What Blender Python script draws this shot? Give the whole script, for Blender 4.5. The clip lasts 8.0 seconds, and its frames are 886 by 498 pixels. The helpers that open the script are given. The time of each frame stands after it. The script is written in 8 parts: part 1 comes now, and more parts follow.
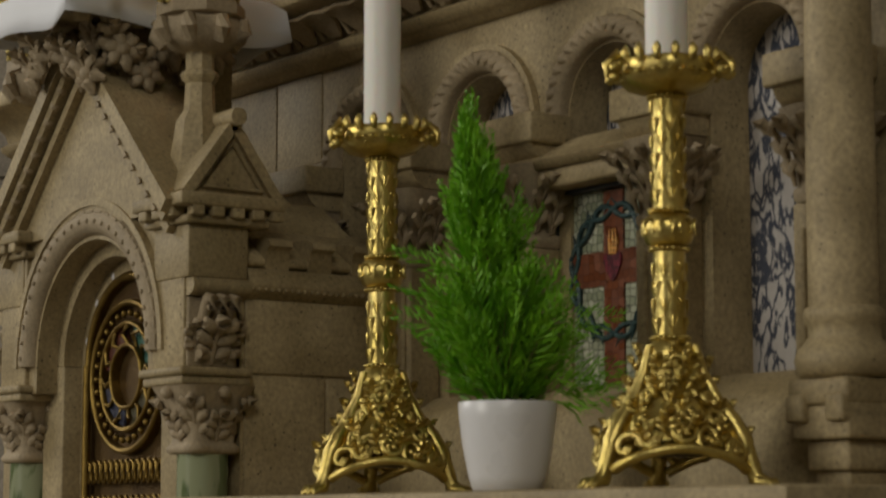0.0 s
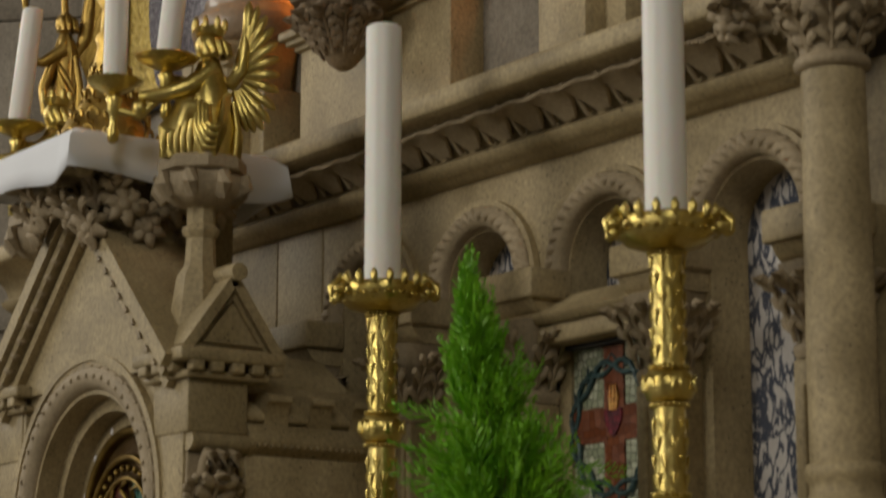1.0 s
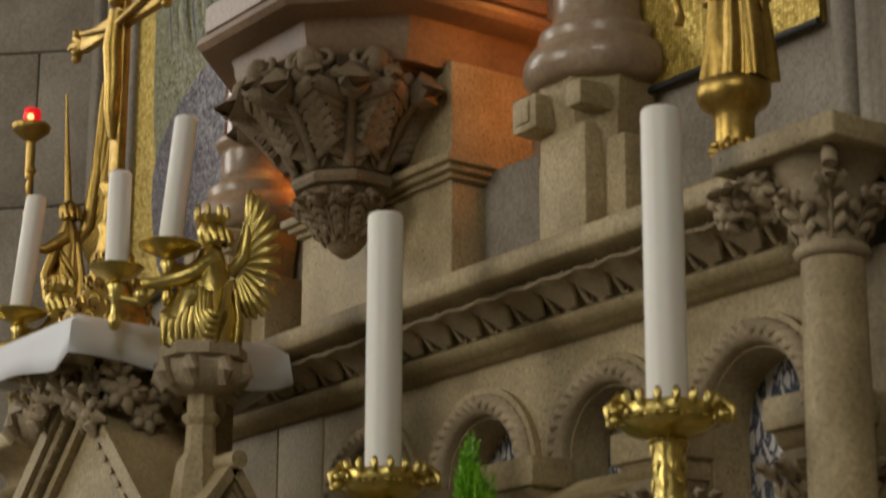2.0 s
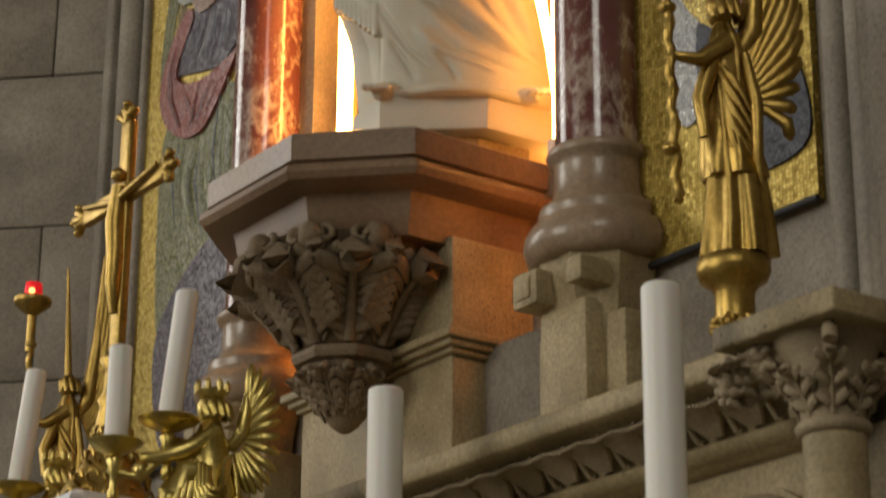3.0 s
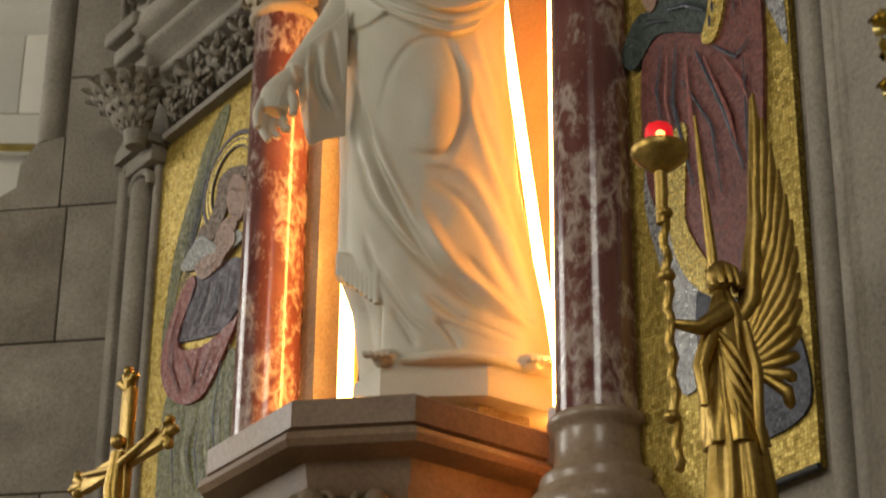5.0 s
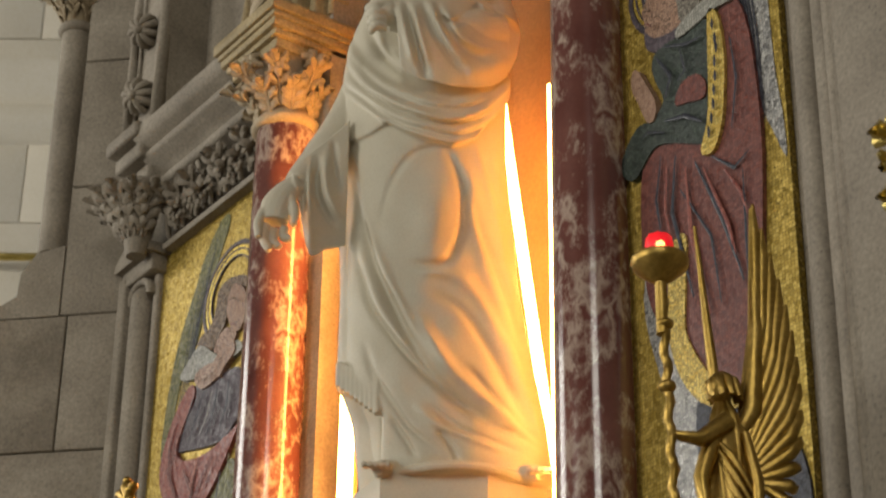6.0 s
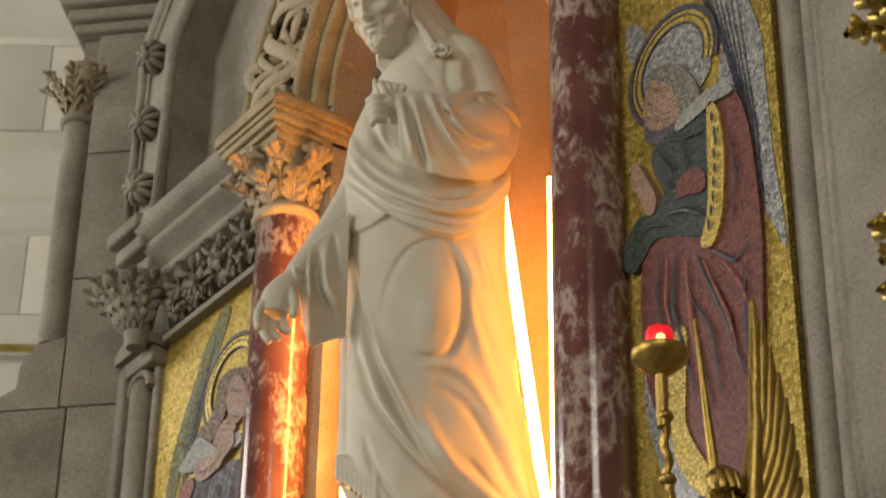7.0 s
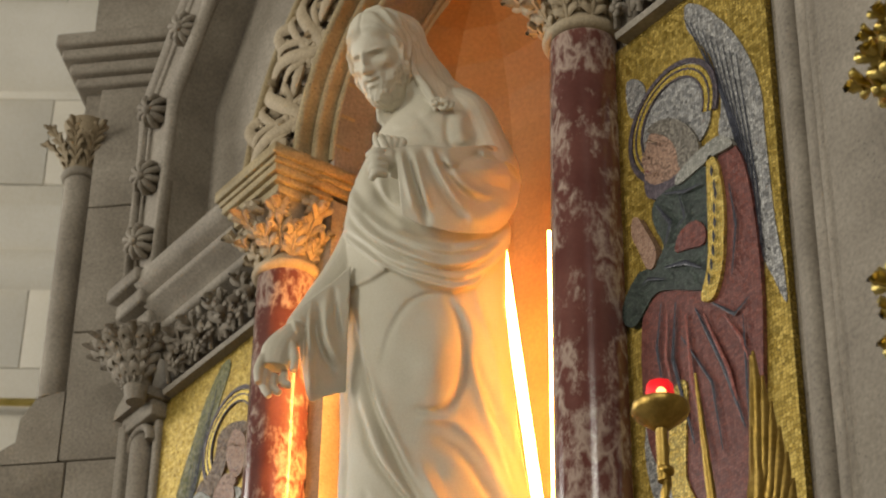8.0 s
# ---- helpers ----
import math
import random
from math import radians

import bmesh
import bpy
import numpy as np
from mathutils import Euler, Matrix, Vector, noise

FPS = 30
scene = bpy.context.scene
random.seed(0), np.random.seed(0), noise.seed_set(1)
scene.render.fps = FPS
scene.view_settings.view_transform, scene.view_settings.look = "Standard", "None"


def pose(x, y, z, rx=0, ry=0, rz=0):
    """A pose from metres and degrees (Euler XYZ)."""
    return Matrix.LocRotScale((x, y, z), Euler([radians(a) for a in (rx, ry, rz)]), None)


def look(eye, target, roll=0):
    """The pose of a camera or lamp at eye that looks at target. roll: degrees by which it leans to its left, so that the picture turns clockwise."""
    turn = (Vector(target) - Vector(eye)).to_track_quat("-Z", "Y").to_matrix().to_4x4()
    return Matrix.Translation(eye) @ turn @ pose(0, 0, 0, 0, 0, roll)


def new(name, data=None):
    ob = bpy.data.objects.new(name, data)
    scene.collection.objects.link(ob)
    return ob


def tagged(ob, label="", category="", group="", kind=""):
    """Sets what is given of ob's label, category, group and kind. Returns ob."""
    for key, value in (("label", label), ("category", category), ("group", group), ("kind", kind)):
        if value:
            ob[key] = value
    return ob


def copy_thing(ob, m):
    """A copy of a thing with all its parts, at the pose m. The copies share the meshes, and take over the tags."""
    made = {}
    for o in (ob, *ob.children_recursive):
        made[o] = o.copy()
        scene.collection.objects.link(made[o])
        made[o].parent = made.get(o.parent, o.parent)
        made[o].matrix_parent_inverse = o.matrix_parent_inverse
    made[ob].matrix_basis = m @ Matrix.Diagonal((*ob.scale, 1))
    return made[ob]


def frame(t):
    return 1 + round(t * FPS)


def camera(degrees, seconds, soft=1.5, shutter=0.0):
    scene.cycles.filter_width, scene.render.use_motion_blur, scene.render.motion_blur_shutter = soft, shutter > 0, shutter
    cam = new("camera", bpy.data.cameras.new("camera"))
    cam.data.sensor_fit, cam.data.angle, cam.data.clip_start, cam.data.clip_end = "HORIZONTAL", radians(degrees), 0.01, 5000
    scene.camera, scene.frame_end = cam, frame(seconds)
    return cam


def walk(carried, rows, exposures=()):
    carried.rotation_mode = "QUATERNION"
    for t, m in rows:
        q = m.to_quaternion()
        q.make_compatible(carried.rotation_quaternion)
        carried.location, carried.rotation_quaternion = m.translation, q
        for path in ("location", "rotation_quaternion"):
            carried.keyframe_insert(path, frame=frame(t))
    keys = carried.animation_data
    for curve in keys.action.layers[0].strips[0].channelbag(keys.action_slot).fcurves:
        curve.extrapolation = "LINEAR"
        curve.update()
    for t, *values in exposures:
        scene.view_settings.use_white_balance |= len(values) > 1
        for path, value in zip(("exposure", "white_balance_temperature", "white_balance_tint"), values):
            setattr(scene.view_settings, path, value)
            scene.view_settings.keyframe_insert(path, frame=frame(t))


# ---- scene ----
cam = camera(22.19, 8.0, soft=2.0, shutter=0.5)
cam.data.dof.use_dof = True
cam.data.dof.focus_distance, cam.data.dof.aperture_fstop = 5.0, 8.0
EYE = 1.45
# seconds, yaw, tilt, lean to the right, in degrees: a tripod head tilting up
ROWS = [
    (0.0, 54.196, 7.024, 0.053), (0.5, 54.195, 8.707, 0.018), (1.0, 54.200, 10.963, -0.061), (1.5, 54.216, 13.358, -0.129),
    (3.0, 54.273, 20.149, -0.356), (3.5, 54.290, 22.139, -0.434), (4.0, 54.303, 23.948, -0.459), (4.5, 54.328, 25.504, -0.538),
    (5.0, 54.345, 26.921, -0.579), (6.5, 54.410, 30.979, -0.794), (7.0, 54.428, 32.048, -0.841), (7.5, 54.444, 32.830, -0.867),
    (8.0, 54.459, 33.414, -0.862),
]


def aim(yaw, tilt, lean):
    a, b = radians(yaw), radians(tilt)
    way = Vector((-math.sin(a) * math.cos(b), math.cos(a) * math.cos(b), math.sin(b)))
    return look((0, 0, EYE), Vector((0, 0, EYE)) + way, -lean)


walk(cam, [(t, aim(yaw, tilt, lean)) for t, yaw, tilt, lean in ROWS],
     [(0.0, -0.05), (1.5, 0.1), (3.5, -0.1), (4.5, -0.02), (6.5, 0.32), (8.0, 0.42)])

# ---- light ----
world = bpy.data.worlds.new("world")
scene.world = world
world.use_nodes = True
wn = world.node_tree.nodes["Background"]
wn.inputs[0].default_value = (0.75, 0.85, 1.0, 1)
wn.inputs[1].default_value = 0.3


def area(name, eye, target, w, h, power, colour):
    data = bpy.data.lights.new(name, "AREA")
    data.shape, data.size, data.size_y, data.energy, data.color = "RECTANGLE", w, h, power, colour
    ob = new(name, data)
    ob.matrix_world = look(eye, target)
    return ob


area("nave_window_light", (-6.0, -11.7, 6.0), (-4.0, 2.5, 3.0), 5.0, 6.0, 640, (1.0, 0.94, 0.82))
area("aisle_window_light", (-12.6, -3.0, 6.5), (-4.0, 2.0, 3.0), 4.0, 5.0, 330, (1.0, 0.96, 0.88))
area("clerestory_light", (5.6, -5.0, 8.0), (-3.0, 2.5, 3.0), 3.0, 4.0, 230, (1.0, 0.95, 0.84))


# ---- materials ----


def mat(name, a, b, rough=0.6, metal=0.0, scale=6.0, bump=0.15, fine=90.0, detail=0.25, pits=0.0, spread=0.5, coat=0.0):
    """Two colours mixed by broad noise, a fine grain over them, bump from both, and dark pits where wanted."""
    m = bpy.data.materials.new(name)
    m.use_nodes = True
    nt = m.node_tree
    n, l = nt.nodes, nt.links
    p = n["Principled BSDF"]
    tc = n.new("ShaderNodeTexCoord")
    big, small = n.new("ShaderNodeTexNoise"), n.new("ShaderNodeTexNoise")
    big.inputs["Scale"].default_value, big.inputs["Detail"].default_value = scale, 6
    small.inputs["Scale"].default_value, small.inputs["Detail"].default_value = fine, 4
    info = n.new("ShaderNodeObjectInfo")
    off = n.new("ShaderNodeVectorMath")
    off.operation = "ADD"
    l.new(tc.outputs["Object"], off.inputs[0])
    l.new(info.outputs["Random"], off.inputs[1])
    for t in (big, small):
        l.new(off.outputs[0], t.inputs["Vector"])
    ramp = n.new("ShaderNodeValToRGB")
    ramp.color_ramp.elements[0].position, ramp.color_ramp.elements[1].position = 0.5 - spread * 0.5, 0.5 + spread * 0.5
    ramp.color_ramp.elements[0].color, ramp.color_ramp.elements[1].color = (*a, 1), (*b, 1)
    l.new(big.outputs[0], ramp.inputs[0])
    mix = n.new("ShaderNodeMix")
    mix.data_type, mix.blend_type = "RGBA", "OVERLAY"
    mix.inputs[0].default_value = detail
    l.new(ramp.outputs[0], mix.inputs[6])
    l.new(small.outputs[0], mix.inputs[7])
    out = mix.outputs[2]
    hgt = small.outputs[0]
    if pits:
        vor = n.new("ShaderNodeTexVoronoi")
        vor.inputs["Scale"].default_value = 70
        l.new(off.outputs[0], vor.inputs["Vector"])
        warp = n.new("ShaderNodeMath")
        warp.operation = "MULTIPLY"
        l.new(vor.outputs["Distance"], warp.inputs[0])
        mask = n.new("ShaderNodeTexNoise")
        mask.inputs["Scale"].default_value = 9
        l.new(off.outputs[0], mask.inputs["Vector"])
        l.new(mask.outputs[0], warp.inputs[1])
        pr = n.new("ShaderNodeValToRGB")
        pr.color_ramp.elements[0].position, pr.color_ramp.elements[1].position = 0.04, 0.085
        pr.color_ramp.elements[0].color = (1 - pits, 1 - pits, 1 - pits, 1)
        l.new(warp.outputs[0], pr.inputs[0])
        mul = n.new("ShaderNodeMix")
        mul.data_type, mul.blend_type = "RGBA", "MULTIPLY"
        mul.inputs[0].default_value = 1.0
        l.new(out, mul.inputs[6])
        l.new(pr.outputs[0], mul.inputs[7])
        out = mul.outputs[2]
    l.new(out, p.inputs["Base Color"])
    rr = n.new("ShaderNodeMapRange")
    rr.inputs["To Min"].default_value, rr.inputs["To Max"].default_value = max(0.03, rough - 0.12), min(1, rough + 0.12)
    l.new(big.outputs[0], rr.inputs[0])
    l.new(rr.outputs[0], p.inputs["Roughness"])
    p.inputs["Metallic"].default_value = metal
    p.inputs["Coat Weight"].default_value = coat
    p.inputs["Coat Roughness"].default_value = 0.12
    bp = n.new("ShaderNodeBump")
    bp.inputs["Strength"].default_value, bp.inputs["Distance"].default_value = bump, 0.004
    l.new(hgt, bp.inputs["Height"])
    l.new(bp.outputs[0], p.inputs["Normal"])
    return m


def veined(name, base, base2, vein, scale, width, rough, stretch=(1, 1, 0.5), amount=0.1, patch=0.3):
    """Polished marble: a mottled ground with veins along the borders of warped cells."""
    m = mat(name, base, base2, rough, scale=7, bump=0.02, detail=0.15, coat=0.4)
    n, l = m.node_tree.nodes, m.node_tree.links
    p = n["Principled BSDF"]
    ground = p.inputs["Base Color"].links[0].from_socket
    tc, mp, ns = n.new("ShaderNodeTexCoord"), n.new("ShaderNodeMapping"), n.new("ShaderNodeTexNoise")
    mp.inputs["Scale"].default_value = stretch
    l.new(tc.outputs["Object"], mp.inputs[0])
    ns.inputs["Scale"].default_value, ns.inputs["Detail"].default_value = scale * 0.8, 5
    l.new(mp.outputs[0], ns.inputs["Vector"])
    add = n.new("ShaderNodeMix")
    add.data_type, add.blend_type = "RGBA", "LINEAR_LIGHT"
    add.inputs[0].default_value = 0.12
    l.new(mp.outputs[0], add.inputs[6])
    l.new(ns.outputs[1], add.inputs[7])
    v = n.new("ShaderNodeTexVoronoi")
    v.feature = "DISTANCE_TO_EDGE"
    v.inputs["Scale"].default_value = scale
    l.new(add.outputs[2], v.inputs["Vector"])
    mod = n.new("ShaderNodeMath")
    mod.operation = "SUBTRACT"
    msk = n.new("ShaderNodeMath")
    msk.operation = "MULTIPLY"
    msk.inputs[1].default_value = amount
    ns2 = n.new("ShaderNodeTexNoise")
    ns2.inputs["Scale"].default_value = scale * 0.5
    l.new(mp.outputs[0], ns2.inputs["Vector"])
    l.new(ns2.outputs[0], msk.inputs[0])
    l.new(v.outputs["Distance"], mod.inputs[0])
    l.new(msk.outputs[0], mod.inputs[1])
    r = n.new("ShaderNodeValToRGB")
    r.color_ramp.elements[0].position, r.color_ramp.elements[1].position = 0.0, width
    r.color_ramp.elements[0].color, r.color_ramp.elements[1].color = (1, 1, 1, 1), (0, 0, 0, 1)
    l.new(mod.outputs[0], r.inputs[0])
    mx = n.new("ShaderNodeMix")
    mx.data_type = "RGBA"
    veil = n.new("ShaderNodeTexNoise")
    veil.inputs["Scale"].default_value, veil.inputs["Detail"].default_value, veil.inputs["Roughness"].default_value = scale * 0.6, 9, 0.7
    l.new(mp.outputs[0], veil.inputs["Vector"])
    vr = n.new("ShaderNodeValToRGB")
    vr.color_ramp.elements[0].position, vr.color_ramp.elements[1].position = patch, patch + 0.08
    l.new(veil.outputs[0], vr.inputs[0])
    mm = n.new("ShaderNodeMath")
    mm.operation = "MULTIPLY"
    l.new(r.outputs[0], mm.inputs[0])
    l.new(vr.outputs[0], mm.inputs[1])
    l.new(mm.outputs[0], mx.inputs[0])
    l.new(ground, mx.inputs[6])
    mx.inputs[7].default_value = (*vein, 1)
    l.new(mx.outputs[2], p.inputs["Base Color"])
    return m


def tesserae(name, a, b, size=0.006, rough=0.35, metal=0.0, dark=0.35):
    """Small uneven glass cubes: a cell pattern with a colour of its own per cell, dark joints and tilted faces."""
    rough = min(0.6, rough * 1.35)
    m = bpy.data.materials.new(name)
    m.use_nodes = True
    n, l = m.node_tree.nodes, m.node_tree.links
    p = n["Principled BSDF"]
    tc = n.new("ShaderNodeTexCoord")
    v, e = n.new("ShaderNodeTexVoronoi"), n.new("ShaderNodeTexVoronoi")
    e.feature = "DISTANCE_TO_EDGE"
    for t in (v, e):
        t.inputs["Scale"].default_value = 1 / size / 1.3
        t.inputs["Randomness"].default_value = 0.45
        l.new(tc.outputs["Object"], t.inputs["Vector"])
    sep = n.new("ShaderNodeSeparateColor")
    l.new(v.outputs["Color"], sep.inputs[0])
    mx = n.new("ShaderNodeMix")
    mx.data_type = "RGBA"
    mx.inputs[6].default_value, mx.inputs[7].default_value = (*a, 1), (*b, 1)
    l.new(sep.outputs[0], mx.inputs[0])
    r = n.new("ShaderNodeValToRGB")
    r.color_ramp.elements[0].position, r.color_ramp.elements[1].position = 0.03, 0.12
    r.color_ramp.elements[0].color = (dark, dark, dark, 1)
    l.new(e.outputs["Distance"], r.inputs[0])
    mu = n.new("ShaderNodeMix")
    mu.data_type, mu.blend_type = "RGBA", "MULTIPLY"
    mu.inputs[0].default_value = 1.0
    l.new(mx.outputs[2], mu.inputs[6])
    l.new(r.outputs[0], mu.inputs[7])
    l.new(mu.outputs[2], p.inputs["Base Color"])
    p.inputs["Metallic"].default_value = metal
    rr = n.new("ShaderNodeMapRange")
    rr.inputs["To Min"].default_value, rr.inputs["To Max"].default_value = rough * 0.6, rough * 1.5
    l.new(sep.outputs[1], rr.inputs[0])
    l.new(rr.outputs[0], p.inputs["Roughness"])
    bp = n.new("ShaderNodeBump")
    bp.inputs["Strength"].default_value, bp.inputs["Distance"].default_value = 0.5, 0.002
    l.new(v.outputs["Color"], bp.inputs["Height"])
    l.new(bp.outputs[0], p.inputs["Normal"])
    return m


def glow(name, colour, strength):
    m = bpy.data.materials.new(name)
    m.use_nodes = True
    p = m.node_tree.nodes["Principled BSDF"]
    p.inputs["Base Color"].default_value = (*colour, 1)
    p.inputs["Emission Color"].default_value = (*colour, 1)
    p.inputs["Emission Strength"].default_value = strength
    return m


STONE = mat("tan_limestone", (0.215, 0.16, 0.072), (0.46, 0.365, 0.205), 0.62, scale=7, bump=0.25, fine=120, detail=0.55, pits=0.6)
CARVED = mat("carved_limestone", (0.245, 0.19, 0.11), (0.40, 0.315, 0.20), 0.7, scale=9, bump=0.3, fine=140, detail=0.4)
PALE_CARVED = mat("pale_carved_limestone", (0.34, 0.27, 0.17), (0.50, 0.41, 0.28), 0.7, scale=9, bump=0.3, fine=140, detail=0.4)
GREY = mat("grey_sandstone", (0.175, 0.148, 0.112), (0.345, 0.305, 0.245), 0.75, scale=5, bump=0.3, fine=110, detail=0.5, pits=0.35)
CREAM = mat("cream_wall_stone", (0.66, 0.61, 0.50), (0.76, 0.71, 0.60), 0.8, scale=3, bump=0.15)
PALE = mat("statue_limestone", (0.55, 0.51, 0.40), (0.65, 0.605, 0.485), 0.55, scale=5, bump=0.06, fine=200, detail=0.15)
BRASS = mat("polished_brass", (0.46, 0.35, 0.085), (0.74, 0.59, 0.21), 0.33, 1.0, scale=14, bump=0.2, fine=160, detail=0.35)
GILT = mat("dull_gilt_metal", (0.34, 0.215, 0.045), (0.54, 0.37, 0.11), 0.40, 1.0, scale=16, bump=0.2, fine=120, detail=0.45)
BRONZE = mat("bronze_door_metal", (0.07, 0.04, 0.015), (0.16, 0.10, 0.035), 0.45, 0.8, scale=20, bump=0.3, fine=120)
WAX = mat("white_wax", (0.80, 0.78, 0.72), (0.86, 0.84, 0.78), 0.45, scale=4, bump=0.02, detail=0.05)
WAX.node_tree.nodes["Principled BSDF"].inputs["Subsurface Weight"].default_value = 0.15
LINEN = mat("white_linen", (0.74, 0.76, 0.80), (0.82, 0.83, 0.86), 0.85, scale=5, bump=0.1, fine=500, detail=0.1)
CERAMIC = mat("white_ceramic", (0.72, 0.72, 0.74), (0.78, 0.78, 0.80), 0.3, scale=3, bump=0.01, detail=0.04)
LEAF = mat("conifer_leaf", (0.10, 0.31, 0.006), (0.25, 0.56, 0.02), 0.5, scale=14, bump=0.1, detail=0.3)
TWIG = mat("conifer_twig", (0.12, 0.10, 0.04), (0.2, 0.15, 0.06), 0.8)
SOIL = mat("potting_soil", (0.02, 0.015, 0.01), (0.05, 0.035, 0.025), 0.95, bump=0.8)
RED_MARBLE = veined("red_marble", (0.105, 0.033, 0.028), (0.20, 0.078, 0.062), (0.44, 0.33, 0.27), 17, 0.28, 0.16, (1, 1, 0.6), 0.03, 0.465)
PALE_MARBLE = veined("veined_white_marble", (0.50, 0.47, 0.45), (0.66, 0.63, 0.60), (0.07, 0.08, 0.11), 22, 0.10, 0.25, (1, 1, 0.42), 0.11)
BRACKET_STONE = mat("brown_carved_stone", (0.14, 0.10, 0.055), (0.27, 0.20, 0.12), 0.7, scale=8, bump=0.3, fine=130, detail=0.5)
SHELF_STONE = mat("brown_shelf_stone", (0.17, 0.105, 0.06), (0.28, 0.19, 0.115), 0.4, scale=7, bump=0.12, detail=0.4)
BASE_MARBLE = mat("brown_marble", (0.25, 0.17, 0.105), (0.38, 0.28, 0.19), 0.36, scale=9, bump=0.05, detail=0.45, coat=0.25)
ONYX = veined("green_onyx", (0.08, 0.12, 0.045), (0.16, 0.20, 0.09), (0.30, 0.33, 0.2), 8, 0.04, 0.2, (1, 1, 0.25))
GOLD_T = tesserae("gold_tesserae", (0.32, 0.215, 0.03), (0.60, 0.44, 0.11), 0.007, 0.34, 0.7, 0.4)
SILVER_T = tesserae("silver_tesserae", (0.22, 0.22, 0.22), (0.52, 0.51, 0.48), 0.006, 0.3, 0.5)
RED_T = tesserae("red_tesserae", (0.12, 0.03, 0.025), (0.24, 0.075, 0.055), 0.006, 0.35)
ROSE_T = tesserae("rose_tesserae", (0.22, 0.05, 0.04), (0.36, 0.11, 0.08), 0.006, 0.4)
GREEN_T = tesserae("dark_green_tesserae", (0.025, 0.04, 0.035), (0.08, 0.11, 0.085), 0.006, 0.35)
OLIVE_T = tesserae("olive_tesserae", (0.09, 0.095, 0.025), (0.23, 0.22, 0.075), 0.006, 0.4)
NAVY_T = tesserae("navy_tesserae", (0.012, 0.014, 0.025), (0.04, 0.045, 0.07), 0.006, 0.35)
VIOLET_T = tesserae("violet_tesserae", (0.055, 0.04, 0.055), (0.14, 0.11, 0.13), 0.006, 0.4)
SKIN_T = tesserae("flesh_tesserae", (0.30, 0.17, 0.11), (0.46, 0.29, 0.20), 0.005, 0.4)
HAIR_T = tesserae("brown_tesserae", (0.10, 0.055, 0.025), (0.22, 0.13, 0.06), 0.005, 0.4)
WHITE_T = tesserae("white_tesserae", (0.22, 0.22, 0.19), (0.42, 0.41, 0.36), 0.006, 0.4)
PANEL_T = tesserae("pale_green_glass_tesserae", (0.24, 0.27, 0.17), (0.55, 0.56, 0.42), 0.011, 0.25, 0.0, 0.3)
CROSS_T = tesserae("brown_glass_tesserae", (0.13, 0.035, 0.012), (0.22, 0.07, 0.03), 0.012, 0.25, 0.0, 0.6)
TEAL_T = tesserae("dark_teal_tesserae", (0.02, 0.05, 0.05), (0.05, 0.10, 0.10), 0.006, 0.3)
GREY_HAIR_T = tesserae("grey_brown_tesserae", (0.10, 0.085, 0.065), (0.30, 0.27, 0.22), 0.005, 0.35)
STOLE_T = tesserae("stole_tesserae", (0.6, 0.4, 0.07), (0.85, 0.66, 0.2), 0.006, 0.3, 0.5)
FLESH_ROSE_T = tesserae("pale_rose_tesserae", (0.34, 0.12, 0.09), (0.5, 0.22, 0.17), 0.006, 0.4)
PALE_OLIVE_T = tesserae("pale_olive_tesserae", (0.2, 0.2, 0.09), (0.36, 0.35, 0.18), 0.006, 0.4)
BLACK = mat("black_iron", (0.012, 0.012, 0.012), (0.03, 0.03, 0.03), 0.6)
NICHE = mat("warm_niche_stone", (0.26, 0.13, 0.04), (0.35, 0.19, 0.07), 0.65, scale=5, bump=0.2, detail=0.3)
NAVE = mat("nave_plaster", (0.14, 0.125, 0.10), (0.19, 0.17, 0.14), 0.85, scale=2)
FLOOR = mat("floor_stone", (0.12, 0.105, 0.085), (0.18, 0.16, 0.13), 0.4)
RUBY = glow("ruby_lamp_glass", (0.9, 0.012, 0.02), 0.5)
FLAME = glow("lamp_flame", (1.0, 0.30, 0.09), 4.5)
TUBE = glow("warm_light_tube", (1.0, 0.44, 0.095), 50.0)
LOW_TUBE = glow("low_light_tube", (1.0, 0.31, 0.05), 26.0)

# ---- building helpers ----
TAU = math.tau


def thing(name, loc, label, category, group="", kind=""):
    ob = new(name)
    ob.empty_display_size = 0.05
    ob.location = loc
    return tagged(ob, label, category, group, kind)


def root(ob):
    while ob.parent:
        ob = ob.parent
    return ob


def link(name, bm, material, smooth=70):
    me = bpy.data.meshes.new(name)
    bmesh.ops.recalc_face_normals(bm, faces=bm.faces)
    bm.to_mesh(me)
    bm.free()
    me.materials.append(material)
    if smooth:
        me.shade_smooth()
        me.set_sharp_from_angle(angle=radians(smooth))
    return new(name, me)


def part(name, bm, material, parent, label="", smooth=70):
    """One mesh under a thing, given in world places."""
    bmesh.ops.translate(bm, verts=bm.verts, vec=-root(parent).location)
    ob = link(name, bm, material, smooth)
    ob.parent = parent
    return tagged(ob, label)


def built(name, bm, material, label, category="", kind="structure", smooth=40):
    return tagged(link(name, bm, material, smooth), label, category, "", kind)


def box(bm, x0, x1, y0, y1, z0, z1, bevel=0.004):
    m = Matrix.LocRotScale(((x0 + x1) / 2, (y0 + y1) / 2, (z0 + z1) / 2), None, (x1 - x0, y1 - y0, z1 - z0))
    vs = bmesh.ops.create_cube(bm, size=1, matrix=m)["verts"]
    if bevel:
        es = list({e for v in vs for e in v.link_edges})
        bmesh.ops.bevel(bm, geom=es, offset=bevel, segments=2, affect="EDGES", profile=0.5)
    return bm


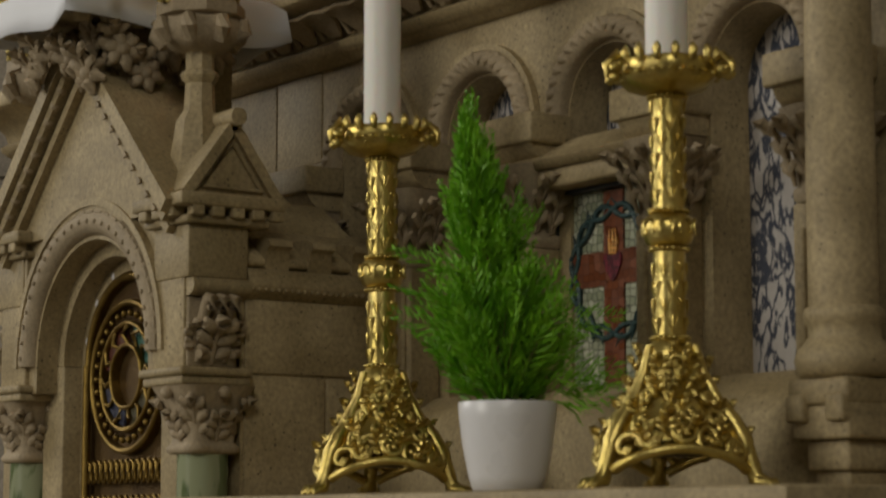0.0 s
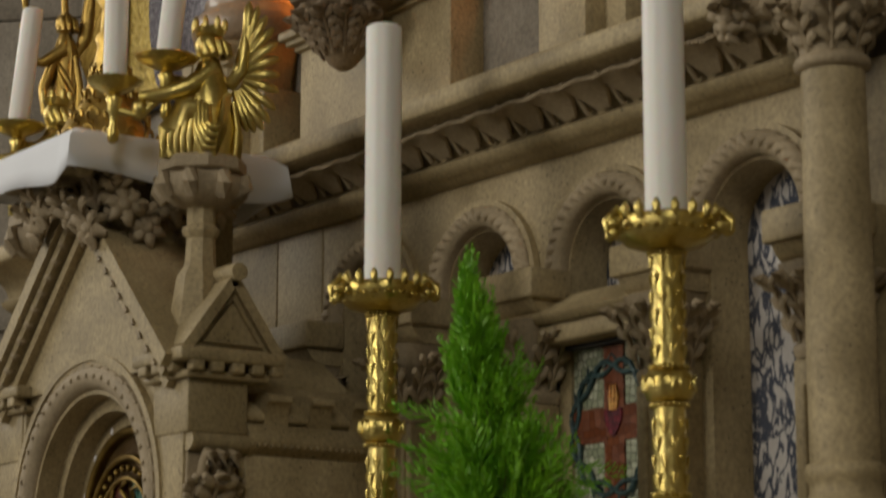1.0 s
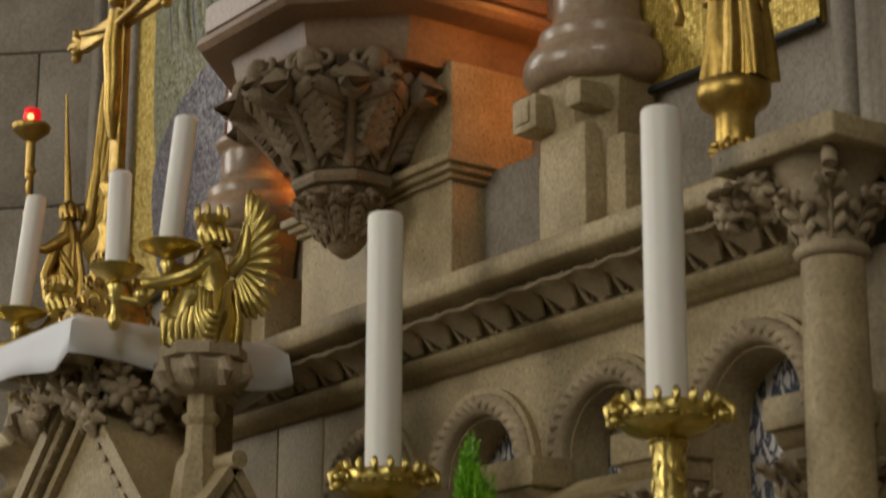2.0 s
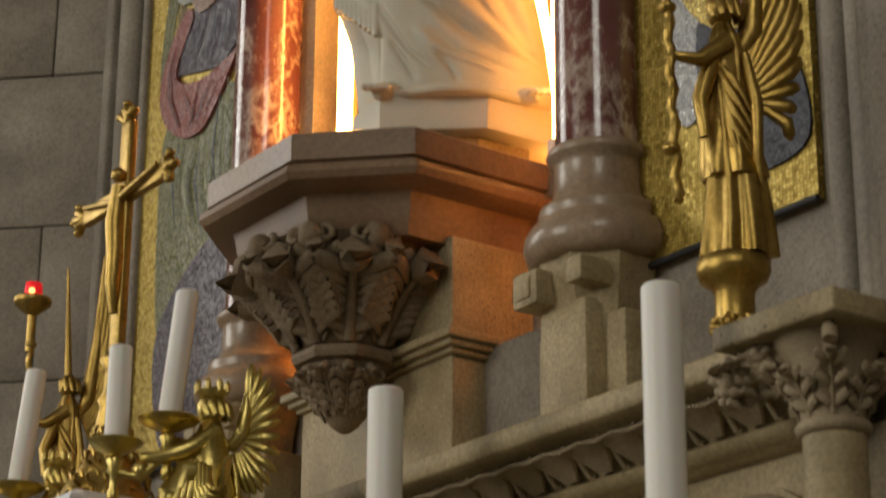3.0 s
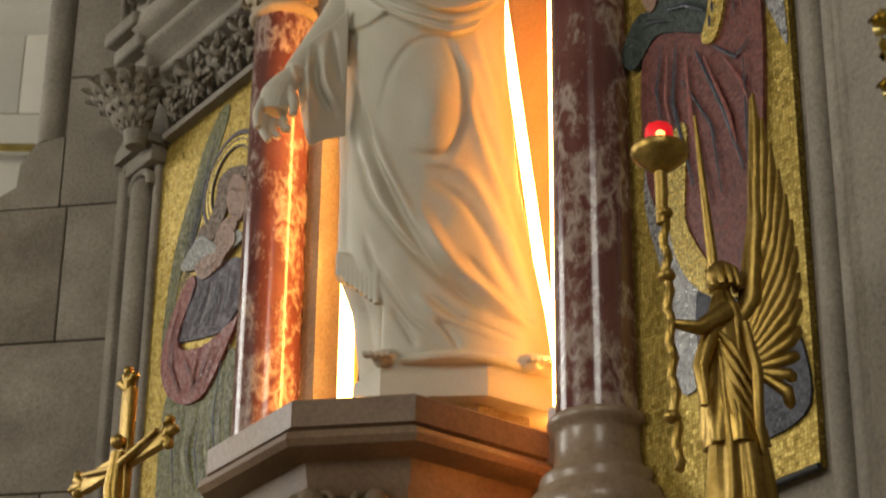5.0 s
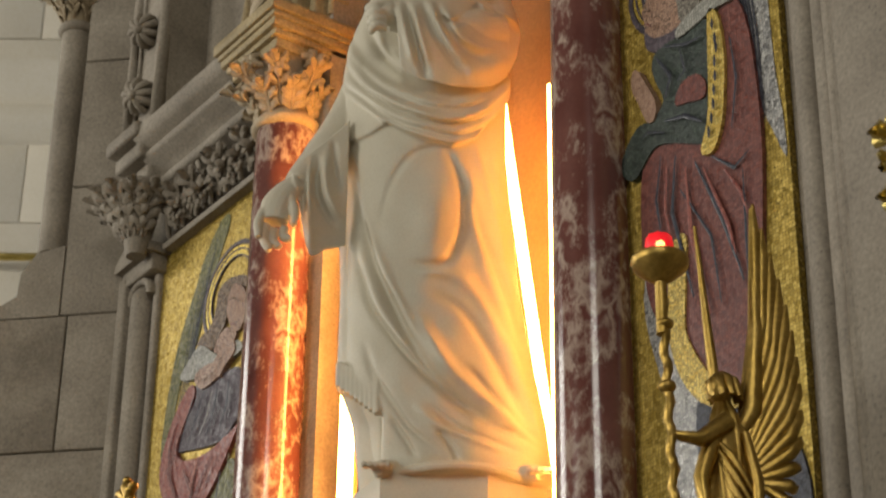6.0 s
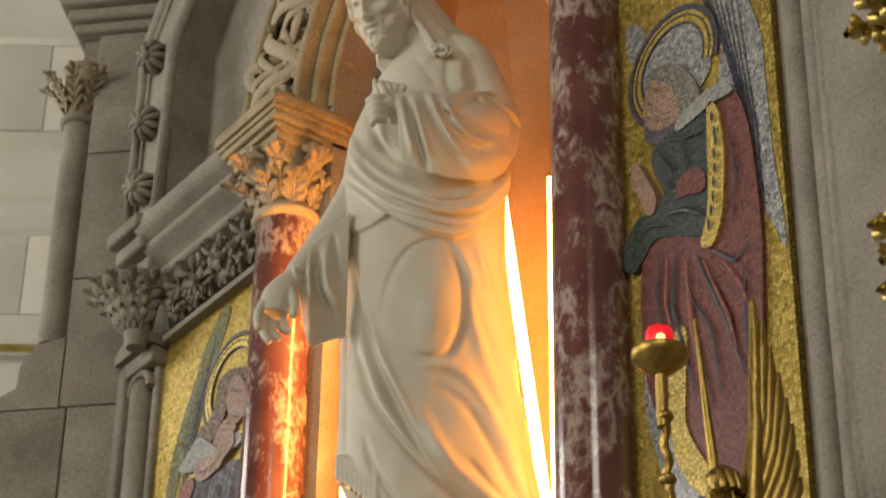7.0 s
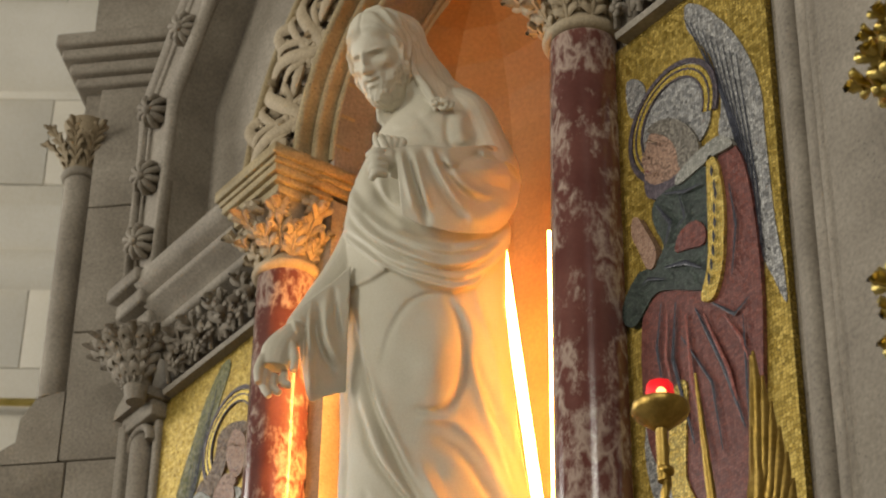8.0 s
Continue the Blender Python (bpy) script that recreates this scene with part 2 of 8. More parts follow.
def lathe(bm, profile, cx, cy, seg=32, lobes=0, depth=0.0, turn=0.0, square=0.0):
    """A turned body about the upright through cx, cy; profile rows of radius, height."""
    rings = []
    for r, z in profile:
        ring = []
        for i in range(seg):
            a = TAU * i / seg + turn
            k = r * (1 + depth * math.cos(lobes * a)) if lobes else r
            if square:
                k /= (abs(math.cos(a)) ** square + abs(math.sin(a)) ** square) ** (1 / square)
            ring.append(bm.verts.new((cx + k * math.cos(a), cy + k * math.sin(a), z)))
        rings.append(ring)
    for p, q in zip(rings, rings[1:]):
        for i in range(seg):
            bm.faces.new((p[i], p[(i + 1) % seg], q[(i + 1) % seg], q[i]))
    bm.faces.new(list(reversed(rings[0])))
    bm.faces.new(rings[-1])
    return bm


def tube(bm, pts, radii, seg=10, flat=1.0, side=None):
    """A tapered tube along pts. flat squeezes it across the direction `side`."""
    pts = [Vector(p) for p in pts]
    if not isinstance(radii, (list, tuple)):
        radii = [radii] * len(pts)
    rings = []
    ref = Vector(side) if side else Vector((0.3, 0.2, 0.93))
    for i, p in enumerate(pts):
        d = (pts[min(i + 1, len(pts) - 1)] - pts[max(i - 1, 0)]).normalized()
        a = d.cross(ref)
        if a.length < 1e-4:
            a = d.cross(Vector((1, 0, 0)))
        a.normalize()
        b = d.cross(a).normalized()
        rings.append([bm.verts.new(p + radii[i] * (math.cos(TAU * k / seg) * a + flat * math.sin(TAU * k / seg) * b)) for k in range(seg)])
    for p, q in zip(rings, rings[1:]):
        for i in range(seg):
            bm.faces.new((p[i], p[(i + 1) % seg], q[(i + 1) % seg], q[i]))
    bm.faces.new(list(reversed(rings[0])))
    bm.faces.new(rings[-1])
    return bm


def ball(bm, c, r, sub=2, rot=None):
    r = r if isinstance(r, (list, tuple)) else (r, r, r)
    m = Matrix.LocRotScale(c, Euler([radians(a) for a in rot]) if rot else None, r)
    bmesh.ops.create_icosphere(bm, subdivisions=sub, radius=1, matrix=m)
    return bm


def slab(bm, pts, y0, y1):
    """A flat outline in x and z given thickness from y0 (front) to y1."""
    f = [bm.verts.new((x, y0, z)) for x, z in pts]
    b = [bm.verts.new((x, y1, z)) for x, z in pts]
    bm.faces.new(f)
    bm.faces.new(list(reversed(b)))
    for i in range(len(pts)):
        j = (i + 1) % len(pts)
        bm.faces.new((f[j], f[i], b[i], b[j]))
    return bm


def sweep_x(bm, profile, x0, x1):
    """A moulding along x; profile rows of y, z as a closed outline."""
    a = [bm.verts.new((x0, y, z)) for y, z in profile]
    b = [bm.verts.new((x1, y, z)) for y, z in profile]
    bm.faces.new(a)
    bm.faces.new(list(reversed(b)))
    for i in range(len(a)):
        j = (i + 1) % len(a)
        bm.faces.new((a[j], a[i], b[i], b[j]))
    return bm


def sweep_y(bm, profile, y0, y1):
    """A moulding along y; profile rows of x, z as a closed outline."""
    return slab(bm, profile, y0, y1)


def arch_ring(bm, cx, cz, r0, r1, y0, y1, a0=0.0, a1=180.0, n=28, round_front=False):
    """A half ring in the x-z plane from y0 (front) to y1, its front rounded where asked."""
    sec = [(r0, y1), (r0, y0), (r1, y0), (r1, y1)]
    if round_front:
        mid, h = (r0 + r1) / 2, (r1 - r0) / 2
        sec = [(r0, y1)] + [(mid - h * math.cos(math.pi * k / 8), (y0 + h) - h * math.sin(math.pi * k / 8)) for k in range(9)] + [(r1, y1)]
    rings = []
    for i in range(n + 1):
        a = radians(a0 + (a1 - a0) * i / n)
        rings.append([bm.verts.new((cx + r * math.cos(a), y, cz + r * math.sin(a))) for r, y in sec])
    m = len(sec)
    for p, q in zip(rings, rings[1:]):
        for k in range(m):
            bm.faces.new((p[k], p[(k + 1) % m], q[(k + 1) % m], q[k]))
    bm.faces.new(rings[0])
    bm.faces.new(list(reversed(rings[-1])))
    return bm


def over_arch(bm, x0, x1, ztop, cx, cz, r, y0, y1, n=20, point=0.0):
    """Masonry over an arched opening from x0 to x1 up to ztop, in one piece."""
    arc = [(cx - r * math.cos(math.pi * i / n), cz + (r + point) * math.sin(math.pi * i / n)) for i in range(n + 1)]
    return slab(bm, [(x0, cz)] + arc + [(x1, cz), (x1, ztop), (x0, ztop)], y0, y1)


def curve_pts(ctrl, closed=True, n=6):
    """A smooth line through a few control points."""
    out, k = [], len(ctrl)
    spans = range(k) if closed else range(k - 1)
    for i in spans:
        p = [Vector(ctrl[(i + j) % k] if closed else ctrl[min(max(i + j, 0), k - 1)]) for j in (-1, 0, 1, 2)]
        for s in range(n):
            t = s / n
            out.append(0.5 * ((2 * p[1]) + (p[2] - p[0]) * t + (2 * p[0] - 5 * p[1] + 4 * p[2] - p[3]) * t * t + (3 * p[1] - p[0] - 3 * p[2] + p[3]) * t ** 3))
    if not closed:
        out.append(Vector(ctrl[-1]))
    return out


def flat_shape(bm, ctrl, y0, y1, n=5):
    slab(bm, [tuple(p) for p in curve_pts([(x, z) for x, z in ctrl], True, n)], y0, y1)
    return bm


def acanthus(bm, base, up, out, width, height, curl=0.35, lobes=3, thick=0.12):
    """A carved leaf: a hollowed blade, a rib and paired lobes that spread and curl away from the wall. base: its foot; up, out: directions."""
    base, up, out = Vector(base), Vector(up).normalized(), Vector(out).normalized()
    side = up.cross(out).normalized()

    def bend(s, k, lift=0.0):
        return base + up * (height * (s - 0.12 * s ** 4)) + out * (height * (curl * s * s * 0.9 + lift)) + side * (width * k)
    # blade
    rows = []
    for s, w in ((0.0, 0.12), (0.2, 0.30), (0.45, 0.42), (0.7, 0.38), (0.88, 0.24), (1.0, 0.08)):
        rows.append([bm.verts.new(bend(s, w * k, 0.05 * abs(k) * (1 - s) - 0.03)) for k in (-1, -0.5, 0, 0.5, 1)])
    for p, q in zip(rows, rows[1:]):
        for i in range(4):
            bm.faces.new((p[i], p[i + 1], q[i + 1], q[i]))
    tube(bm, [bend(s, 0, 0.015) for s in (0, 0.3, 0.6, 0.85, 1.0)], [width * f for f in (0.07, 0.08, 0.07, 0.06, 0.04)], 6)
    tube(bm, [bend(0.86, 0, 0.0), bend(1.0, 0, 0.06), bend(0.97, 0, 0.15), bend(0.88, 0, 0.16)], [width * f for f in (0.16, 0.22, 0.2, 0.08)], 6)
    for i in range(lobes):
        s = 0.12 + 0.62 * i / max(1, lobes - 1)
        w = 0.5 * (1 - 0.35 * abs(s - 0.45))
        for sg in (-1, 1):
            a, b = bend(s, 0.05 * sg), bend(min(1, s + 0.22), w * sg)
            mid = (a + b) / 2 + out * height * 0.05
            tube(bm, [a, mid, b, b - up * height * 0.04 + out * height * 0.06], [width * thick * f for f in (0.6, 1.35, 1.3, 0.5)], 6, 0.75, out)
    return bm


def flower(bm, c, r, out):
    """A carved ball flower: petals round a boss."""
    c, out = Vector(c), Vector(out).normalized()
    a = out.orthogonal().normalized()
    b = out.cross(a)
    ball(bm, c + out * r * 0.45, r * 0.42, 1)
    for i in range(6):
        d = a * math.cos(TAU * i / 6) + b * math.sin(TAU * i / 6)
        tube(bm, [c + out * r * 0.15, c + d * r * 0.6 + out * r * 0.4, c + d * r * 0.98 + out * r * 0.05], [r * 0.22, r * 0.36, r * 0.16], 6)
    return bm


def B():
    return bmesh.new()


# ---- nave round the camera ----
def nave():
    bm = B()
    box(bm, -13.2, 6.2, -12.4, 3.6, -0.2, 0.0, 0)
    built("floor", bm, FLOOR, "worn grey stone church floor", "floor")
    bm = B()
    box(bm, -13.2, 6.2, -12.4, 6.4, 11.0, 11.3, 0)
    built("ceiling", bm, NAVE, "plain plastered church ceiling", "ceiling")
    bm = B()
    # back wall with one tall window
    box(bm, -13.0, -8.6, -12.3, -12.0, 0, 11, 0)
    box(bm, -3.4, 6.0, -12.3, -12.0, 0, 11, 0)
    box(bm, -8.6, -3.4, -12.3, -12.0, 0, 2.9, 0)
    box(bm, -8.6, -3.4, -12.3, -12.0, 9.1, 11, 0)
    built("wall_south", bm, NAVE, "plain plastered church wall with a tall window", "wall")
    bm = B()
    box(bm, -13.2, -13.0, -12.3, -5.1, 0, 11, 0)
    box(bm, -13.2, -13.0, -0.9, 6.4, 0, 11, 0)
    box(bm, -13.2, -13.0, -5.1, -0.9, 0, 3.9, 0)
    box(bm, -13.2, -13.0, -5.1, -0.9, 9.1, 11, 0)
    built("wall_west", bm, NAVE, "plain plastered church wall with an aisle window", "wall")
    bm = B()
    box(bm, 6.0, 6.2, -12.3, -6.6, 0, 11, 0)
    box(bm, 6.0, 6.2, -3.4, 6.4, 0, 11, 0)
    box(bm, 6.0, 6.2, -6.6, -3.4, 0, 5.9, 0)
    box(bm, 6.0, 6.2, -6.6, -3.4, 10.1, 11, 0)
    built("wall_east", bm, NAVE, "plain plastered church wall with a clerestory window", "wall")
    bm = B()
    box(bm, -2.0, 6.0, 3.3, 3.5, 0, 11, 0)
    built("wall_north", bm, GREY, "plain grey stone wall behind the altar", "wall")


nave()


def far_wall():
    """The cream block wall of the chancel far behind, its courses as blocks of their own."""
    bm = B()
    box(bm, -5.0, 1.5, 9.62, 9.9, 0, 11, 0)
    wall = built("wall_far", bm, CREAM, "cream painted ashlar church wall behind the altarpiece", "wall")
    rnd = random.Random(4)
    z, row = 5.4, 0
    while z < 10.4:
        h = 0.55
        x = -3.6 + (row % 2) * 0.5
        while x < -0.9:
            bm = B()
            box(bm, x, x + 0.994, 9.60 - rnd.random() * 0.004, 9.63, z, z + h - 0.006, 0.003)
            part("block", bm, CREAM, wall)
            x += 1.0
        z += h
        row += 1
    bm = B()
    sweep_x(bm, [(9.6, 7.50), (9.5, 7.54), (9.5, 7.66), (9.53, 7.70), (9.42, 7.84), (9.42, 7.90), (9.6, 7.93)], -3.6, -0.9)
    part("string_course", bm, CREAM, wall, "moulded stone string course")
    bm = B()
    sweep_x(bm, [(9.6, 8.75), (9.45, 8.82), (9.45, 8.92), (9.30, 9.02), (9.30, 9.12), (9.6, 9.15)], -3.6, -0.9)
    part("upper_cornice", bm, CREAM, wall, "moulded upper cornice")
    bm = B()
    tube(bm, [(-3.6, 9.5, 6.80), (-1.2, 9.5, 6.80)], 0.02, 8)
    part("brass_rail", bm, BRASS, wall, "thin brass rail on the wall")
    wall.matrix_basis = pose(0, 0, 0, 0, 0, 54.3)


far_wall()

# ---- lower altar: shelf, arcade, cornice ----
WALL_Y, AXIS = 2.50, -3.96
SHELF = 1.50


def shelf():
    bm = B()
    box(bm, -3.53, -1.9, 1.86, 2.56, 1.42, SHELF, 0.008)
    built("altar_shelf", bm, STONE, "pale limestone altar shelf under candlesticks and plant", "shelf")
    bm = B()
    box(bm, -5.6, -1.9, 1.95, 2.6, 0.0, 1.419, 0.004)
    built("altar_base", bm, STONE, "plain limestone altar base below the shelf", "altar")


shelf()

BAYS = [-2.600, -2.967, -3.334, -3.701]
SPRING, RIN, ROUT = 2.178, 0.112, 0.166


def arcade():
    bm = B()
    top = 2.40
    for i, cx in enumerate(BAYS):
        over_arch(bm, cx - 0.1835, cx + 0.1835, top, cx, SPRING, RIN, WALL_Y, 2.63)
    box(bm, BAYS[0] + RIN, -2.3, WALL_Y, 2.63, 1.5, SPRING, 0)
    for a, b in zip(BAYS, BAYS[1:]):
        box(bm, b + RIN, a - RIN, WALL_Y, 2.63, 1.5, SPRING, 0)
    box(bm, -5.4, BAYS[3] - 0.1835, WALL_Y, 2.63, 1.5, top, 0)
    box(bm, BAYS[3] - 0.1835, BAYS[3] - RIN, WALL_Y, 2.63, 1.5, SPRING, 0)
    box(bm, BAYS[0] + 0.1835, -2.3, WALL_Y, 2.63, SPRING, top, 0)
    for cx in BAYS:
        box(bm, cx - RIN, cx + RIN, WALL_Y + 0.01, 2.63, 1.5, 1.64, 0)
    wall = built("wall_arcade", bm, STONE, "tan limestone wall with blind round arches behind the altar shelf", "wall")
    for i, cx in enumerate(BAYS):
        bm = B()
        slab(bm, [(cx - RIN, 1.69)] + [(cx - RIN * math.cos(math.pi * k / 16), SPRING + RIN * math.sin(math.pi * k / 16)) for k in range(17)] + [(cx + RIN, 1.69)], 2.585, 2.628)
        part("marble_panel", bm, PALE_MARBLE, wall, "white marble panel with dark grey veins")
    for cx in BAYS:
        # rope moulding of slanted leaves round the arch
        bm = B()
        arch_ring(bm, cx, SPRING, RIN + 0.004, ROUT - 0.008, WALL_Y - 0.03, WALL_Y + 0.02, 0, 180, 36, True)
        n = 19
        for k in range(n):
            a = math.pi * (k + 0.5) / n
            s = 1 if a < math.pi / 2 else -1
            da = 0.11 * s
            p0 = (cx + (RIN + 0.008) * math.cos(a + da), WALL_Y - 0.016, SPRING + (RIN + 0.008) * math.sin(a + da))
            pm = (cx + 0.138 * math.cos(a + da * 0.2), WALL_Y - 0.029, SPRING + 0.138 * math.sin(a + da * 0.2))
            p1 = (cx + (ROUT - 0.01) * math.cos(a - da), WALL_Y - 0.014, SPRING + (ROUT - 0.01) * math.sin(a - da))
            tube(bm, [p0, pm, p1], [0.004, 0.0095, 0.005], 7)
        part("leaf_moulding", bm, CARVED, wall, "rope-like carved leaf moulding")
        bm = B()
        arch_ring(bm, cx, SPRING, ROUT - 0.008, ROUT + 0.004, WALL_Y - 0.014, WALL_Y + 0.01, 0, 180, 36)
        part("arch_fillet", bm, STONE, wall)
    for i in range(5):
        px = BAYS[0] + 0.1835 - i * 0.367
        bm = B()
        box(bm, px - 0.078, px + 0.078, 2.405, WALL_Y, 2.122, 2.176, 0.005)
        sweep_x(bm, [(WALL_Y, 2.122), (2.415, 2.122), (2.425, 2.105), (2.445, 2.088), (WALL_Y, 2.088)], px - 0.066, px + 0.066)
        part("impost", bm, STONE, wall)
        bm = B()
        lathe(bm, [(0.042, 1.94), (0.045, 1.95), (0.045, 1.96), (0.04, 1.965), (0.044, 2.02), (0.062, 2.088)], px, 2.47, 16, square=5)
        for k in (-1, 0, 1):
            acanthus(bm, (px + k * 0.03, 2.428, 1.965), (0, -0.25, 1), (k * 0.4, -1, 0), 0.045, 0.11, 0.3)
        for k in (0, 1):
            acanthus(bm, (px + 0.044, 2.44 + 0.035 * k, 1.965), (0.25, 0, 1), (1, 0, 0), 0.045, 0.11, 0.3)
        part("leaf_capital", bm, CARVED, wall, "weathered carved leaf capital")
        bm = B()
        box(bm, px - 0.042, px + 0.042, 2.43, WALL_Y, 1.66, 1.94, 0.006)
        box(bm, px - 0.03, px - 0.012, 2.424, 2.44, 1.72, 1.9, 0.004)
        box(bm, px + 0.012, px + 0.03, 2.424, 2.44, 1.72, 1.9, 0.004)
        part("pilaster", bm, STONE, wall)
    for x0, x1, z0, z1 in ((-4.9, -4.07, 2.2, 2.388), (-4.066, -3.892, 2.2, 2.388), (-4.9, -4.25, 2.0, 2.196), (-4.246, -3.892, 2.0, 2.196)):
        bm = B()
        box(bm, x0, x1, WALL_Y - 0.003, WALL_Y + 0.01, z0, z1, 0.002)
        part("ashlar_block", bm, STONE, wall)
    bm = B()
    sweep_x(bm, [(2.40, 1.5), (2.40, 1.62), (2.43, 1.66), (2.49, 1.692), (2.59, 1.70), (2.59, 1.5)], -3.56, -2.3)
    part("sill", bm, STONE, wall, "sloping limestone sill")


arcade()


def passion_panel():
    """The framed glass mosaic with a cross in the middle bay."""
    cx = BAYS[1]
    t = thing("mosaic_panel", (cx, 2.45, 1.66), "framed glass mosaic, brown cross and thorns on pale green", "mosaic panel")
    x0, x1, z0, z1 = cx - 0.153, cx + 0.153, 1.682, 2.04
    bm = B()
    for a in ((x0 - 0.075, x0, z0 - 0.03, z1 + 0.035), (x1, x1 + 0.075, z0 - 0.03, z1 + 0.035)):
        box(bm, a[0], a[1], 2.44, 2.53, a[2], a[3], 0.006)
        box(bm, a[0] + 0.02, a[1] - 0.02, 2.432, 2.45, a[2] + 0.03, a[3] - 0.03, 0.005)
    box(bm, x0, x1, 2.441, 2.529, z1, z1 + 0.034, 0.006)
    box(bm, x0, x1, 2.441, 2.529, z0 - 0.03, z0, 0.006)
    sweep_x(bm, [(2.5, 2.075), (2.432, 2.075), (2.425, 2.09), (2.44, 2.10), (2.5, 2.135)], x0 - 0.075, x1 + 0.075)
    part("stone_frame", bm, STONE, t, "stepped limestone frame")
    bm = B()
    box(bm, x0, x0 + 0.008, 2.485, 2.525, z0, z1, 0)
    box(bm, x1 - 0.008, x1, 2.485, 2.525, z0, z1, 0)
    box(bm, x0 + 0.008, x1 - 0.008, 2.485, 2.525, z1 - 0.008, z1, 0)
    box(bm, x0 + 0.008, x1 - 0.008, 2.485, 2.525, z0, z0 + 0.008, 0)
    part("iron_frame", bm, BLACK, t, "thin black metal frame")
    bm = B()
    box(bm, x0 + 0.008, x1 - 0.008, 2.507, 2.525, z0 + 0.008, z1 - 0.008, 0)
    part("glass_ground", bm, PANEL_T, t, "pale green glass mosaic ground")
    bm = B()
    slab(bm, [(cx - 0.026, 1.69), (cx + 0.026, 1.69), (cx + 0.026, 1.865), (cx + 0.142, 1.865), (cx + 0.142, 1.925), (cx + 0.026, 1.925),
              (cx + 0.026, 2.03), (cx - 0.026, 2.03), (cx - 0.026, 1.925), (cx - 0.142, 1.925), (cx - 0.142, 1.865), (cx - 0.026, 1.865)], 2.503, 2.507)
    part("cross", bm, CROSS_T, t, "reddish brown glass cross", 0)
    bm = B()
    r = random.Random(7)
    for j in range(2):
        pts = []
        for k in range(49):
            a = TAU * k / 48
            rr = 0.108 + 0.011 * math.sin(6 * a + j * math.pi)
            pts.append((cx + rr * math.cos(a), 2.503, 1.888 + rr * math.sin(a)))
        tube(bm, pts, 0.0052, 6)
    for k in range(22):
        a = TAU * (k + r.random() * 0.6) / 22
        b = a + r.choice((-0.9, 0.9))
        p = (cx + 0.11 * math.cos(a), 2.503, 1.888 + 0.11 * math.sin(a))
        q = (p[0] + 0.03 * math.cos(b), 2.503, p[2] + 0.03 * math.sin(b))
        tube(bm, [p, q], [0.0045, 0.0008], 5)
    part("thorn_ring", bm, TEAL_T, t, "dark teal ring of thorns")
    bm = B()
    flat_shape(bm, [(cx, 1.872), (cx + 0.022, 1.90), (cx + 0.02, 1.92), (cx, 1.915), (cx - 0.02, 1.92), (cx - 0.022, 1.90)], 2.500, 2.503)
    part("heart", bm, tesserae("crimson_tesserae", (0.12, 0.008, 0.02), (0.2, 0.02, 0.035), 0.008), t, "dark crimson heart")
    bm = B()
    for k in (-1, 0, 1):
        tube(bm, [(cx + 0.006 * k, 2.501, 1.918), (cx + 0.01 * k + 0.003, 2.501, 1.94), (cx + 0.007 * k, 2.501, 1.962)], [0.003, 0.004, 0.001], 6)
    part("flame", bm, tesserae("amber_tesserae", (0.65, 0.25, 0.05), (0.8, 0.45, 0.12), 0.006), t, "small amber flames")


passion_panel()


def cornice():
    t = thing("altar_cornice", (-3.5, 2.5, 2.4), "tan limestone cornice with carved upright leaf frieze above the arches", "cornice", kind="structure")
    bm = B()
    prof = [(2.62, 2.392), (2.485, 2.392), (2.478, 2.40), (2.47, 2.402), (2.452, 2.412), (2.448, 2.424), (2.46, 2.432), (2.468, 2.436), (2.462, 2.455),
            (2.44, 2.475), (2.40, 2.488), (2.385, 2.492), (2.36, 2.495), (2.356, 2.50), (2.356, 2.532), (2.36, 2.536), (2.82, 2.536), (2.82, 2.5), (2.62, 2.5)]
    sweep_x(bm, prof, -5.35, -2.40)
    bed = part("moulding", bm, STONE, t)
    x = -4.8
    while x < -2.46:
        bm = B()
        for k in range(11):
            s = (k - 5) / 5
            tube(bm, [(x + s * 0.014, 2.452, 2.437), (x + s * 0.034, 2.426, 2.462), (x + s * 0.046, 2.396, 2.475), (x + s * 0.047, 2.384, 2.476 - 0.008 * abs(s))],
                 [0.004, 0.0075, 0.0075, 0.003], 6)
        tube(bm, [(x + 0.047, 2.455, 2.438), (x + 0.047, 2.425, 2.468), (x + 0.047, 2.392, 2.481)], [0.007, 0.006, 0.003], 6)
        part("frieze_leaf", bm, CARVED, bed, "carved upright leaf")
        x += 0.094


cornice()


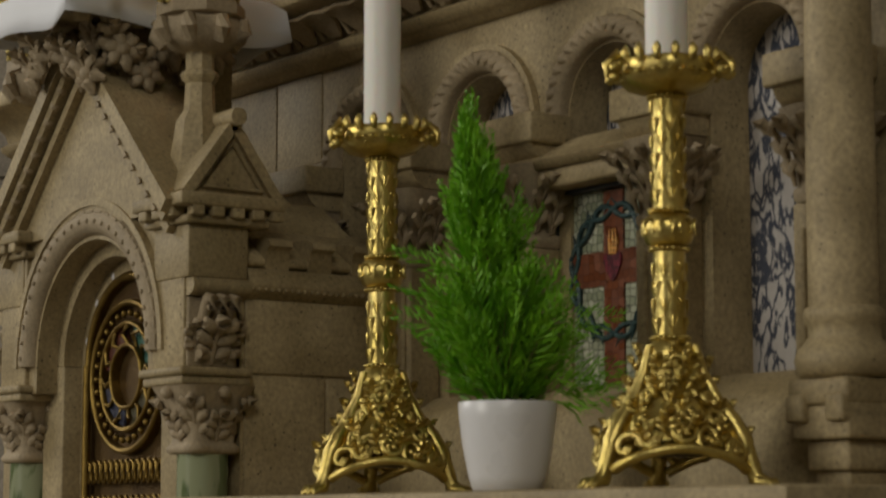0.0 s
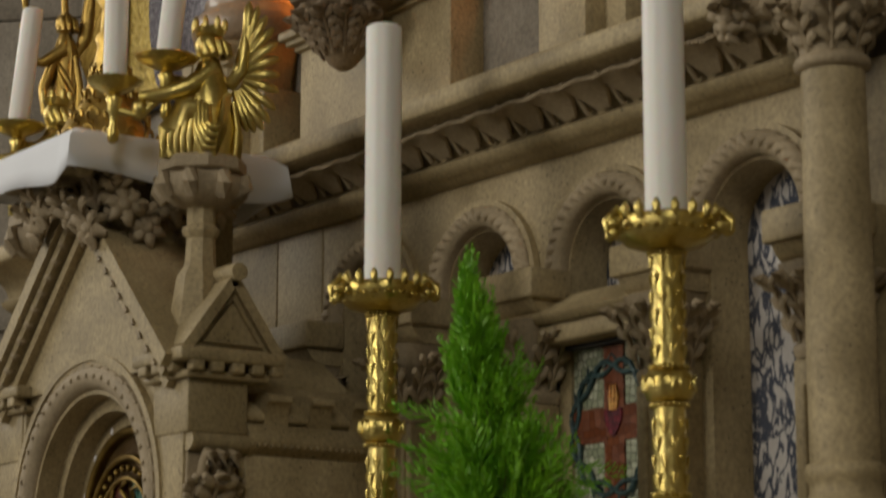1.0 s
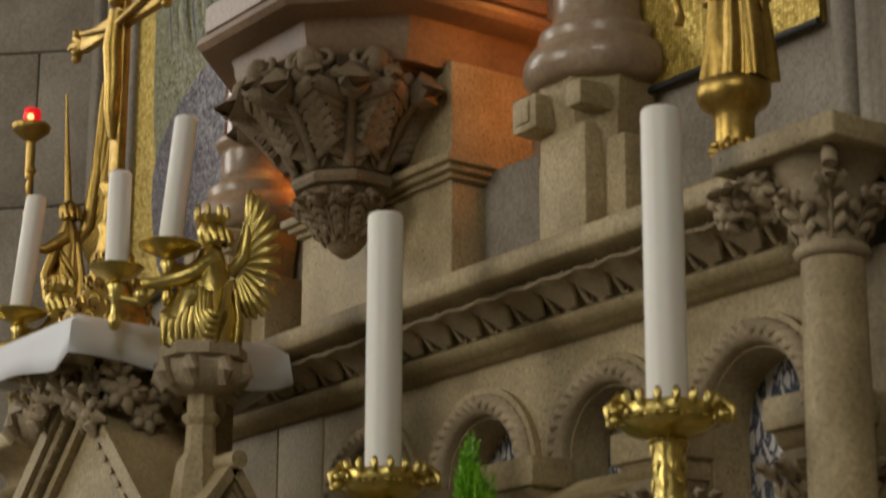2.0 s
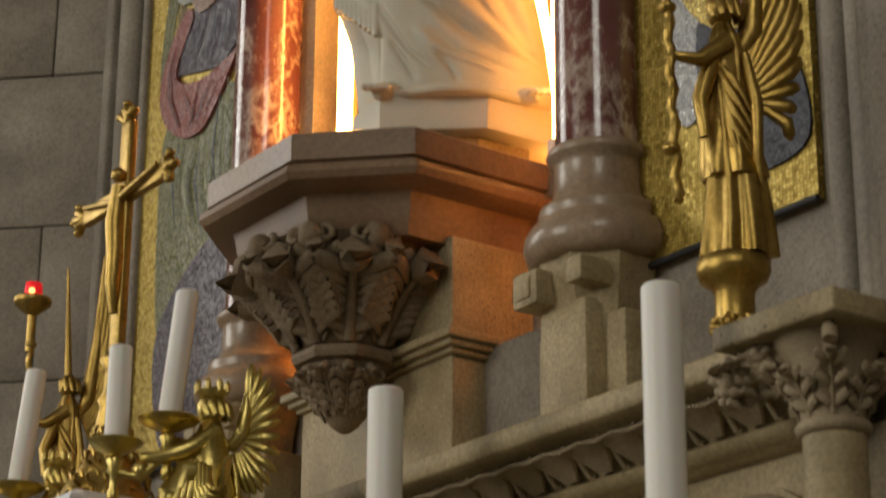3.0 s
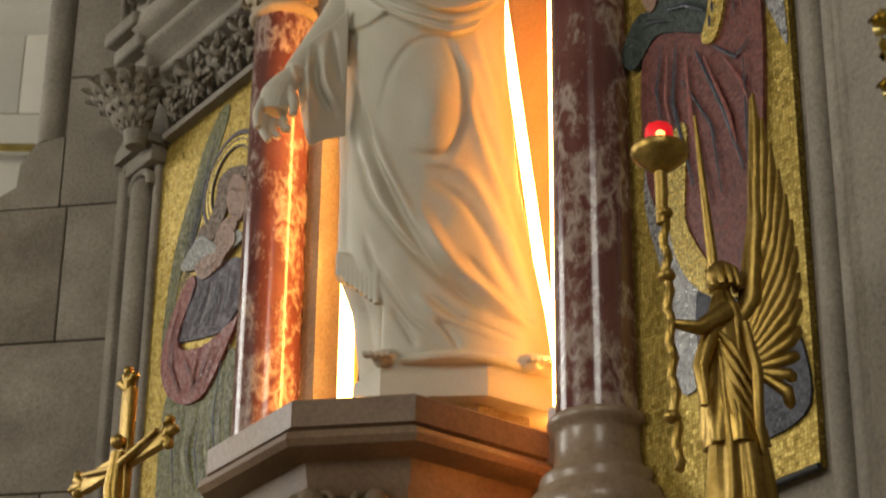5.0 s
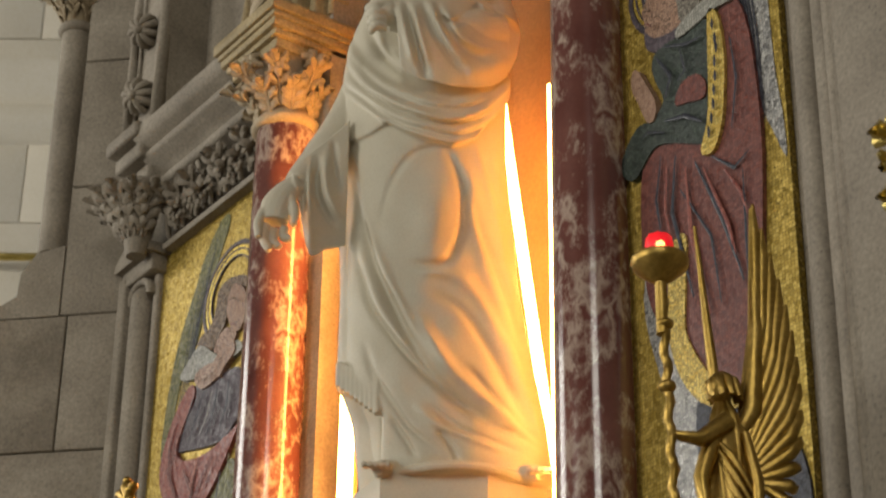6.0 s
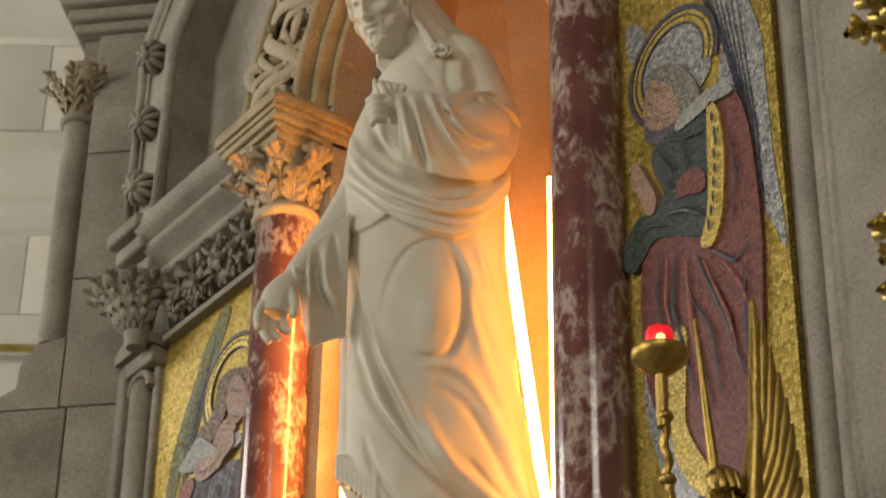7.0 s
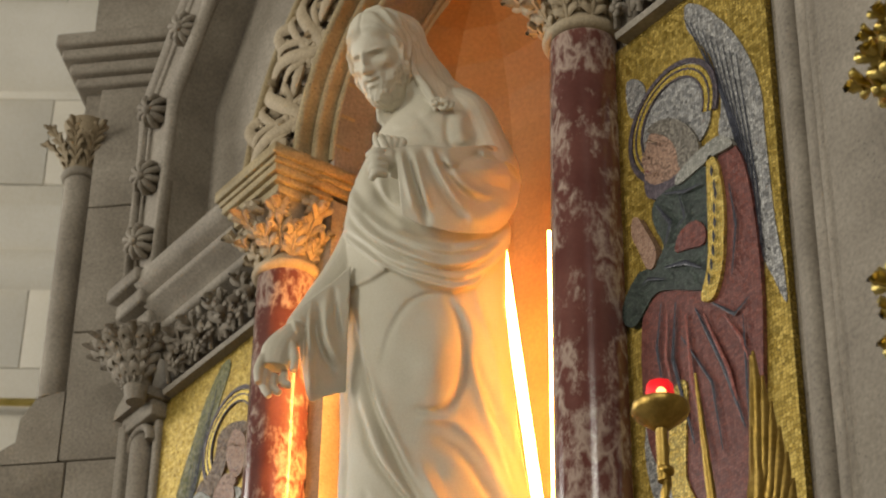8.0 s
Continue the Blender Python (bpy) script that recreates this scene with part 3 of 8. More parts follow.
def end_column():
    cx, cy = -2.325, 2.40
    t = thing("arcade_column", (cx, cy, 1.5), "smooth tan limestone column with ringed base and carved capital", "column")
    bm = B()
    lathe(bm, [(0.052, 1.74), (0.0515, 2.0), (0.048, 2.392)], cx, cy, 40)
    part("shaft", bm, STONE, t)
    bm = B()
    lathe(bm, [(0.051, 1.77), (0.057, 1.767), (0.060, 1.757), (0.058, 1.747), (0.054, 1.740), (0.053, 1.725), (0.060, 1.715), (0.070, 1.705), (0.074, 1.69),
               (0.071, 1.672), (0.062, 1.664)][::-1], cx, cy, 40)
    part("base", bm, STONE, t)
    bm = B()
    box(bm, cx - 0.06, cx + 0.06, cy - 0.06, cy + 0.1, 1.625, 1.664, 0.006)
    for k in (-1, 1):
        box(bm, cx + k * 0.04 - 0.018, cx + k * 0.04 + 0.018, cy - 0.068, cy + 0.1, 1.6, 1.64, 0.005)
    box(bm, cx - 0.058, cx + 0.058, cy - 0.055, cy + 0.1, 1.575, 1.625, 0.006)
    box(bm, cx - 0.042, cx + 0.042, cy - 0.04, cy + 0.1, 1.53, 1.575, 0.006)
    box(bm, cx - 0.034, cx + 0.034, cy - 0.03, cy + 0.1, 1.5, 1.53, 0.004)
    part("corbel", bm, STONE, t, "stepped stone corbel")
    bm = B()
    lathe(bm, [(0.05, 2.385), (0.057, 2.39), (0.059, 2.398), (0.055, 2.405), (0.049, 2.408), (0.054, 2.45), (0.068, 2.5), (0.088, 2.535)], cx, cy, 32)
    for k in range(8):
        a = TAU * k / 8
        o = (math.cos(a), math.sin(a), 0)
        acanthus(bm, (cx + 0.048 * o[0], cy + 0.048 * o[1], 2.41), (o[0] * 0.2, o[1] * 0.2, 1), o, 0.05, 0.075 + 0.02 * (k % 2), 0.5)
    for k in range(4):
        a = TAU * (k + 0.5) / 4
        c = Vector((cx + 0.095 * math.cos(a), cy + 0.095 * math.sin(a), 2.50))
        pts = [c + Vector((math.cos(a) * q * math.cos(s), math.sin(a) * q * math.cos(s), q * math.sin(s))) for s, q in [(0.5 * j, 0.034 - 0.0022 * j) for j in range(13)]]
        tube(bm, pts, [0.012] * 10 + [0.01, 0.008, 0.004], 7)
    for k in range(3):
        flower(bm, (cx - 0.075 - 0.035 * k, 2.335, 2.505 - 0.012 * k), 0.032, (-0.2, -1, -0.3))
        acanthus(bm, (cx - 0.06 - 0.03 * k, 2.35, 2.455), (-0.5, -0.2, 1), (0, -1, -0.2), 0.06, 0.08, 0.4)
    bmesh.ops.translate(bm, verts=bm.verts, vec=(0, 0, -0.027))
    part("capital", bm, CARVED, t, "worn carved leaf and scroll capital")
    bm = B()
    box(bm, -2.468, -2.205, 2.29, 2.60, 2.508, 2.547, 0.005)
    part("impost_block", bm, STONE, t)


end_column()


def right_pier():
    bm = B()
    box(bm, -2.36, -1.2, 2.56, 3.3, 0, 9, 0)
    box(bm, -2.33, -1.2, 2.53, 2.56, 1.2, 9, 0.01)
    pier = built("wall_pier", bm, GREY, "tall grey-brown stone pier with upright roll mouldings beside the altar", "pier")
    for x, y, r in ((-2.625, 2.765, 0.022), (-2.565, 2.725, 0.034), (-2.485, 2.69, 0.018), (-2.43, 2.645, 0.040), (-2.375, 2.59, 0.022)):
        bm = B()
        tube(bm, [(x, y, 2.60), (x, y, 8.6)], r, 16)
        part("roll_moulding", bm, GREY, pier)


right_pier()

# ---- tabernacle ----
# door brass, with the shade of the deep reveal darkened into its colour
BRONZE2 = mat("shaded_brass_relief", (0.15, 0.095, 0.022), (0.30, 0.20, 0.055), 0.42, 1.0, scale=20, bump=0.3, fine=120)


def tabernacle():
    t = thing("tabernacle", (AXIS, 2.25, 1.42), "carved limestone tabernacle with gabled arched front and bronze door", "tabernacle")
    L, R, YF = -4.365, -3.555, 2.01
    cz, r = 1.775, 0.235
    bm = B()
    over_arch(bm, L + 0.1, R - 0.02, 2.03, AXIS, cz, r, YF, 2.12, 28)
    box(bm, R - 0.17, R - 0.02, YF, 2.12, 1.72, cz, 0)
    box(bm, L + 0.02, L + 0.17, YF, 2.12, 1.72, cz, 0)
    part("front_wall", bm, STONE, t)
    bm = B()
    box(bm, L + 0.02, R - 0.018, 2.12, 2.52, 1.42, 1.905, 0)
    part("body", bm, STONE, t, "plain limestone block side")
    # joints of the side blocks
    for y0, y1, z0, z1 in ((2.126, 2.30, 1.43, 1.727), (2.304, 2.5, 1.43, 1.727), (2.126, 2.5, 1.731, 1.868)):
        bm = B()
        box(bm, R - 0.03, R - 0.012, y0, y1, z0, z1, 0.003)
        part("side_block", bm, STONE, t)
    # deep reveal behind the arch, stepped
    bm = B()
    arch_ring(bm, AXIS, cz, r - 0.03, r + 0.01, YF + 0.045, 2.10, 0, 180, 36)
    arch_ring(bm, AXIS, cz, r - 0.055, r - 0.02, YF + 0.085, 2.12, 0, 180, 36)
    for s in (-1, 1):
        xa, xb = sorted((AXIS + s * (r - 0.03), AXIS + s * (r + 0.06)))
        box(bm, xa, xb, YF + 0.045, 2.12, 1.42, cz, 0.004)
        xa, xb = sorted((AXIS + s * (r - 0.055), AXIS + s * (r - 0.02)))
        box(bm, xa, xb, YF + 0.085, 2.12, 1.42, cz, 0.004)
    part("arch_reveal", bm, STONE, t)
    # archivolt with pierced beads
    bm = B()
    arch_ring(bm, AXIS, cz, r + 0.006, r + 0.062, YF - 0.022, YF + 0.01, 0, 180, 40, True)
    arch = part("archivolt", bm, CARVED, t, "rounded arch moulding with drilled beads")
    bm = B()
    arch_ring(bm, AXIS, cz, r + 0.064, r + 0.078, YF - 0.016, YF + 0.01, 0, 180, 40)
    part("arch_fillet", bm, STONE, t)
    for k in range(26):
        a = math.pi * (k + 0.5) / 26
        bm = B()
        q = r + 0.034
        ball(bm, (AXIS + q * math.cos(a), YF - 0.022, cz + q * math.sin(a)), (0.0055, 0.0045, 0.0055), 1)
        q = r + 0.052
        tube(bm, [(AXIS + q * math.cos(a + 0.04), YF - 0.014, cz + q * math.sin(a + 0.04)), (AXIS + q * math.cos(a - 0.04), YF - 0.014, cz + q * math.sin(a - 0.04))], 0.0035, 6)
        part("arch_bead", bm, CARVED, arch)
    # gable
    ya = 1.95
    apex, foot, hw = 2.40, 2.02, 0.385
    bm = B()
    slab(bm, [(AXIS - hw + 0.05, foot + 0.01), (AXIS + hw - 0.05, foot + 0.01), (AXIS, apex - 0.04)], YF - 0.012, YF + 0.12)
    part("gable_field", bm, STONE, t)
    for s in (-1, 1):
        bm = B()
        d = Vector((s * hw, 0, foot - apex))
        nrm = Vector((s * (apex - foot), 0, hw)).normalized()
        p = Vector((AXIS, 0, apex))

        def rake(n0, n1, y0, y1):
            slab(bm, [((p + nrm * n0).x, (p + nrm * n0).z), ((p + nrm * n1).x, (p + nrm * n1).z), ((p + d + nrm * n1).x, (p + d + nrm * n1).z), ((p + d + nrm * n0).x, (p + d + nrm * n0).z)], y0, y1)
        rake(-0.004, 0.026, ya, YF + 0.16)
        edge = part("gable_rake", bm, STONE, t, "moulded sloping gable edge")
        for n0, n1, back in ((-0.026, -0.008, 0.012), (-0.052, -0.034, 0.03)):
            bm = B()
            rake(n0, n1, ya + back, YF)
            part("gable_fillet", bm, STONE, t)
        for k in range(13):
            q = p + d * ((k + 0.6) / 13.4) - nrm * 0.020
            bm = B()
            if s < 0:
                ball(bm, (q.x, ya + 0.018, q.z), (0.011, 0.012, 0.011), 1)
            else:
                tube(bm, [(q.x - 0.004, ya + 0.006, q.z), (q.x - 0.004, ya + 0.025, q.z)], [0.009, 0.004], 3)
            part("gable_bead", bm, CARVED, edge)
    # foliage under the top slab
    bm = B()
    box(bm, AXIS - 0.13, AXIS + 0.13, 2.0, 2.25, 2.10, 2.42, 0.01)
    part("finial_block", bm, STONE, t)
    rnd = random.Random(3)
    spots = [(0.06, -0.07, 2.345, 0.036), (0.115, -0.06, 2.31, 0.04), (0.15, -0.02, 2.355, 0.04), (0.15, 0.03, 2.315, 0.036), (0.16, 0.08, 2.365, 0.04),
             (0.15, 0.13, 2.33, 0.036), (0.155, 0.18, 2.37, 0.04), (0.02, -0.08, 2.375, 0.034), (-0.05, -0.08, 2.37, 0.036), (-0.10, -0.07, 2.345, 0.036), (0.10, -0.05, 2.385, 0.036)]
    for dx, dy, z, r_ in spots:
        bm = B()
        out = (0.9 if dx > 0.13 else 0.4 * (dx > 0) - 0.2, -1 if dx < 0.14 else -0.35, 0.15)
        flower(bm, (AXIS + dx, YF + dy, z), r_, out)
        acanthus(bm, (AXIS + dx * 0.95, YF + dy, z - 0.03), (0.4 * rnd.uniform(-1, 1), -0.2, 1), out, r_ * 1.6, r_ * 2.2, 0.5)
        part("foliage_boss", bm, CARVED, t, "deeply carved flower boss")
    bm = B()
    box(bm, AXIS - 0.165, AXIS + 0.165, 1.88, 2.30, 2.42, 2.488, 0.008)
    for k in range(7):
        lathe(bm, [(0.014, 2.405), (0.02, 2.42), (0.02, 2.45), (0.012, 2.46)], AXIS + 0.155, 1.9 + 0.06 * k, 10)
    part("top_slab", bm, STONE, t)
    # roof behind the gable, in stone courses stepping up
    bm = B()
    low = [bm.verts.new(p) for p in ((L + 0.05, 2.13, 1.92), (R - 0.05, 2.13, 1.92), (R - 0.05, 2.495, 1.92), (L + 0.05, 2.495, 1.92))]
    ridge = [bm.verts.new(p) for p in ((AXIS, 2.13, 2.20), (AXIS, 2.20, 2.20))]
    for f in ((low[0], low[1], ridge[0]), (low[1], low[2], ridge[1], ridge[0]), (low[2], low[3], ridge[1]), (low[3], low[0], ridge[0], ridge[1]), (low[3], low[2], low[1], low[0])):
        bm.faces.new(f)
    part("roof_core", bm, STONE, t, "", 0)
    for k in range(4):
        z0 = 1.93 + 0.070 * k
        x0 = R - 0.022 - 0.098 * k
        bm = B()
        sweep_y(bm, [(x0, z0), (x0 + 0.008, z0 + 0.003), (x0 + 0.008, z0 + 0.014), (x0 - 0.098, z0 + 0.086), (x0 - 0.12, z0 + 0.086), (x0 - 0.12, z0)], 2.12, 2.495 - 0.075 * k)
        part("roof_course", bm, STONE, t, "sloping stone roof course")
    # side cornice and crenels
    bm = B()
    sweep_y(bm, [(R - 0.05, 1.868), (R - 0.012, 1.868), (R - 0.006, 1.878), (R + 0.004, 1.884), (R + 0.008, 1.895), (R + 0.002, 1.908), (R - 0.01, 1.925), (R - 0.05, 1.93)], 2.125, 2.5)
    for k in range(26):
        ball(bm, (R + 0.004, 2.13 + 0.0143 * k, 1.885), 0.005, 1)
    part("side_cornice", bm, STONE, t)
    for k in range(4):
        y = 2.145 + 0.095 * k
        bm = B()
        sweep_y(bm, [(R - 0.08, 1.925), (R - 0.012, 1.925), (R - 0.008, 1.962), (R + 0.004, 1.968), (R + 0.002, 1.978), (R - 0.02, 1.988), (R - 0.08, 1.988)], y + 0.022, y + 0.072)
        part("merlon", bm, STONE, t, "small block of the side parapet")
    for s in (-1, 1):
        corner(t, s)
    # bronze door with mosaic roundel
    bm = B()
    slab(bm, [(AXIS - 0.2, 1.42)] + [(AXIS - 0.2 * math.cos(math.pi * k / 16), cz + 0.2 * math.sin(math.pi * k / 16)) for k in range(17)] + [(AXIS + 0.2, 1.42)], 2.105, 2.12)
    leaf = part("door_leaf", bm, BRONZE, t, "dark bronze tabernacle door")
    bm = B()
    arch_ring(bm, AXIS, cz, 0.16, 0.178, 2.085, 2.108, 0, 180, 32, True)
    for s in (-1, 1):
        tube(bm, [(AXIS + s * 0.169, 2.09, 1.42), (AXIS + s * 0.169, 2.09, cz)], 0.009, 8)
    part("door_border", bm, BRONZE2, leaf, "raised brass door border")
    bm = B()
    rz = 1.745
    for r0, r1 in ((0.140, 0.153), (0.100, 0.110), (0.058, 0.066)):
        arch_ring(bm, AXIS, rz, r0, r1, 2.084, 2.106, 0, 360, 48, True)
    for k in range(30):
        a = TAU * k / 30
        ball(bm, (AXIS + 0.125 * math.cos(a), 2.09, rz + 0.125 * math.sin(a)), 0.008, 1)
    for k in range(12):
        a = TAU * k / 12
        tube(bm, [(AXIS + 0.064 * math.cos(a), 2.095, rz + 0.064 * math.sin(a)), (AXIS + 0.085 * math.cos(a + 0.2), 2.088, rz + 0.085 * math.sin(a + 0.2)), (AXIS + 0.102 * math.cos(a), 2.09, rz + 0.102 * math.sin(a))], 0.005, 6)
    part("door_roundel", bm, BRONZE2, leaf, "pierced brass roundel")
    bm = B()
    for k in range(14):
        x = AXIS - 0.16 + 0.023 * k
        for z0 in (1.43, 1.50, 1.57):
            pts = [(x + 0.010 * math.cos(q), 2.092, z0 - 0.01 + 0.022 * math.sin(q)) for q in [TAU * i / 10 for i in range(11)]]
            tube(bm, pts, 0.004, 5)
    part("door_lattice", bm, BRONZE2, leaf, "brass scroll lattice")
    for k, (mt, c) in enumerate((("green", (0.03, 0.10, 0.075)), ("red", (0.08, 0.022, 0.012)), ("blue", (0.03, 0.035, 0.06)), ("olive", (0.06, 0.05, 0.02)))):
        bm = B()
        arch_ring(bm, AXIS, rz, 0.068, 0.098, 2.096 - 0.001 * k, 2.106, 90 * k + 12, 90 * k + 80, 10)
        part("enamel_field", bm, tesserae(mt + "_enamel", c, tuple(v * 1.8 for v in c), 0.006, 0.3), leaf, mt + " enamel field")
    for k in range(7):
        a = math.pi * (k + 0.4) / 7
        bm = B()
        ball(bm, (AXIS + 0.19 * math.cos(a), 2.1, cz + 0.19 * math.sin(a)), (0.014, 0.006, 0.014), 2)
        part("cabochon", bm, CERAMIC, leaf, "pale round glass stud")


def corner(t, s):
    """Corner pillar of the tabernacle: onyx colonnette, capital, console, block and pinnacle."""
    def X(d):
        return AXIS + s * d

    def bx(bm, d0, d1, y0, y1, z0, z1, b=0.004):
        a, c = sorted((X(d0), X(d1)))
        box(bm, a, c, y0, y1, z0, z1, b)
    cx, cy = X(0.352), 2.062
    bm = B()
    lathe(bm, [(0.048, 1.42), (0.047, 1.588)], cx, cy, 32)
    part("colonnette", bm, ONYX, t, "polished green onyx shaft")
    bm = B()
    lathe(bm, [(0.047, 1.582), (0.054, 1.586), (0.055, 1.594), (0.05, 1.6), (0.046, 1.604), (0.05, 1.64), (0.064, 1.68), (0.078, 1.705)], cx, cy, 28, square=6)
    for k in range(8):
        a = TAU * k / 8 + 0.01
        o = (math.cos(a), math.sin(a), 0)
        acanthus(bm, (cx + 0.046 * o[0], cy + 0.046 * o[1], 1.605), (o[0] * 0.2, o[1] * 0.2, 1), o, 0.05, 0.058 + 0.028 * (k % 2), 0.3)
        ball(bm, (cx + 0.076 * o[0], cy + 0.076 * o[1], 1.692), 0.012, 2)
    part("leaf_capital", bm, CARVED, t, "carved leaf capital with knobs")
    bm = B()
    bx(bm, 0.26, 0.408, 1.985, 2.13, 1.706, 1.722)
    bx(bm, 0.252, 0.416, 1.978, 2.13, 1.722, 1.738, 0.006)
    part("abacus", bm, STONE, t)
    bm = B()
    bx(bm, 0.27, 0.385, 2.0, 2.12, 1.738, 2.0, 0.003)
    bx(bm, 0.28, 0.405, 1.997, 2.123, 1.9005, 1.9975, 0.003)
    sweep_y(bm, [(X(0.28), 1.868), (X(0.398), 1.868), (X(0.412), 1.876), (X(0.416), 1.888), (X(0.408), 1.9), (X(0.28), 1.9)], 2.004, 2.126)
    part("pillar_block", bm, STONE, t)
    # console with a scroll and leaf
    bm = B()
    bx(bm, 0.36, 0.39, 2.006, 2.11, 1.7395, 1.8665)
    for y in (2.03, 2.055, 2.08):
        tube(bm, [(X(0.388), y, 1.75), (X(0.395), y, 1.80), (X(0.412), y, 1.845), (X(0.425), y, 1.862), (X(0.44), y, 1.858), (X(0.437), y, 1.842), (X(0.425), y, 1.844)], [0.010, 0.011, 0.012, 0.012, 0.011, 0.008, 0.005], 7)
    acanthus(bm, (X(0.39), 2.055, 1.745), (s * 0.2, 0, 1), (s, 0, 0), 0.075, 0.085, 0.3)
    for y in (2.02, 2.09):
        pts = [(X(0.395 + 0.012 * math.cos(q)), y + 0.016 * math.sin(q), 1.762 + 0.012 * q * 0.3) for q in (0, 1, 2, 3, 4, 5)]
        tube(bm, pts, 0.009, 6)
        acanthus(bm, (X(0.392), y, 1.775), (s * 0.1, (y - 2.055) * 6, 1), (s, 0, 0), 0.04, 0.05, 0.4)
    part("console", bm, CARVED, t, "carved scroll and leaf console")
    # small entablature with dentils
    bm = B()
    bx(bm, 0.255, 0.42, 1.985, 2.16, 1.998, 2.012)
    bx(bm, 0.245, 0.435, 1.965, 2.186, 2.028, 2.052, 0.004)
    ent = part("entablature", bm, STONE, t)
    for k in range(5):
        y = 1.99 + 0.042 * k
        bm = B()
        bx(bm, 0.41, 0.432, y, y + 0.026, 2.010, 2.03, 0.003)
        part("dentil", bm, STONE, ent)
    for k in range(3):
        bm = B()
        bx(bm, 0.265 + 0.05 * k, 0.295 + 0.05 * k, 1.968, 1.995, 2.010, 2.03, 0.003)
        part("dentil", bm, STONE, ent)
    # miniature gable facing out
    bm = B()
    a = [(2.178, 2.052), (1.985, 2.052), (2.083, 2.185)]
    sx = sorted((X(0.30), X(0.42)))
    for q0, q1 in ((a[0], a[2]), (a[1], a[2])):
        d = Vector((0, q1[0] - q0[0], q1[1] - q0[1]))
        n = Vector((0, -d.z, d.y)).normalized() * (0.010 if d.y * 1 > 0 else -0.010)
        lo = [bm.verts.new((x, q0[0] + n.y * e, q0[1] + n.z * e)) for x in (sx[0], sx[1] + s * 0.0) for e in (-1, 1)]
        hi = [bm.verts.new((x, q1[0] + n.y * e, q1[1] + n.z * e)) for x in (sx[0], sx[1] + s * 0.0) for e in (-1, 1)]
        for f in ((0, 1, 3, 2),):
            bm.faces.new([lo[i] for i in f])
            bm.faces.new([hi[i] for i in f])
        for i, j in ((0, 1), (1, 3), (3, 2), (2, 0)):
            bm.faces.new((lo[i], lo[j], hi[j], hi[i]))
    tri = [bm.verts.new((X(0.408), y, z)) for y, z in a] + [bm.verts.new((X(0.30), y, z)) for y, z in a]
    bm.faces.new(tri[:3])
    bm.faces.new(tri[3:])
    for i in range(3):
        bm.faces.new((tri[i], tri[(i + 1) % 3], tri[3 + (i + 1) % 3], tri[3 + i]))
    inner = [(2.145, 2.066), (2.02, 2.066), (2.083, 2.15)]
    tube(bm, [(X(0.411), y, z) for y, z in inner + inner[:1]], 0.005, 6)
    tube(bm, [(X(0.30), 2.083, 2.198), (X(0.435), 2.083, 2.198)], 0.017, 12)
    part("small_gable", bm, STONE, t, "miniature gable with incised triangle")
    # pinnacle
    px, py = X(0.325), 2.062
    bm = B()
    lathe(bm, [(0.060, 2.052), (0.054, 2.13), (0.044, 2.20), (0.030, 2.222), (0.027, 2.275)], px, py, 8, turn=TAU / 16)
    lathe(bm, [(0.027, 2.272), (0.034, 2.28), (0.037, 2.287), (0.034, 2.294), (0.027, 2.299), (0.027, 2.33), (0.036, 2.336)], px, py, 8, turn=TAU / 16)
    part("pinnacle", bm, STONE, t, "octagonal stone pinnacle", 30)
    bm = B()
    lathe(bm, [(0.034, 2.332), (0.052, 2.338), (0.070, 2.352), (0.078, 2.372), (0.076, 2.388), (0.066, 2.396)], px, py, 40, 8, 0.05)
    for k in range(8):
        a = TAU * k / 8
        tube(bm, [(px + 0.068 * math.cos(a), py + 0.068 * math.sin(a), 2.345), (px + 0.084 * math.cos(a), py + 0.084 * math.sin(a), 2.368), (px + 0.08 * math.cos(a), py + 0.08 * math.sin(a), 2.39)], [0.012, 0.016, 0.012], 7)
    lathe(bm, [(0.07, 2.394), (0.084, 2.398), (0.084, 2.418), (0.078, 2.424)], px, py, 8, turn=TAU / 16)
    part("pinnacle_bowl", bm, CARVED, t, "lobed octagonal stone bowl", 40)


tabernacle()


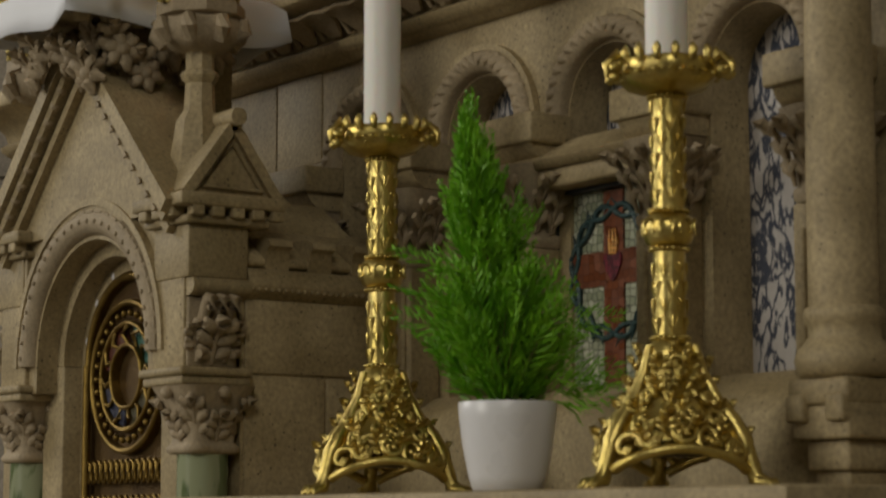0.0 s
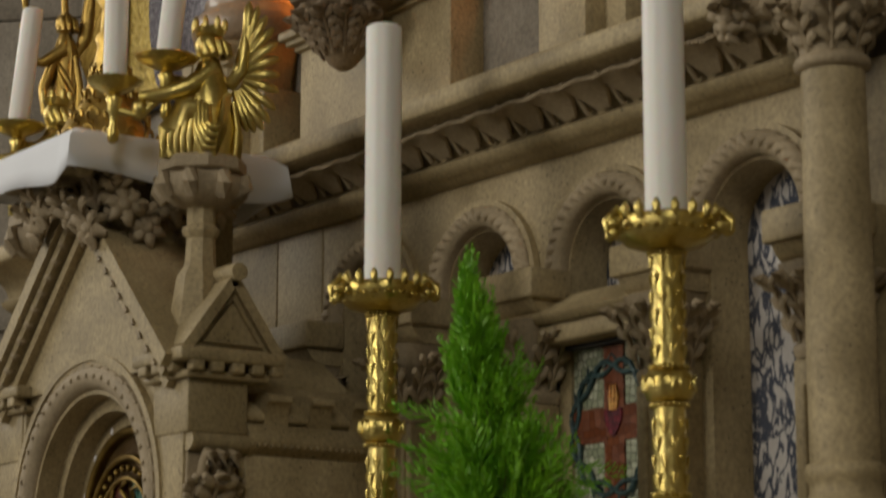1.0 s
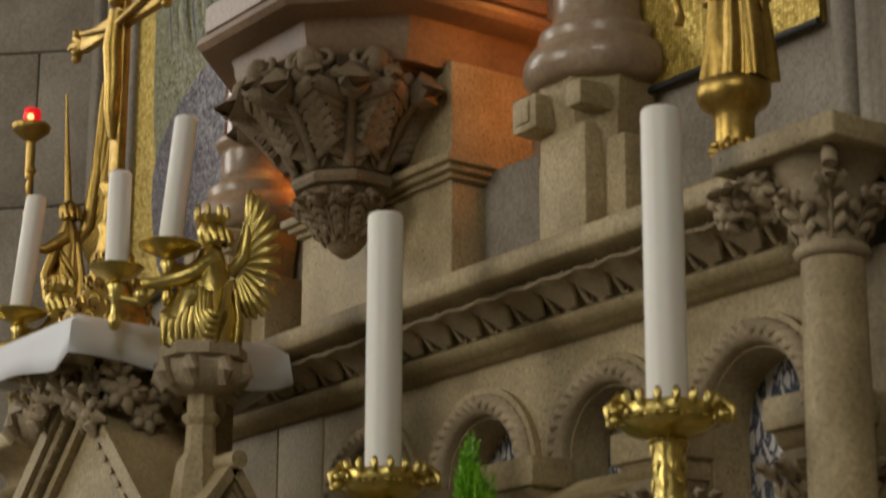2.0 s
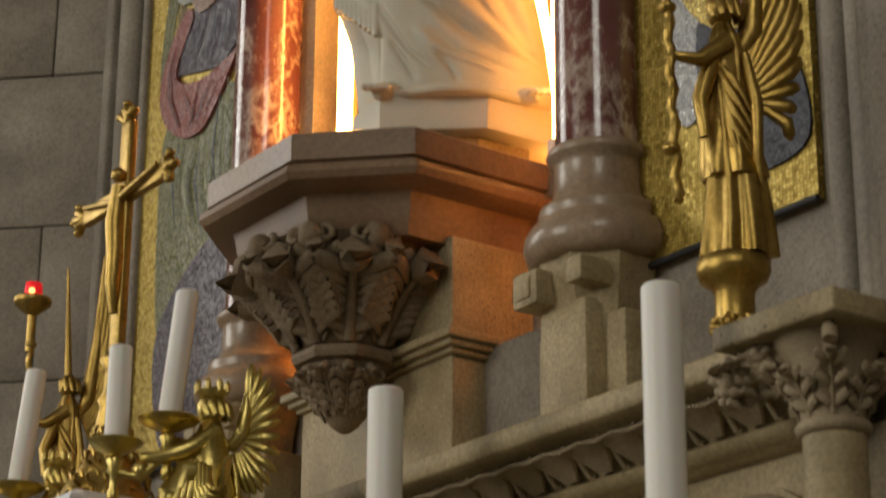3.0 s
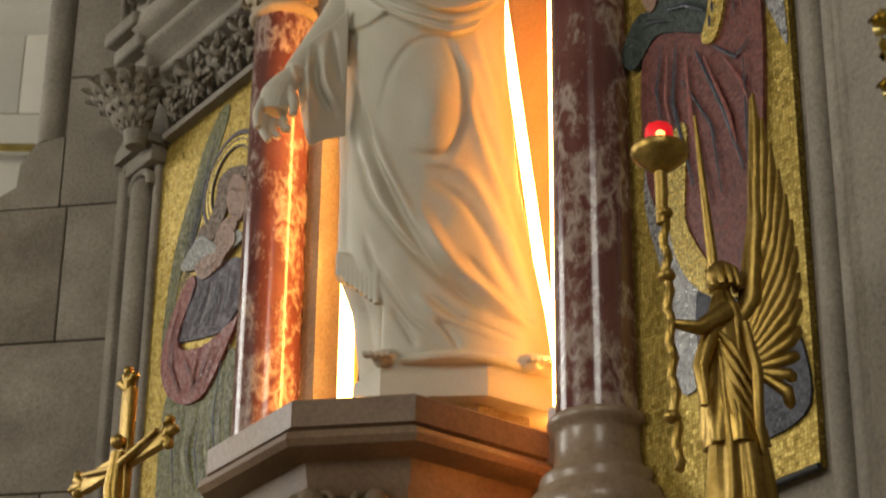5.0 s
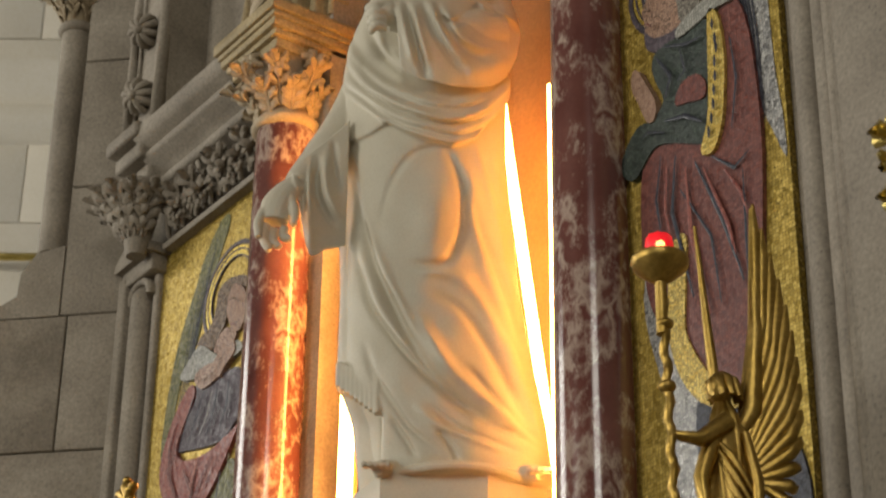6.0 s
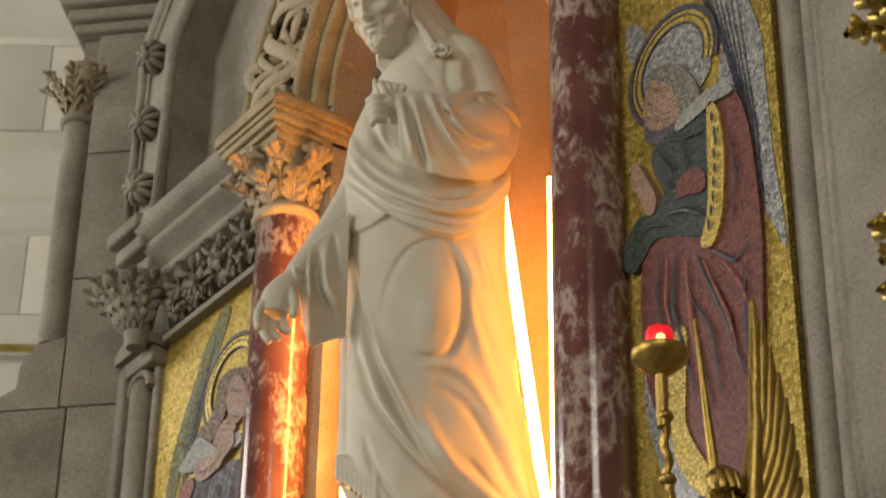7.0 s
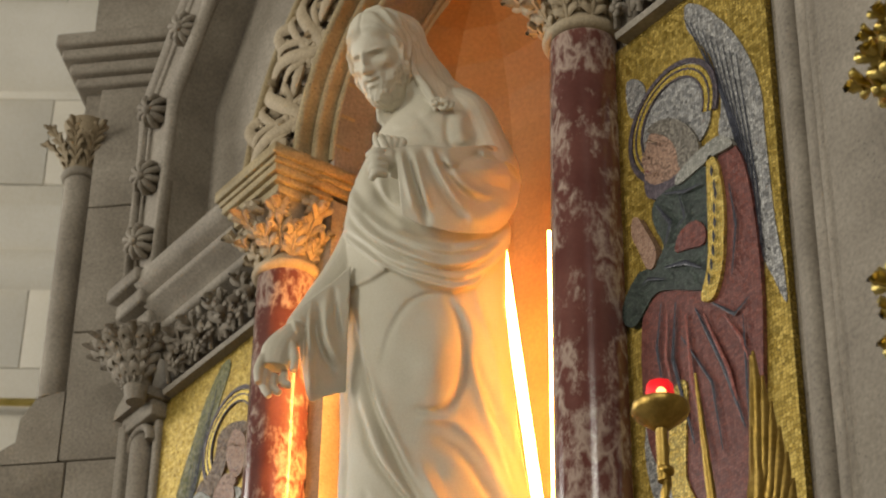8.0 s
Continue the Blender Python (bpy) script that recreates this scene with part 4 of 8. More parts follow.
def altar_linen():
    """White cloth over the top slab, hanging in a short stiff fold all round."""
    bm = B()
    x0, x1, y0, y1, z = AXIS - 0.172, AXIS + 0.172, 1.873, 2.307, 2.49
    n = 24
    rnd = random.Random(2)

    def rim(drop, out, wave):
        ring = []
        corners = [(x0, y0), (x1, y0), (x1, y1), (x0, y1)]
        for c in range(4):
            (ax, ay), (bx_, by) = corners[c], corners[(c + 1) % 4]
            for k in range(n):
                q = k / n
                cr = min(q, 1 - q) * 2
                o = out + wave * math.sin(q * 9 + c * 2) * cr + (0.022 * (1 - cr) ** 6 if drop > 0.01 else 0)
                x, y = ax + (bx_ - ax) * q, ay + (by - ay) * q
                dx, dy = ((0, -1), (1, 0), (0, 1), (-1, 0))[c]
                if q < 0.04:
                    px_, py_ = ((-1, 0), (0, -1), (1, 0), (0, 1))[c]
                    dx, dy = (dx + px_) * 0.8, (dy + py_) * 0.8
                ring.append(bm.verts.new((x + dx * o, y + dy * o, z - drop + (0.012 * math.sin(q * 5 + c) if drop > 0.03 else 0))))
        return ring
    rings = [rim(0.0, -0.004, 0), rim(0.003, 0.003, 0), rim(0.02, 0.006, 0.001), rim(0.055, 0.010, 0.004), rim(0.092, 0.016, 0.007)]
    for p, q in zip(rings, rings[1:]):
        for i in range(4 * n):
            bm.faces.new((p[i], p[(i + 1) % (4 * n)], q[(i + 1) % (4 * n)], q[i]))
    bm.faces.new(rings[0])
    bmesh.ops.recalc_face_normals(bm, faces=bm.faces)
    ob = link("altar_linen", bm, LINEN, 60)
    md = ob.modifiers.new("thickness", "SOLIDIFY")
    md.thickness, md.offset = 0.003, 1
    tagged(ob, "white starched linen cloth hanging over the tabernacle top", "altar cloth")


altar_linen()

# ---- candlesticks ----


def candlestick():
    t = thing("candlestick", (0, 0, 0), "polished brass altar candlestick with openwork tripod base", "candlestick", "candlesticks on the shelf")
    bm = B()
    lathe(bm, [(0.0235, 0.222), (0.0235, 0.352)], 0, 0, 24)
    lathe(bm, [(0.0235, 0.410), (0.0235, 0.575)], 0, 0, 24)
    for z0, z1 in ((0.228, 0.345), (0.416, 0.57)):
        z = z0
        row = 0
        while z < z1 - 0.02:
            for k in range(6):
                a = TAU * (k + 0.5 * (row % 2)) / 6
                o = Vector((math.cos(a), math.sin(a), 0))
                sd = Vector((-o.y, o.x, 0))
                for q in (-1, 0, 1):
                    tube(bm, [o * 0.0232 + Vector((0, 0, z)), o * 0.0248 + sd * q * 0.005 + Vector((0, 0, z + 0.015)), o * 0.0245 + sd * q * 0.008 + Vector((0, 0, z + 0.024))], [0.0012, 0.0021, 0.0013], 5)
            z += 0.0265
            row += 1
    stem = part("stem", bm, BRASS, t, "brass stem chased with leaves")
    for z in (0.222, 0.352, 0.408, 0.577):
        bm = B()
        lathe(bm, [(0.024, z - 0.004), (0.027, z), (0.024, z + 0.004)], 0, 0, 24)
        for k in range(22):
            a = TAU * k / 22
            ball(bm, (0.0275 * math.cos(a), 0.0275 * math.sin(a), z), 0.0036, 1)
        part("bead_ring", bm, BRASS, stem)
    bm = B()
    lathe(bm, [(0.026, 0.357), (0.033, 0.361), (0.0375, 0.372), (0.0385, 0.381), (0.0375, 0.39), (0.033, 0.4), (0.026, 0.404)], 0, 0, 32)
    for k in range(8):
        a = TAU * k / 8
        pts = []
        for j in range(9):
            q = j / 8 * math.pi * 1.4 - 0.6
            aa = a + 0.28 * math.cos(q)
            pts.append((0.0385 * math.cos(aa), 0.0385 * math.sin(aa), 0.381 + 0.014 * math.sin(q)))
        tube(bm, pts, 0.0028, 5)
    part("knop", bm, BRASS, t, "bulbous chased brass knop")
    # drip pan
    bm = B()
    lathe(bm, [(0.024, 0.578), (0.034, 0.583), (0.058, 0.59), (0.072, 0.603), (0.076, 0.625), (0.072, 0.63), (0.066, 0.618), (0.03, 0.61)], 0, 0, 36, 6, 0.04)
    for k in range(18):
        a = TAU * k / 18
        tube(bm, [(0.074 * math.cos(a), 0.074 * math.sin(a), 0.622), (0.079 * math.cos(a), 0.079 * math.sin(a), 0.636), (0.076 * math.cos(a), 0.076 * math.sin(a), 0.646)], [0.006, 0.0075, 0.003], 6)
        acanthus(bm, (0.05 * math.cos(a), 0.05 * math.sin(a), 0.588), (math.cos(a), math.sin(a), 1.1), (math.cos(a), math.sin(a), -0.4), 0.02, 0.034, 0.2)
    pan = part("drip_pan", bm, BRASS, t, "scalloped brass drip pan")
    for k in range(3):
        a = TAU * k / 3 + 1.05 + radians(54)
        bm = B()
        rnd = random.Random(k)
        o = Vector((math.cos(a), math.sin(a), 0))
        sd = Vector((-o.y, o.x, 0))
        for j in range(11):
            ball(bm, o * (0.088 + 0.012 * rnd.random()) + sd * 0.028 * (rnd.random() - 0.5) + Vector((0, 0, 0.595 + 0.03 * rnd.random())), 0.0085, 1)
        tube(bm, [o * 0.07 + Vector((0, 0, 0.62)), o * 0.09 + Vector((0, 0, 0.632)), o * 0.106 + Vector((0, 0, 0.615)), o * 0.104 + Vector((0, 0, 0.598))], [0.006, 0.007, 0.006, 0.003], 6)
        part("grape_cluster", bm, BRASS, pan, "cast grape cluster")
    # base: three bulging openwork sides between ribs
    BASE_Z = (0.03, 0.05, 0.08, 0.10, 0.12, 0.15, 0.175, 0.195, 0.21, 0.222)
    BASE_R = (0.107, 0.108, 0.100, 0.086, 0.070, 0.053, 0.044, 0.042, 0.036, 0.025)

    def body(a, z):
        r = float(np.interp(z, BASE_Z, BASE_R))
        return r * (1 + 0.07 * math.cos(3 * a))
    # added dark core: its colour gives the shade inside the hollow openwork
    bm = B()
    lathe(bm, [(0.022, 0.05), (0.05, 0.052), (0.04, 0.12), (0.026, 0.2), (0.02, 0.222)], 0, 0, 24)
    part("base_core", bm, BRONZE, t, "dark core standing in for shade inside the base")
    bm = B()
    rings = []
    for j in range(13):
        z = 0.222 - 0.0125 * j
        rings.append([bm.verts.new((body(TAU * k / 48, z) * 0.93 * math.cos(TAU * k / 48), body(TAU * k / 48, z) * 0.93 * math.sin(TAU * k / 48), z)) for k in range(48)])
    for p, q in zip(rings, rings[1:]):
        for i in range(48):
            bm.faces.new((p[i], p[(i + 1) % 48], q[(i + 1) % 48], q[i]))
    part("base_shell", bm, BRASS, t, "dark pierced ground of the base")
    bm = B()
    rnd = random.Random(12)
    for side in range(3):
        a0 = TAU * side / 3 + math.pi / 3
        # scrolls, leaves and grapes over each side
        for cs, cz_, rr, sg in ((-0.42, 0.075, 0.032, 1), (0.42, 0.075, 0.032, -1), (0.0, 0.135, 0.026, 1), (-0.3, 0.165, 0.018, -1), (0.3, 0.165, 0.018, 1), (-0.75, 0.062, 0.022, 1), (0.75, 0.062, 0.022, -1), (0.0, 0.085, 0.02, -1), (-0.2, 0.112, 0.016, 1), (0.2, 0.112, 0.016, -1), (-0.62, 0.1, 0.017, -1), (0.62, 0.1, 0.017, 1), (-0.7, 0.135, 0.012, 1), (0.7, 0.135, 0.012, -1), (0.0, 0.185, 0.012, 1)):
            pts = []
            for j in range(16):
                q = sg * j * 0.42
                rad = rr * (1 - j / 19)
                z = cz_ + rad * math.sin(q)
                aa = a0 + cs + rad * math.cos(q) / max(0.03, body(a0 + cs, cz_))
                k = body(aa, z) * 1.03
                pts.append((k * math.cos(aa), k * math.sin(aa), z))
            tube(bm, pts, [0.0055] * 10 + [0.005, 0.0045, 0.004, 0.004, 0.005, 0.006], 6)
            aa = a0 + cs
            for j in range(6):
                z = cz_ + 0.012 * (rnd.random() - 0.5) - 0.004 * j * 0.3
                ab = aa + 0.14 * (rnd.random() - 0.5)
                k = body(ab, z) * 1.04
                ball(bm, (k * math.cos(ab), k * math.sin(ab), z), 0.0056, 1)
            k = body(aa + 0.2 * sg, cz_ + 0.02)
            acanthus(bm, (k * math.cos(aa + 0.2 * sg), k * math.sin(aa + 0.2 * sg), cz_ - 0.005), (0.2 * math.cos(aa), 0.2 * math.sin(aa), 0.8), (math.cos(aa), math.sin(aa), 0.3), 0.03, 0.036, 0.2)
    # lower arched rim
    for side in range(3):
        a0 = TAU * side / 3 + math.pi / 3
        pts = []
        for j in range(17):
            q = (j / 16 - 0.5) * 2
            aa = a0 + q * 0.95
            z = 0.03 + 0.03 * (1 - q * q)
            k = body(aa, z) * 1.02
            pts.append((k * math.cos(aa), k * math.sin(aa), z))
        tube(bm, pts, 0.008, 8)
    work = part("openwork_base", bm, BRASS, t, "openwork brass base of vine scrolls and grapes")
    for k in range(3):
        a = TAU * k / 3
        o = Vector((math.cos(a), math.sin(a), 0))
        bm = B()
        tube(bm, [o * body(a, z) * 1.0 + Vector((0, 0, z)) for z in (0.21, 0.17, 0.13, 0.10, 0.07, 0.045)], [0.006, 0.009, 0.011, 0.014, 0.014, 0.011], 10)
        tube(bm, [o * 0.112 + Vector((0, 0, 0.06)), o * 0.122 + Vector((0, 0, 0.035)), o * 0.126 + Vector((0, 0, 0.018)), o * 0.145 + Vector((0, 0, 0.010))], [0.013, 0.012, 0.013, 0.009], 8)
        for q in (-1, 0, 1):
            sd = Vector((-o.y, o.x, 0)) * q * 0.010
            tube(bm, [o * 0.13 + sd + Vector((0, 0, 0.014)), o * 0.15 + sd * 1.4 + Vector((0, 0, 0.012)), o * 0.158 + sd * 1.5 + Vector((0, 0, 0.004))], [0.008, 0.007, 0.003], 6)
        part("claw_foot", bm, BRASS, work, "brass rib ending in a claw foot")
    return t


def candle(loc, r, h, lean=(0, 0), label="thick white wax candle standing in a brass pan"):
    bm = B()
    prof = [(r, 0), (r, h * 0.4), (r * 0.995, h - 0.01), (r * 0.97, h - 0.003), (r * 0.86, h), (r * 0.5, h - 0.004)]
    lathe(bm, prof, 0, 0, 36)
    for v in bm.verts:
        v.co.x += lean[0] * v.co.z
        v.co.y += lean[1] * v.co.z
    ob = tagged(link("candle", bm, WAX, 50), label, "candle", "altar candles")
    ob.location = loc
    bm = B()
    tube(bm, [(lean[0] * h, lean[1] * h, h - 0.006), (lean[0] * h + 0.001, lean[1] * h, h + 0.004)], 0.0012, 6)
    w = link("wick", bm, BLACK)
    w.parent = ob
    return ob


STICK_L, STICK_R = (-3.176, 2.162, SHELF), (-2.462, 2.183, SHELF)
first = candlestick()
first.matrix_basis = pose(*STICK_L, 0, 0, 275)
second = copy_thing(first, pose(*STICK_R, 0, 0, 268))
candle((STICK_L[0], STICK_L[1], SHELF + 0.612), 0.032, 0.482)
candle((STICK_R[0], STICK_R[1], SHELF + 0.612), 0.0315, 0.482)


def potted_conifer():
    cx, cy = -2.835, 2.17
    t = thing("plant_pot", (cx, cy, SHELF), "smooth white ceramic plant pot on the altar shelf", "plant pot")
    bm = B()
    lathe(bm, [(0.048, 1.502), (0.054, 1.503), (0.062, 1.53), (0.071, 1.575), (0.0765, 1.62), (0.078, 1.643), (0.0765, 1.6455), (0.074, 1.643), (0.071, 1.61), (0.03, 1.60)], cx, cy, 56)
    part("pot", bm, CERAMIC, t)
    bm = B()
    lathe(bm, [(0.0715, 1.615), (0.0725, 1.632), (0.03, 1.636), (0.005, 1.637)], cx, cy, 32)
    part("soil", bm, SOIL, t)
    p = thing("conifer_plant", (cx, cy, 1.62), "bright green feathery young conifer in the white pot", "plant")
    rnd = random.Random(5)
    bm = B()
    tube(bm, [(cx, cy, 1.62), (cx - 0.01, cy - 0.015, 1.8), (cx - 0.028, cy - 0.038, 1.95), (cx - 0.036, cy - 0.05, 2.05)], [0.008, 0.006, 0.003, 0.001], 8)
    leaf_v, leaf_f = [], []
    U = Vector((0.585, 0.811, 0))
    V = Vector((0.811, -0.585, 0))

    def needle(q, d, ln, w):
        sd = d.cross(Vector((rnd.uniform(-1, 1), rnd.uniform(-1, 1), rnd.uniform(-1, 1)))).normalized() * w
        i = len(leaf_v)
        leaf_v.extend((tuple(q - sd * 0.5), tuple(q + d * ln * 0.45 + sd), tuple(q + d * ln), tuple(q + d * ln * 0.45 - sd)))
        leaf_f.append((i, i + 1, i + 2, i + 3))

    def spray(base, d, ln):
        side = d.cross(Vector((rnd.uniform(-1, 1), rnd.uniform(-1, 1), 0.2))).normalized()
        for k in range(16):
            s = k / 15
            q = base + d * ln * s + Vector((0, 0, 0.10 * ln * s * s))
            for sg in (-1, 1):
                dd = (d * 0.8 + side * sg * 0.8 + Vector((rnd.uniform(-.3, .3), rnd.uniform(-.3, .3), rnd.uniform(0, 0.45)))).normalized()
                l2 = ln * (0.36 * (1 - s) + 0.1)
                needle(q, dd, l2, 0.0019)
                for j in (0.35, 0.7):
                    d3 = (dd + d * 0.5 + Vector((rnd.uniform(-.7, .7), rnd.uniform(-.7, .7), rnd.uniform(-.4, .7)))).normalized()
                    needle(q + dd * l2 * j, d3, l2 * 0.6, 0.0017)
    for k in range(300):
        h = rnd.random() ** 1.15
        z = 1.635 + 0.41 * h
        env = (0.132 * (1 - h) ** 0.95 * min(1, 0.62 + 2.2 * h) + 0.006) * (0.45 + 0.8 * rnd.random())
        a = rnd.random() * TAU
        lateral = math.cos(a) * U + math.sin(a) * V
        stem = Vector((cx, cy, z)) - U * 0.062 * h
        lean = lateral * env
        tip = stem + lean + Vector((0, 0, 0.035 + 0.05 * rnd.random()))
        base = stem + lean * 0.35 - Vector((0, 0, 0.01))
        if rnd.random() < 0.35:
            tube(bm, [stem - Vector((0, 0, 0.02)), base, base * 0.4 + tip * 0.6], [0.0018, 0.0014, 0.0006], 4)
        d = tip - base
        spray(base, d.normalized(), d.length * (0.85 + 0.4 * rnd.random()))
    for k in range(7):
        # a few long stray sprays to both sides
        sg, z = ((-1, 1.78), (-1, 1.82), (1, 1.70), (1, 1.72), (1, 1.80), (-1, 1.88), (1, 1.68))[k]
        base = Vector((cx, cy, z - 0.03)) + U * sg * 0.06 + V * 0.02
        spray(base, (U * sg + Vector((0, 0, 0.35 * (-1 if sg > 0 else 1) * 0.3 + 0.1))).normalized(), 0.12)
    part("stem", bm, TWIG, p, "thin brown stems")
    me = bpy.data.meshes.new("foliage")
    me.from_pydata(leaf_v, [], leaf_f)
    me.materials.append(LEAF)
    ob = new("foliage", me)
    me.transform(Matrix.Translation(-p.location))
    ob.parent = p
    tagged(ob, "soft feathery bright green needles", kind="stuff")


potted_conifer()

# ---- upper altarpiece ----
UP = 2.80
NR, NZ = 0.50, 5.22


def upper_wall():
    bm = B()
    over_arch(bm, -5.74, -2.36, 9.0, AXIS, NZ, NR, UP, 2.95, 32)
    box(bm, -5.74, AXIS - NR, UP, 2.95, 2.4, NZ, 0)
    box(bm, AXIS + NR, -2.36, UP, 2.95, 2.4, NZ, 0)
    box(bm, AXIS - NR, AXIS + NR, UP, 2.95, 2.4, 2.93, 0)
    box(bm, AXIS - NR, AXIS + NR, 2.92, 2.97, 2.93, 3.353, 0)
    wall = built("wall_upper", bm, GREY, "grey-brown stone altarpiece wall with a deep arched statue niche", "wall")
    # niche: eight-sided hollow with a ribbed half dome
    bm = B()
    cy = 2.95

    def pt(a, z, r=NR):
        return (AXIS + r * math.cos(a), cy + 0.78 * r * math.sin(a), z)
    n = 6
    zs = [3.36, 4.62, 4.78, NZ]
    rows = [[bm.verts.new(pt(math.pi * k / n, z)) for k in range(n + 1)] for z in zs]
    for j in range(1, 7):
        t = j / 6 * math.pi / 2
        rows.append([bm.verts.new((AXIS + NR * math.cos(t) * math.cos(math.pi * k / n), cy + 0.78 * NR * math.cos(t) * math.sin(math.pi * k / n), NZ + NR * math.sin(t))) for k in range(n + 1)])
    for p, q in zip(rows, rows[1:]):
        for k in range(n):
            bm.faces.new((p[k], p[k + 1], q[k + 1], q[k]))
    bmesh.ops.remove_doubles(bm, verts=bm.verts, dist=1e-4)
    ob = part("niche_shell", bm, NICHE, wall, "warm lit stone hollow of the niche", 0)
    md = ob.modifiers.new("thickness", "SOLIDIFY")
    md.thickness, md.offset = 0.06, -1
    bm = B()
    vs = [bm.verts.new(pt(math.pi * k / n, 3.355, NR + 0.03)) for k in range(n + 1)]
    bm.faces.new(vs)
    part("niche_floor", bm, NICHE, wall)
    for k in range(n + 1):
        a = math.pi * k / n
        bm = B()
        tube(bm, [pt(a, z, NR - 0.012) for z in (3.36, 4.2, 4.6)], 0.012, 8)
        tube(bm, [(AXIS + (NR - 0.012) * math.cos(t) * math.cos(a), cy + 0.78 * (NR - 0.012) * math.cos(t) * math.sin(a), NZ + (NR - 0.012) * math.sin(t)) for t in [i / 8 * math.pi / 2 for i in range(9)]], 0.018, 8)
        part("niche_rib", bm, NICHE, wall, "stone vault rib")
    for k in range(n):
        a0, a1 = math.pi * k / n, math.pi * (k + 1) / n
        bm = B()
        A_, C_ = Vector(pt(a0, 0, NR - 0.015)), Vector(pt(a1, 0, NR - 0.015))
        for zz in (4.615, 4.785):
            tube(bm, [A_ + Vector((0, 0, zz)), C_ + Vector((0, 0, zz))], 0.016, 8)
        for q in range(4):
            c = A_.lerp(C_, (q + 0.5) / 4)
            pts = [c + (C_ - A_).normalized() * 0.024 * math.cos(s) + Vector((0, 0, 4.66 + 0.03 * math.sin(s))) for s in [TAU * i / 12 for i in range(13)]]
            tube(bm, pts, 0.007, 6)
            for sg in (-1, 1):
                tube(bm, [c + (C_ - A_).normalized() * 0.03 * sg + Vector((0, 0, 4.63)), c + (C_ - A_).normalized() * 0.022 * sg + Vector((0, 0, 4.71)), c + Vector((0, 0, 4.765))], 0.007, 6)
        part("tracery_band", bm, NICHE, wall, "carved tracery band")
    # light tubes behind the columns
    for x, y, lx, ly, r, top in ((AXIS - 0.345, 2.795, 0.0, 0.0, 0.019, 4.77), (AXIS + 0.203, 3.046, -0.205, -0.031, 0.014, 4.77), (AXIS + 0.323, 2.921, 0.0, 0.0, 0.004, 4.58)):
        t = thing("light_tube", (x, y, 3.357), "warm glowing light tube standing behind the statue", "light tube", "niche light tubes")
        bm = B()
        tube(bm, [(x, y, 3.42), (x + lx, y + ly, top)], r, 12)
        part("tube", bm, TUBE, t)
        bm = B()
        box(bm, x - 0.014, x + 0.014, y - 0.01, y + 0.017, 3.357, 3.42, 0.002)
        part("cap", bm, CERAMIC, t)
        if x < AXIS:
            # added strip that blocks the tube's light from the niche edge behind it
            bm = B()
            bmesh.ops.create_cube(bm, size=1, matrix=Matrix.Translation((x - 0.0215, y + 0.0235, 4.09)) @ Matrix.Rotation(math.atan2(0.811, 0.585), 4, "Z") @ Matrix.Diagonal((0.045, 0.006, 1.46, 1)))
            part("batten", bm, BRONZE, t, "added strip shielding the niche edge from the tube")
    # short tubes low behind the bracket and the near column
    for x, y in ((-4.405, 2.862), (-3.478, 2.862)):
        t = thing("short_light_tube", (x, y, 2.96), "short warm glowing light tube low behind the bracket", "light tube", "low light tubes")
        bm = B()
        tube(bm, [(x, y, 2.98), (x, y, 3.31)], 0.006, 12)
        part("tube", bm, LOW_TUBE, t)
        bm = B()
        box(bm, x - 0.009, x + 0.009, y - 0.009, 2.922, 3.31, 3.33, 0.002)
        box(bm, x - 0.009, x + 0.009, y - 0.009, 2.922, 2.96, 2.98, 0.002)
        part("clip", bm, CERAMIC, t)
    # archivolts
    bm = B()
    arch_ring(bm, AXIS, NZ, 0.905, 0.95, UP - 0.05, UP + 0.02, 0, 180, 48, True)
    part("hood_mould", bm, GREY, wall, "dark hood moulding")
    bm = B()
    arch_ring(bm, AXIS, NZ, 0.87, 0.905, UP - 0.02, UP + 0.02, 0, 180, 48)
    part("arch_hollow", bm, GREY, wall)
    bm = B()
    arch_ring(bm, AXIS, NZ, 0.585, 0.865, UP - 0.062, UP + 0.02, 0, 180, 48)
    # the shade behind the interlaced bands is put into the bed's colour
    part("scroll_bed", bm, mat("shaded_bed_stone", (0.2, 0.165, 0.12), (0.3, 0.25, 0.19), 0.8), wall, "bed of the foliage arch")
    for sg in range(4):
        bm = B()
        pts = []
        turn, reach, thick = (math.pi * sg, 0.112, 0.023) if sg < 2 else (math.pi * (sg - 1.5), 0.075, 0.014)
        for k in range(241):
            a = math.pi * k / 240
            q = 0.725 + reach * math.sin(a * 17 + turn)
            pts.append((AXIS + q * math.cos(a), UP - 0.092 - 0.020 * math.cos(a * 34 + turn), NZ + q * math.sin(a)))
        tube(bm, pts, thick, 8, 0.55, (0, 1, 0))
        part("interlace_band", bm, PALE_CARVED, wall, "carved interlacing band")
    for k in range(44):
        a = math.pi * (k + 0.5) / 44
        bm = B()
        q = 0.725 + (0.085 if k % 2 else -0.085)
        c = Vector((AXIS + q * math.cos(a), UP - 0.075, NZ + q * math.sin(a)))
        d = Vector((math.cos(a), 0, math.sin(a))) * (-1 if k % 2 else 1)
        acanthus(bm, c - d * 0.045, d, (0, -1, 0), 0.065, 0.07, 0.35)
        part("arch_leaf", bm, PALE_CARVED, wall)
    bm = B()
    for r0, r1, y0 in ((0.845, 0.87, UP - 0.10), (0.56, 0.59, UP - 0.095), (0.53, 0.56, UP - 0.05), (0.50, 0.525, UP - 0.01)):
        arch_ring(bm, AXIS, NZ, r0, r1, y0, UP + 0.05, 0, 180, 48, True)
    part("arch_roll", bm, STONE, wall, "rounded arch mouldings")
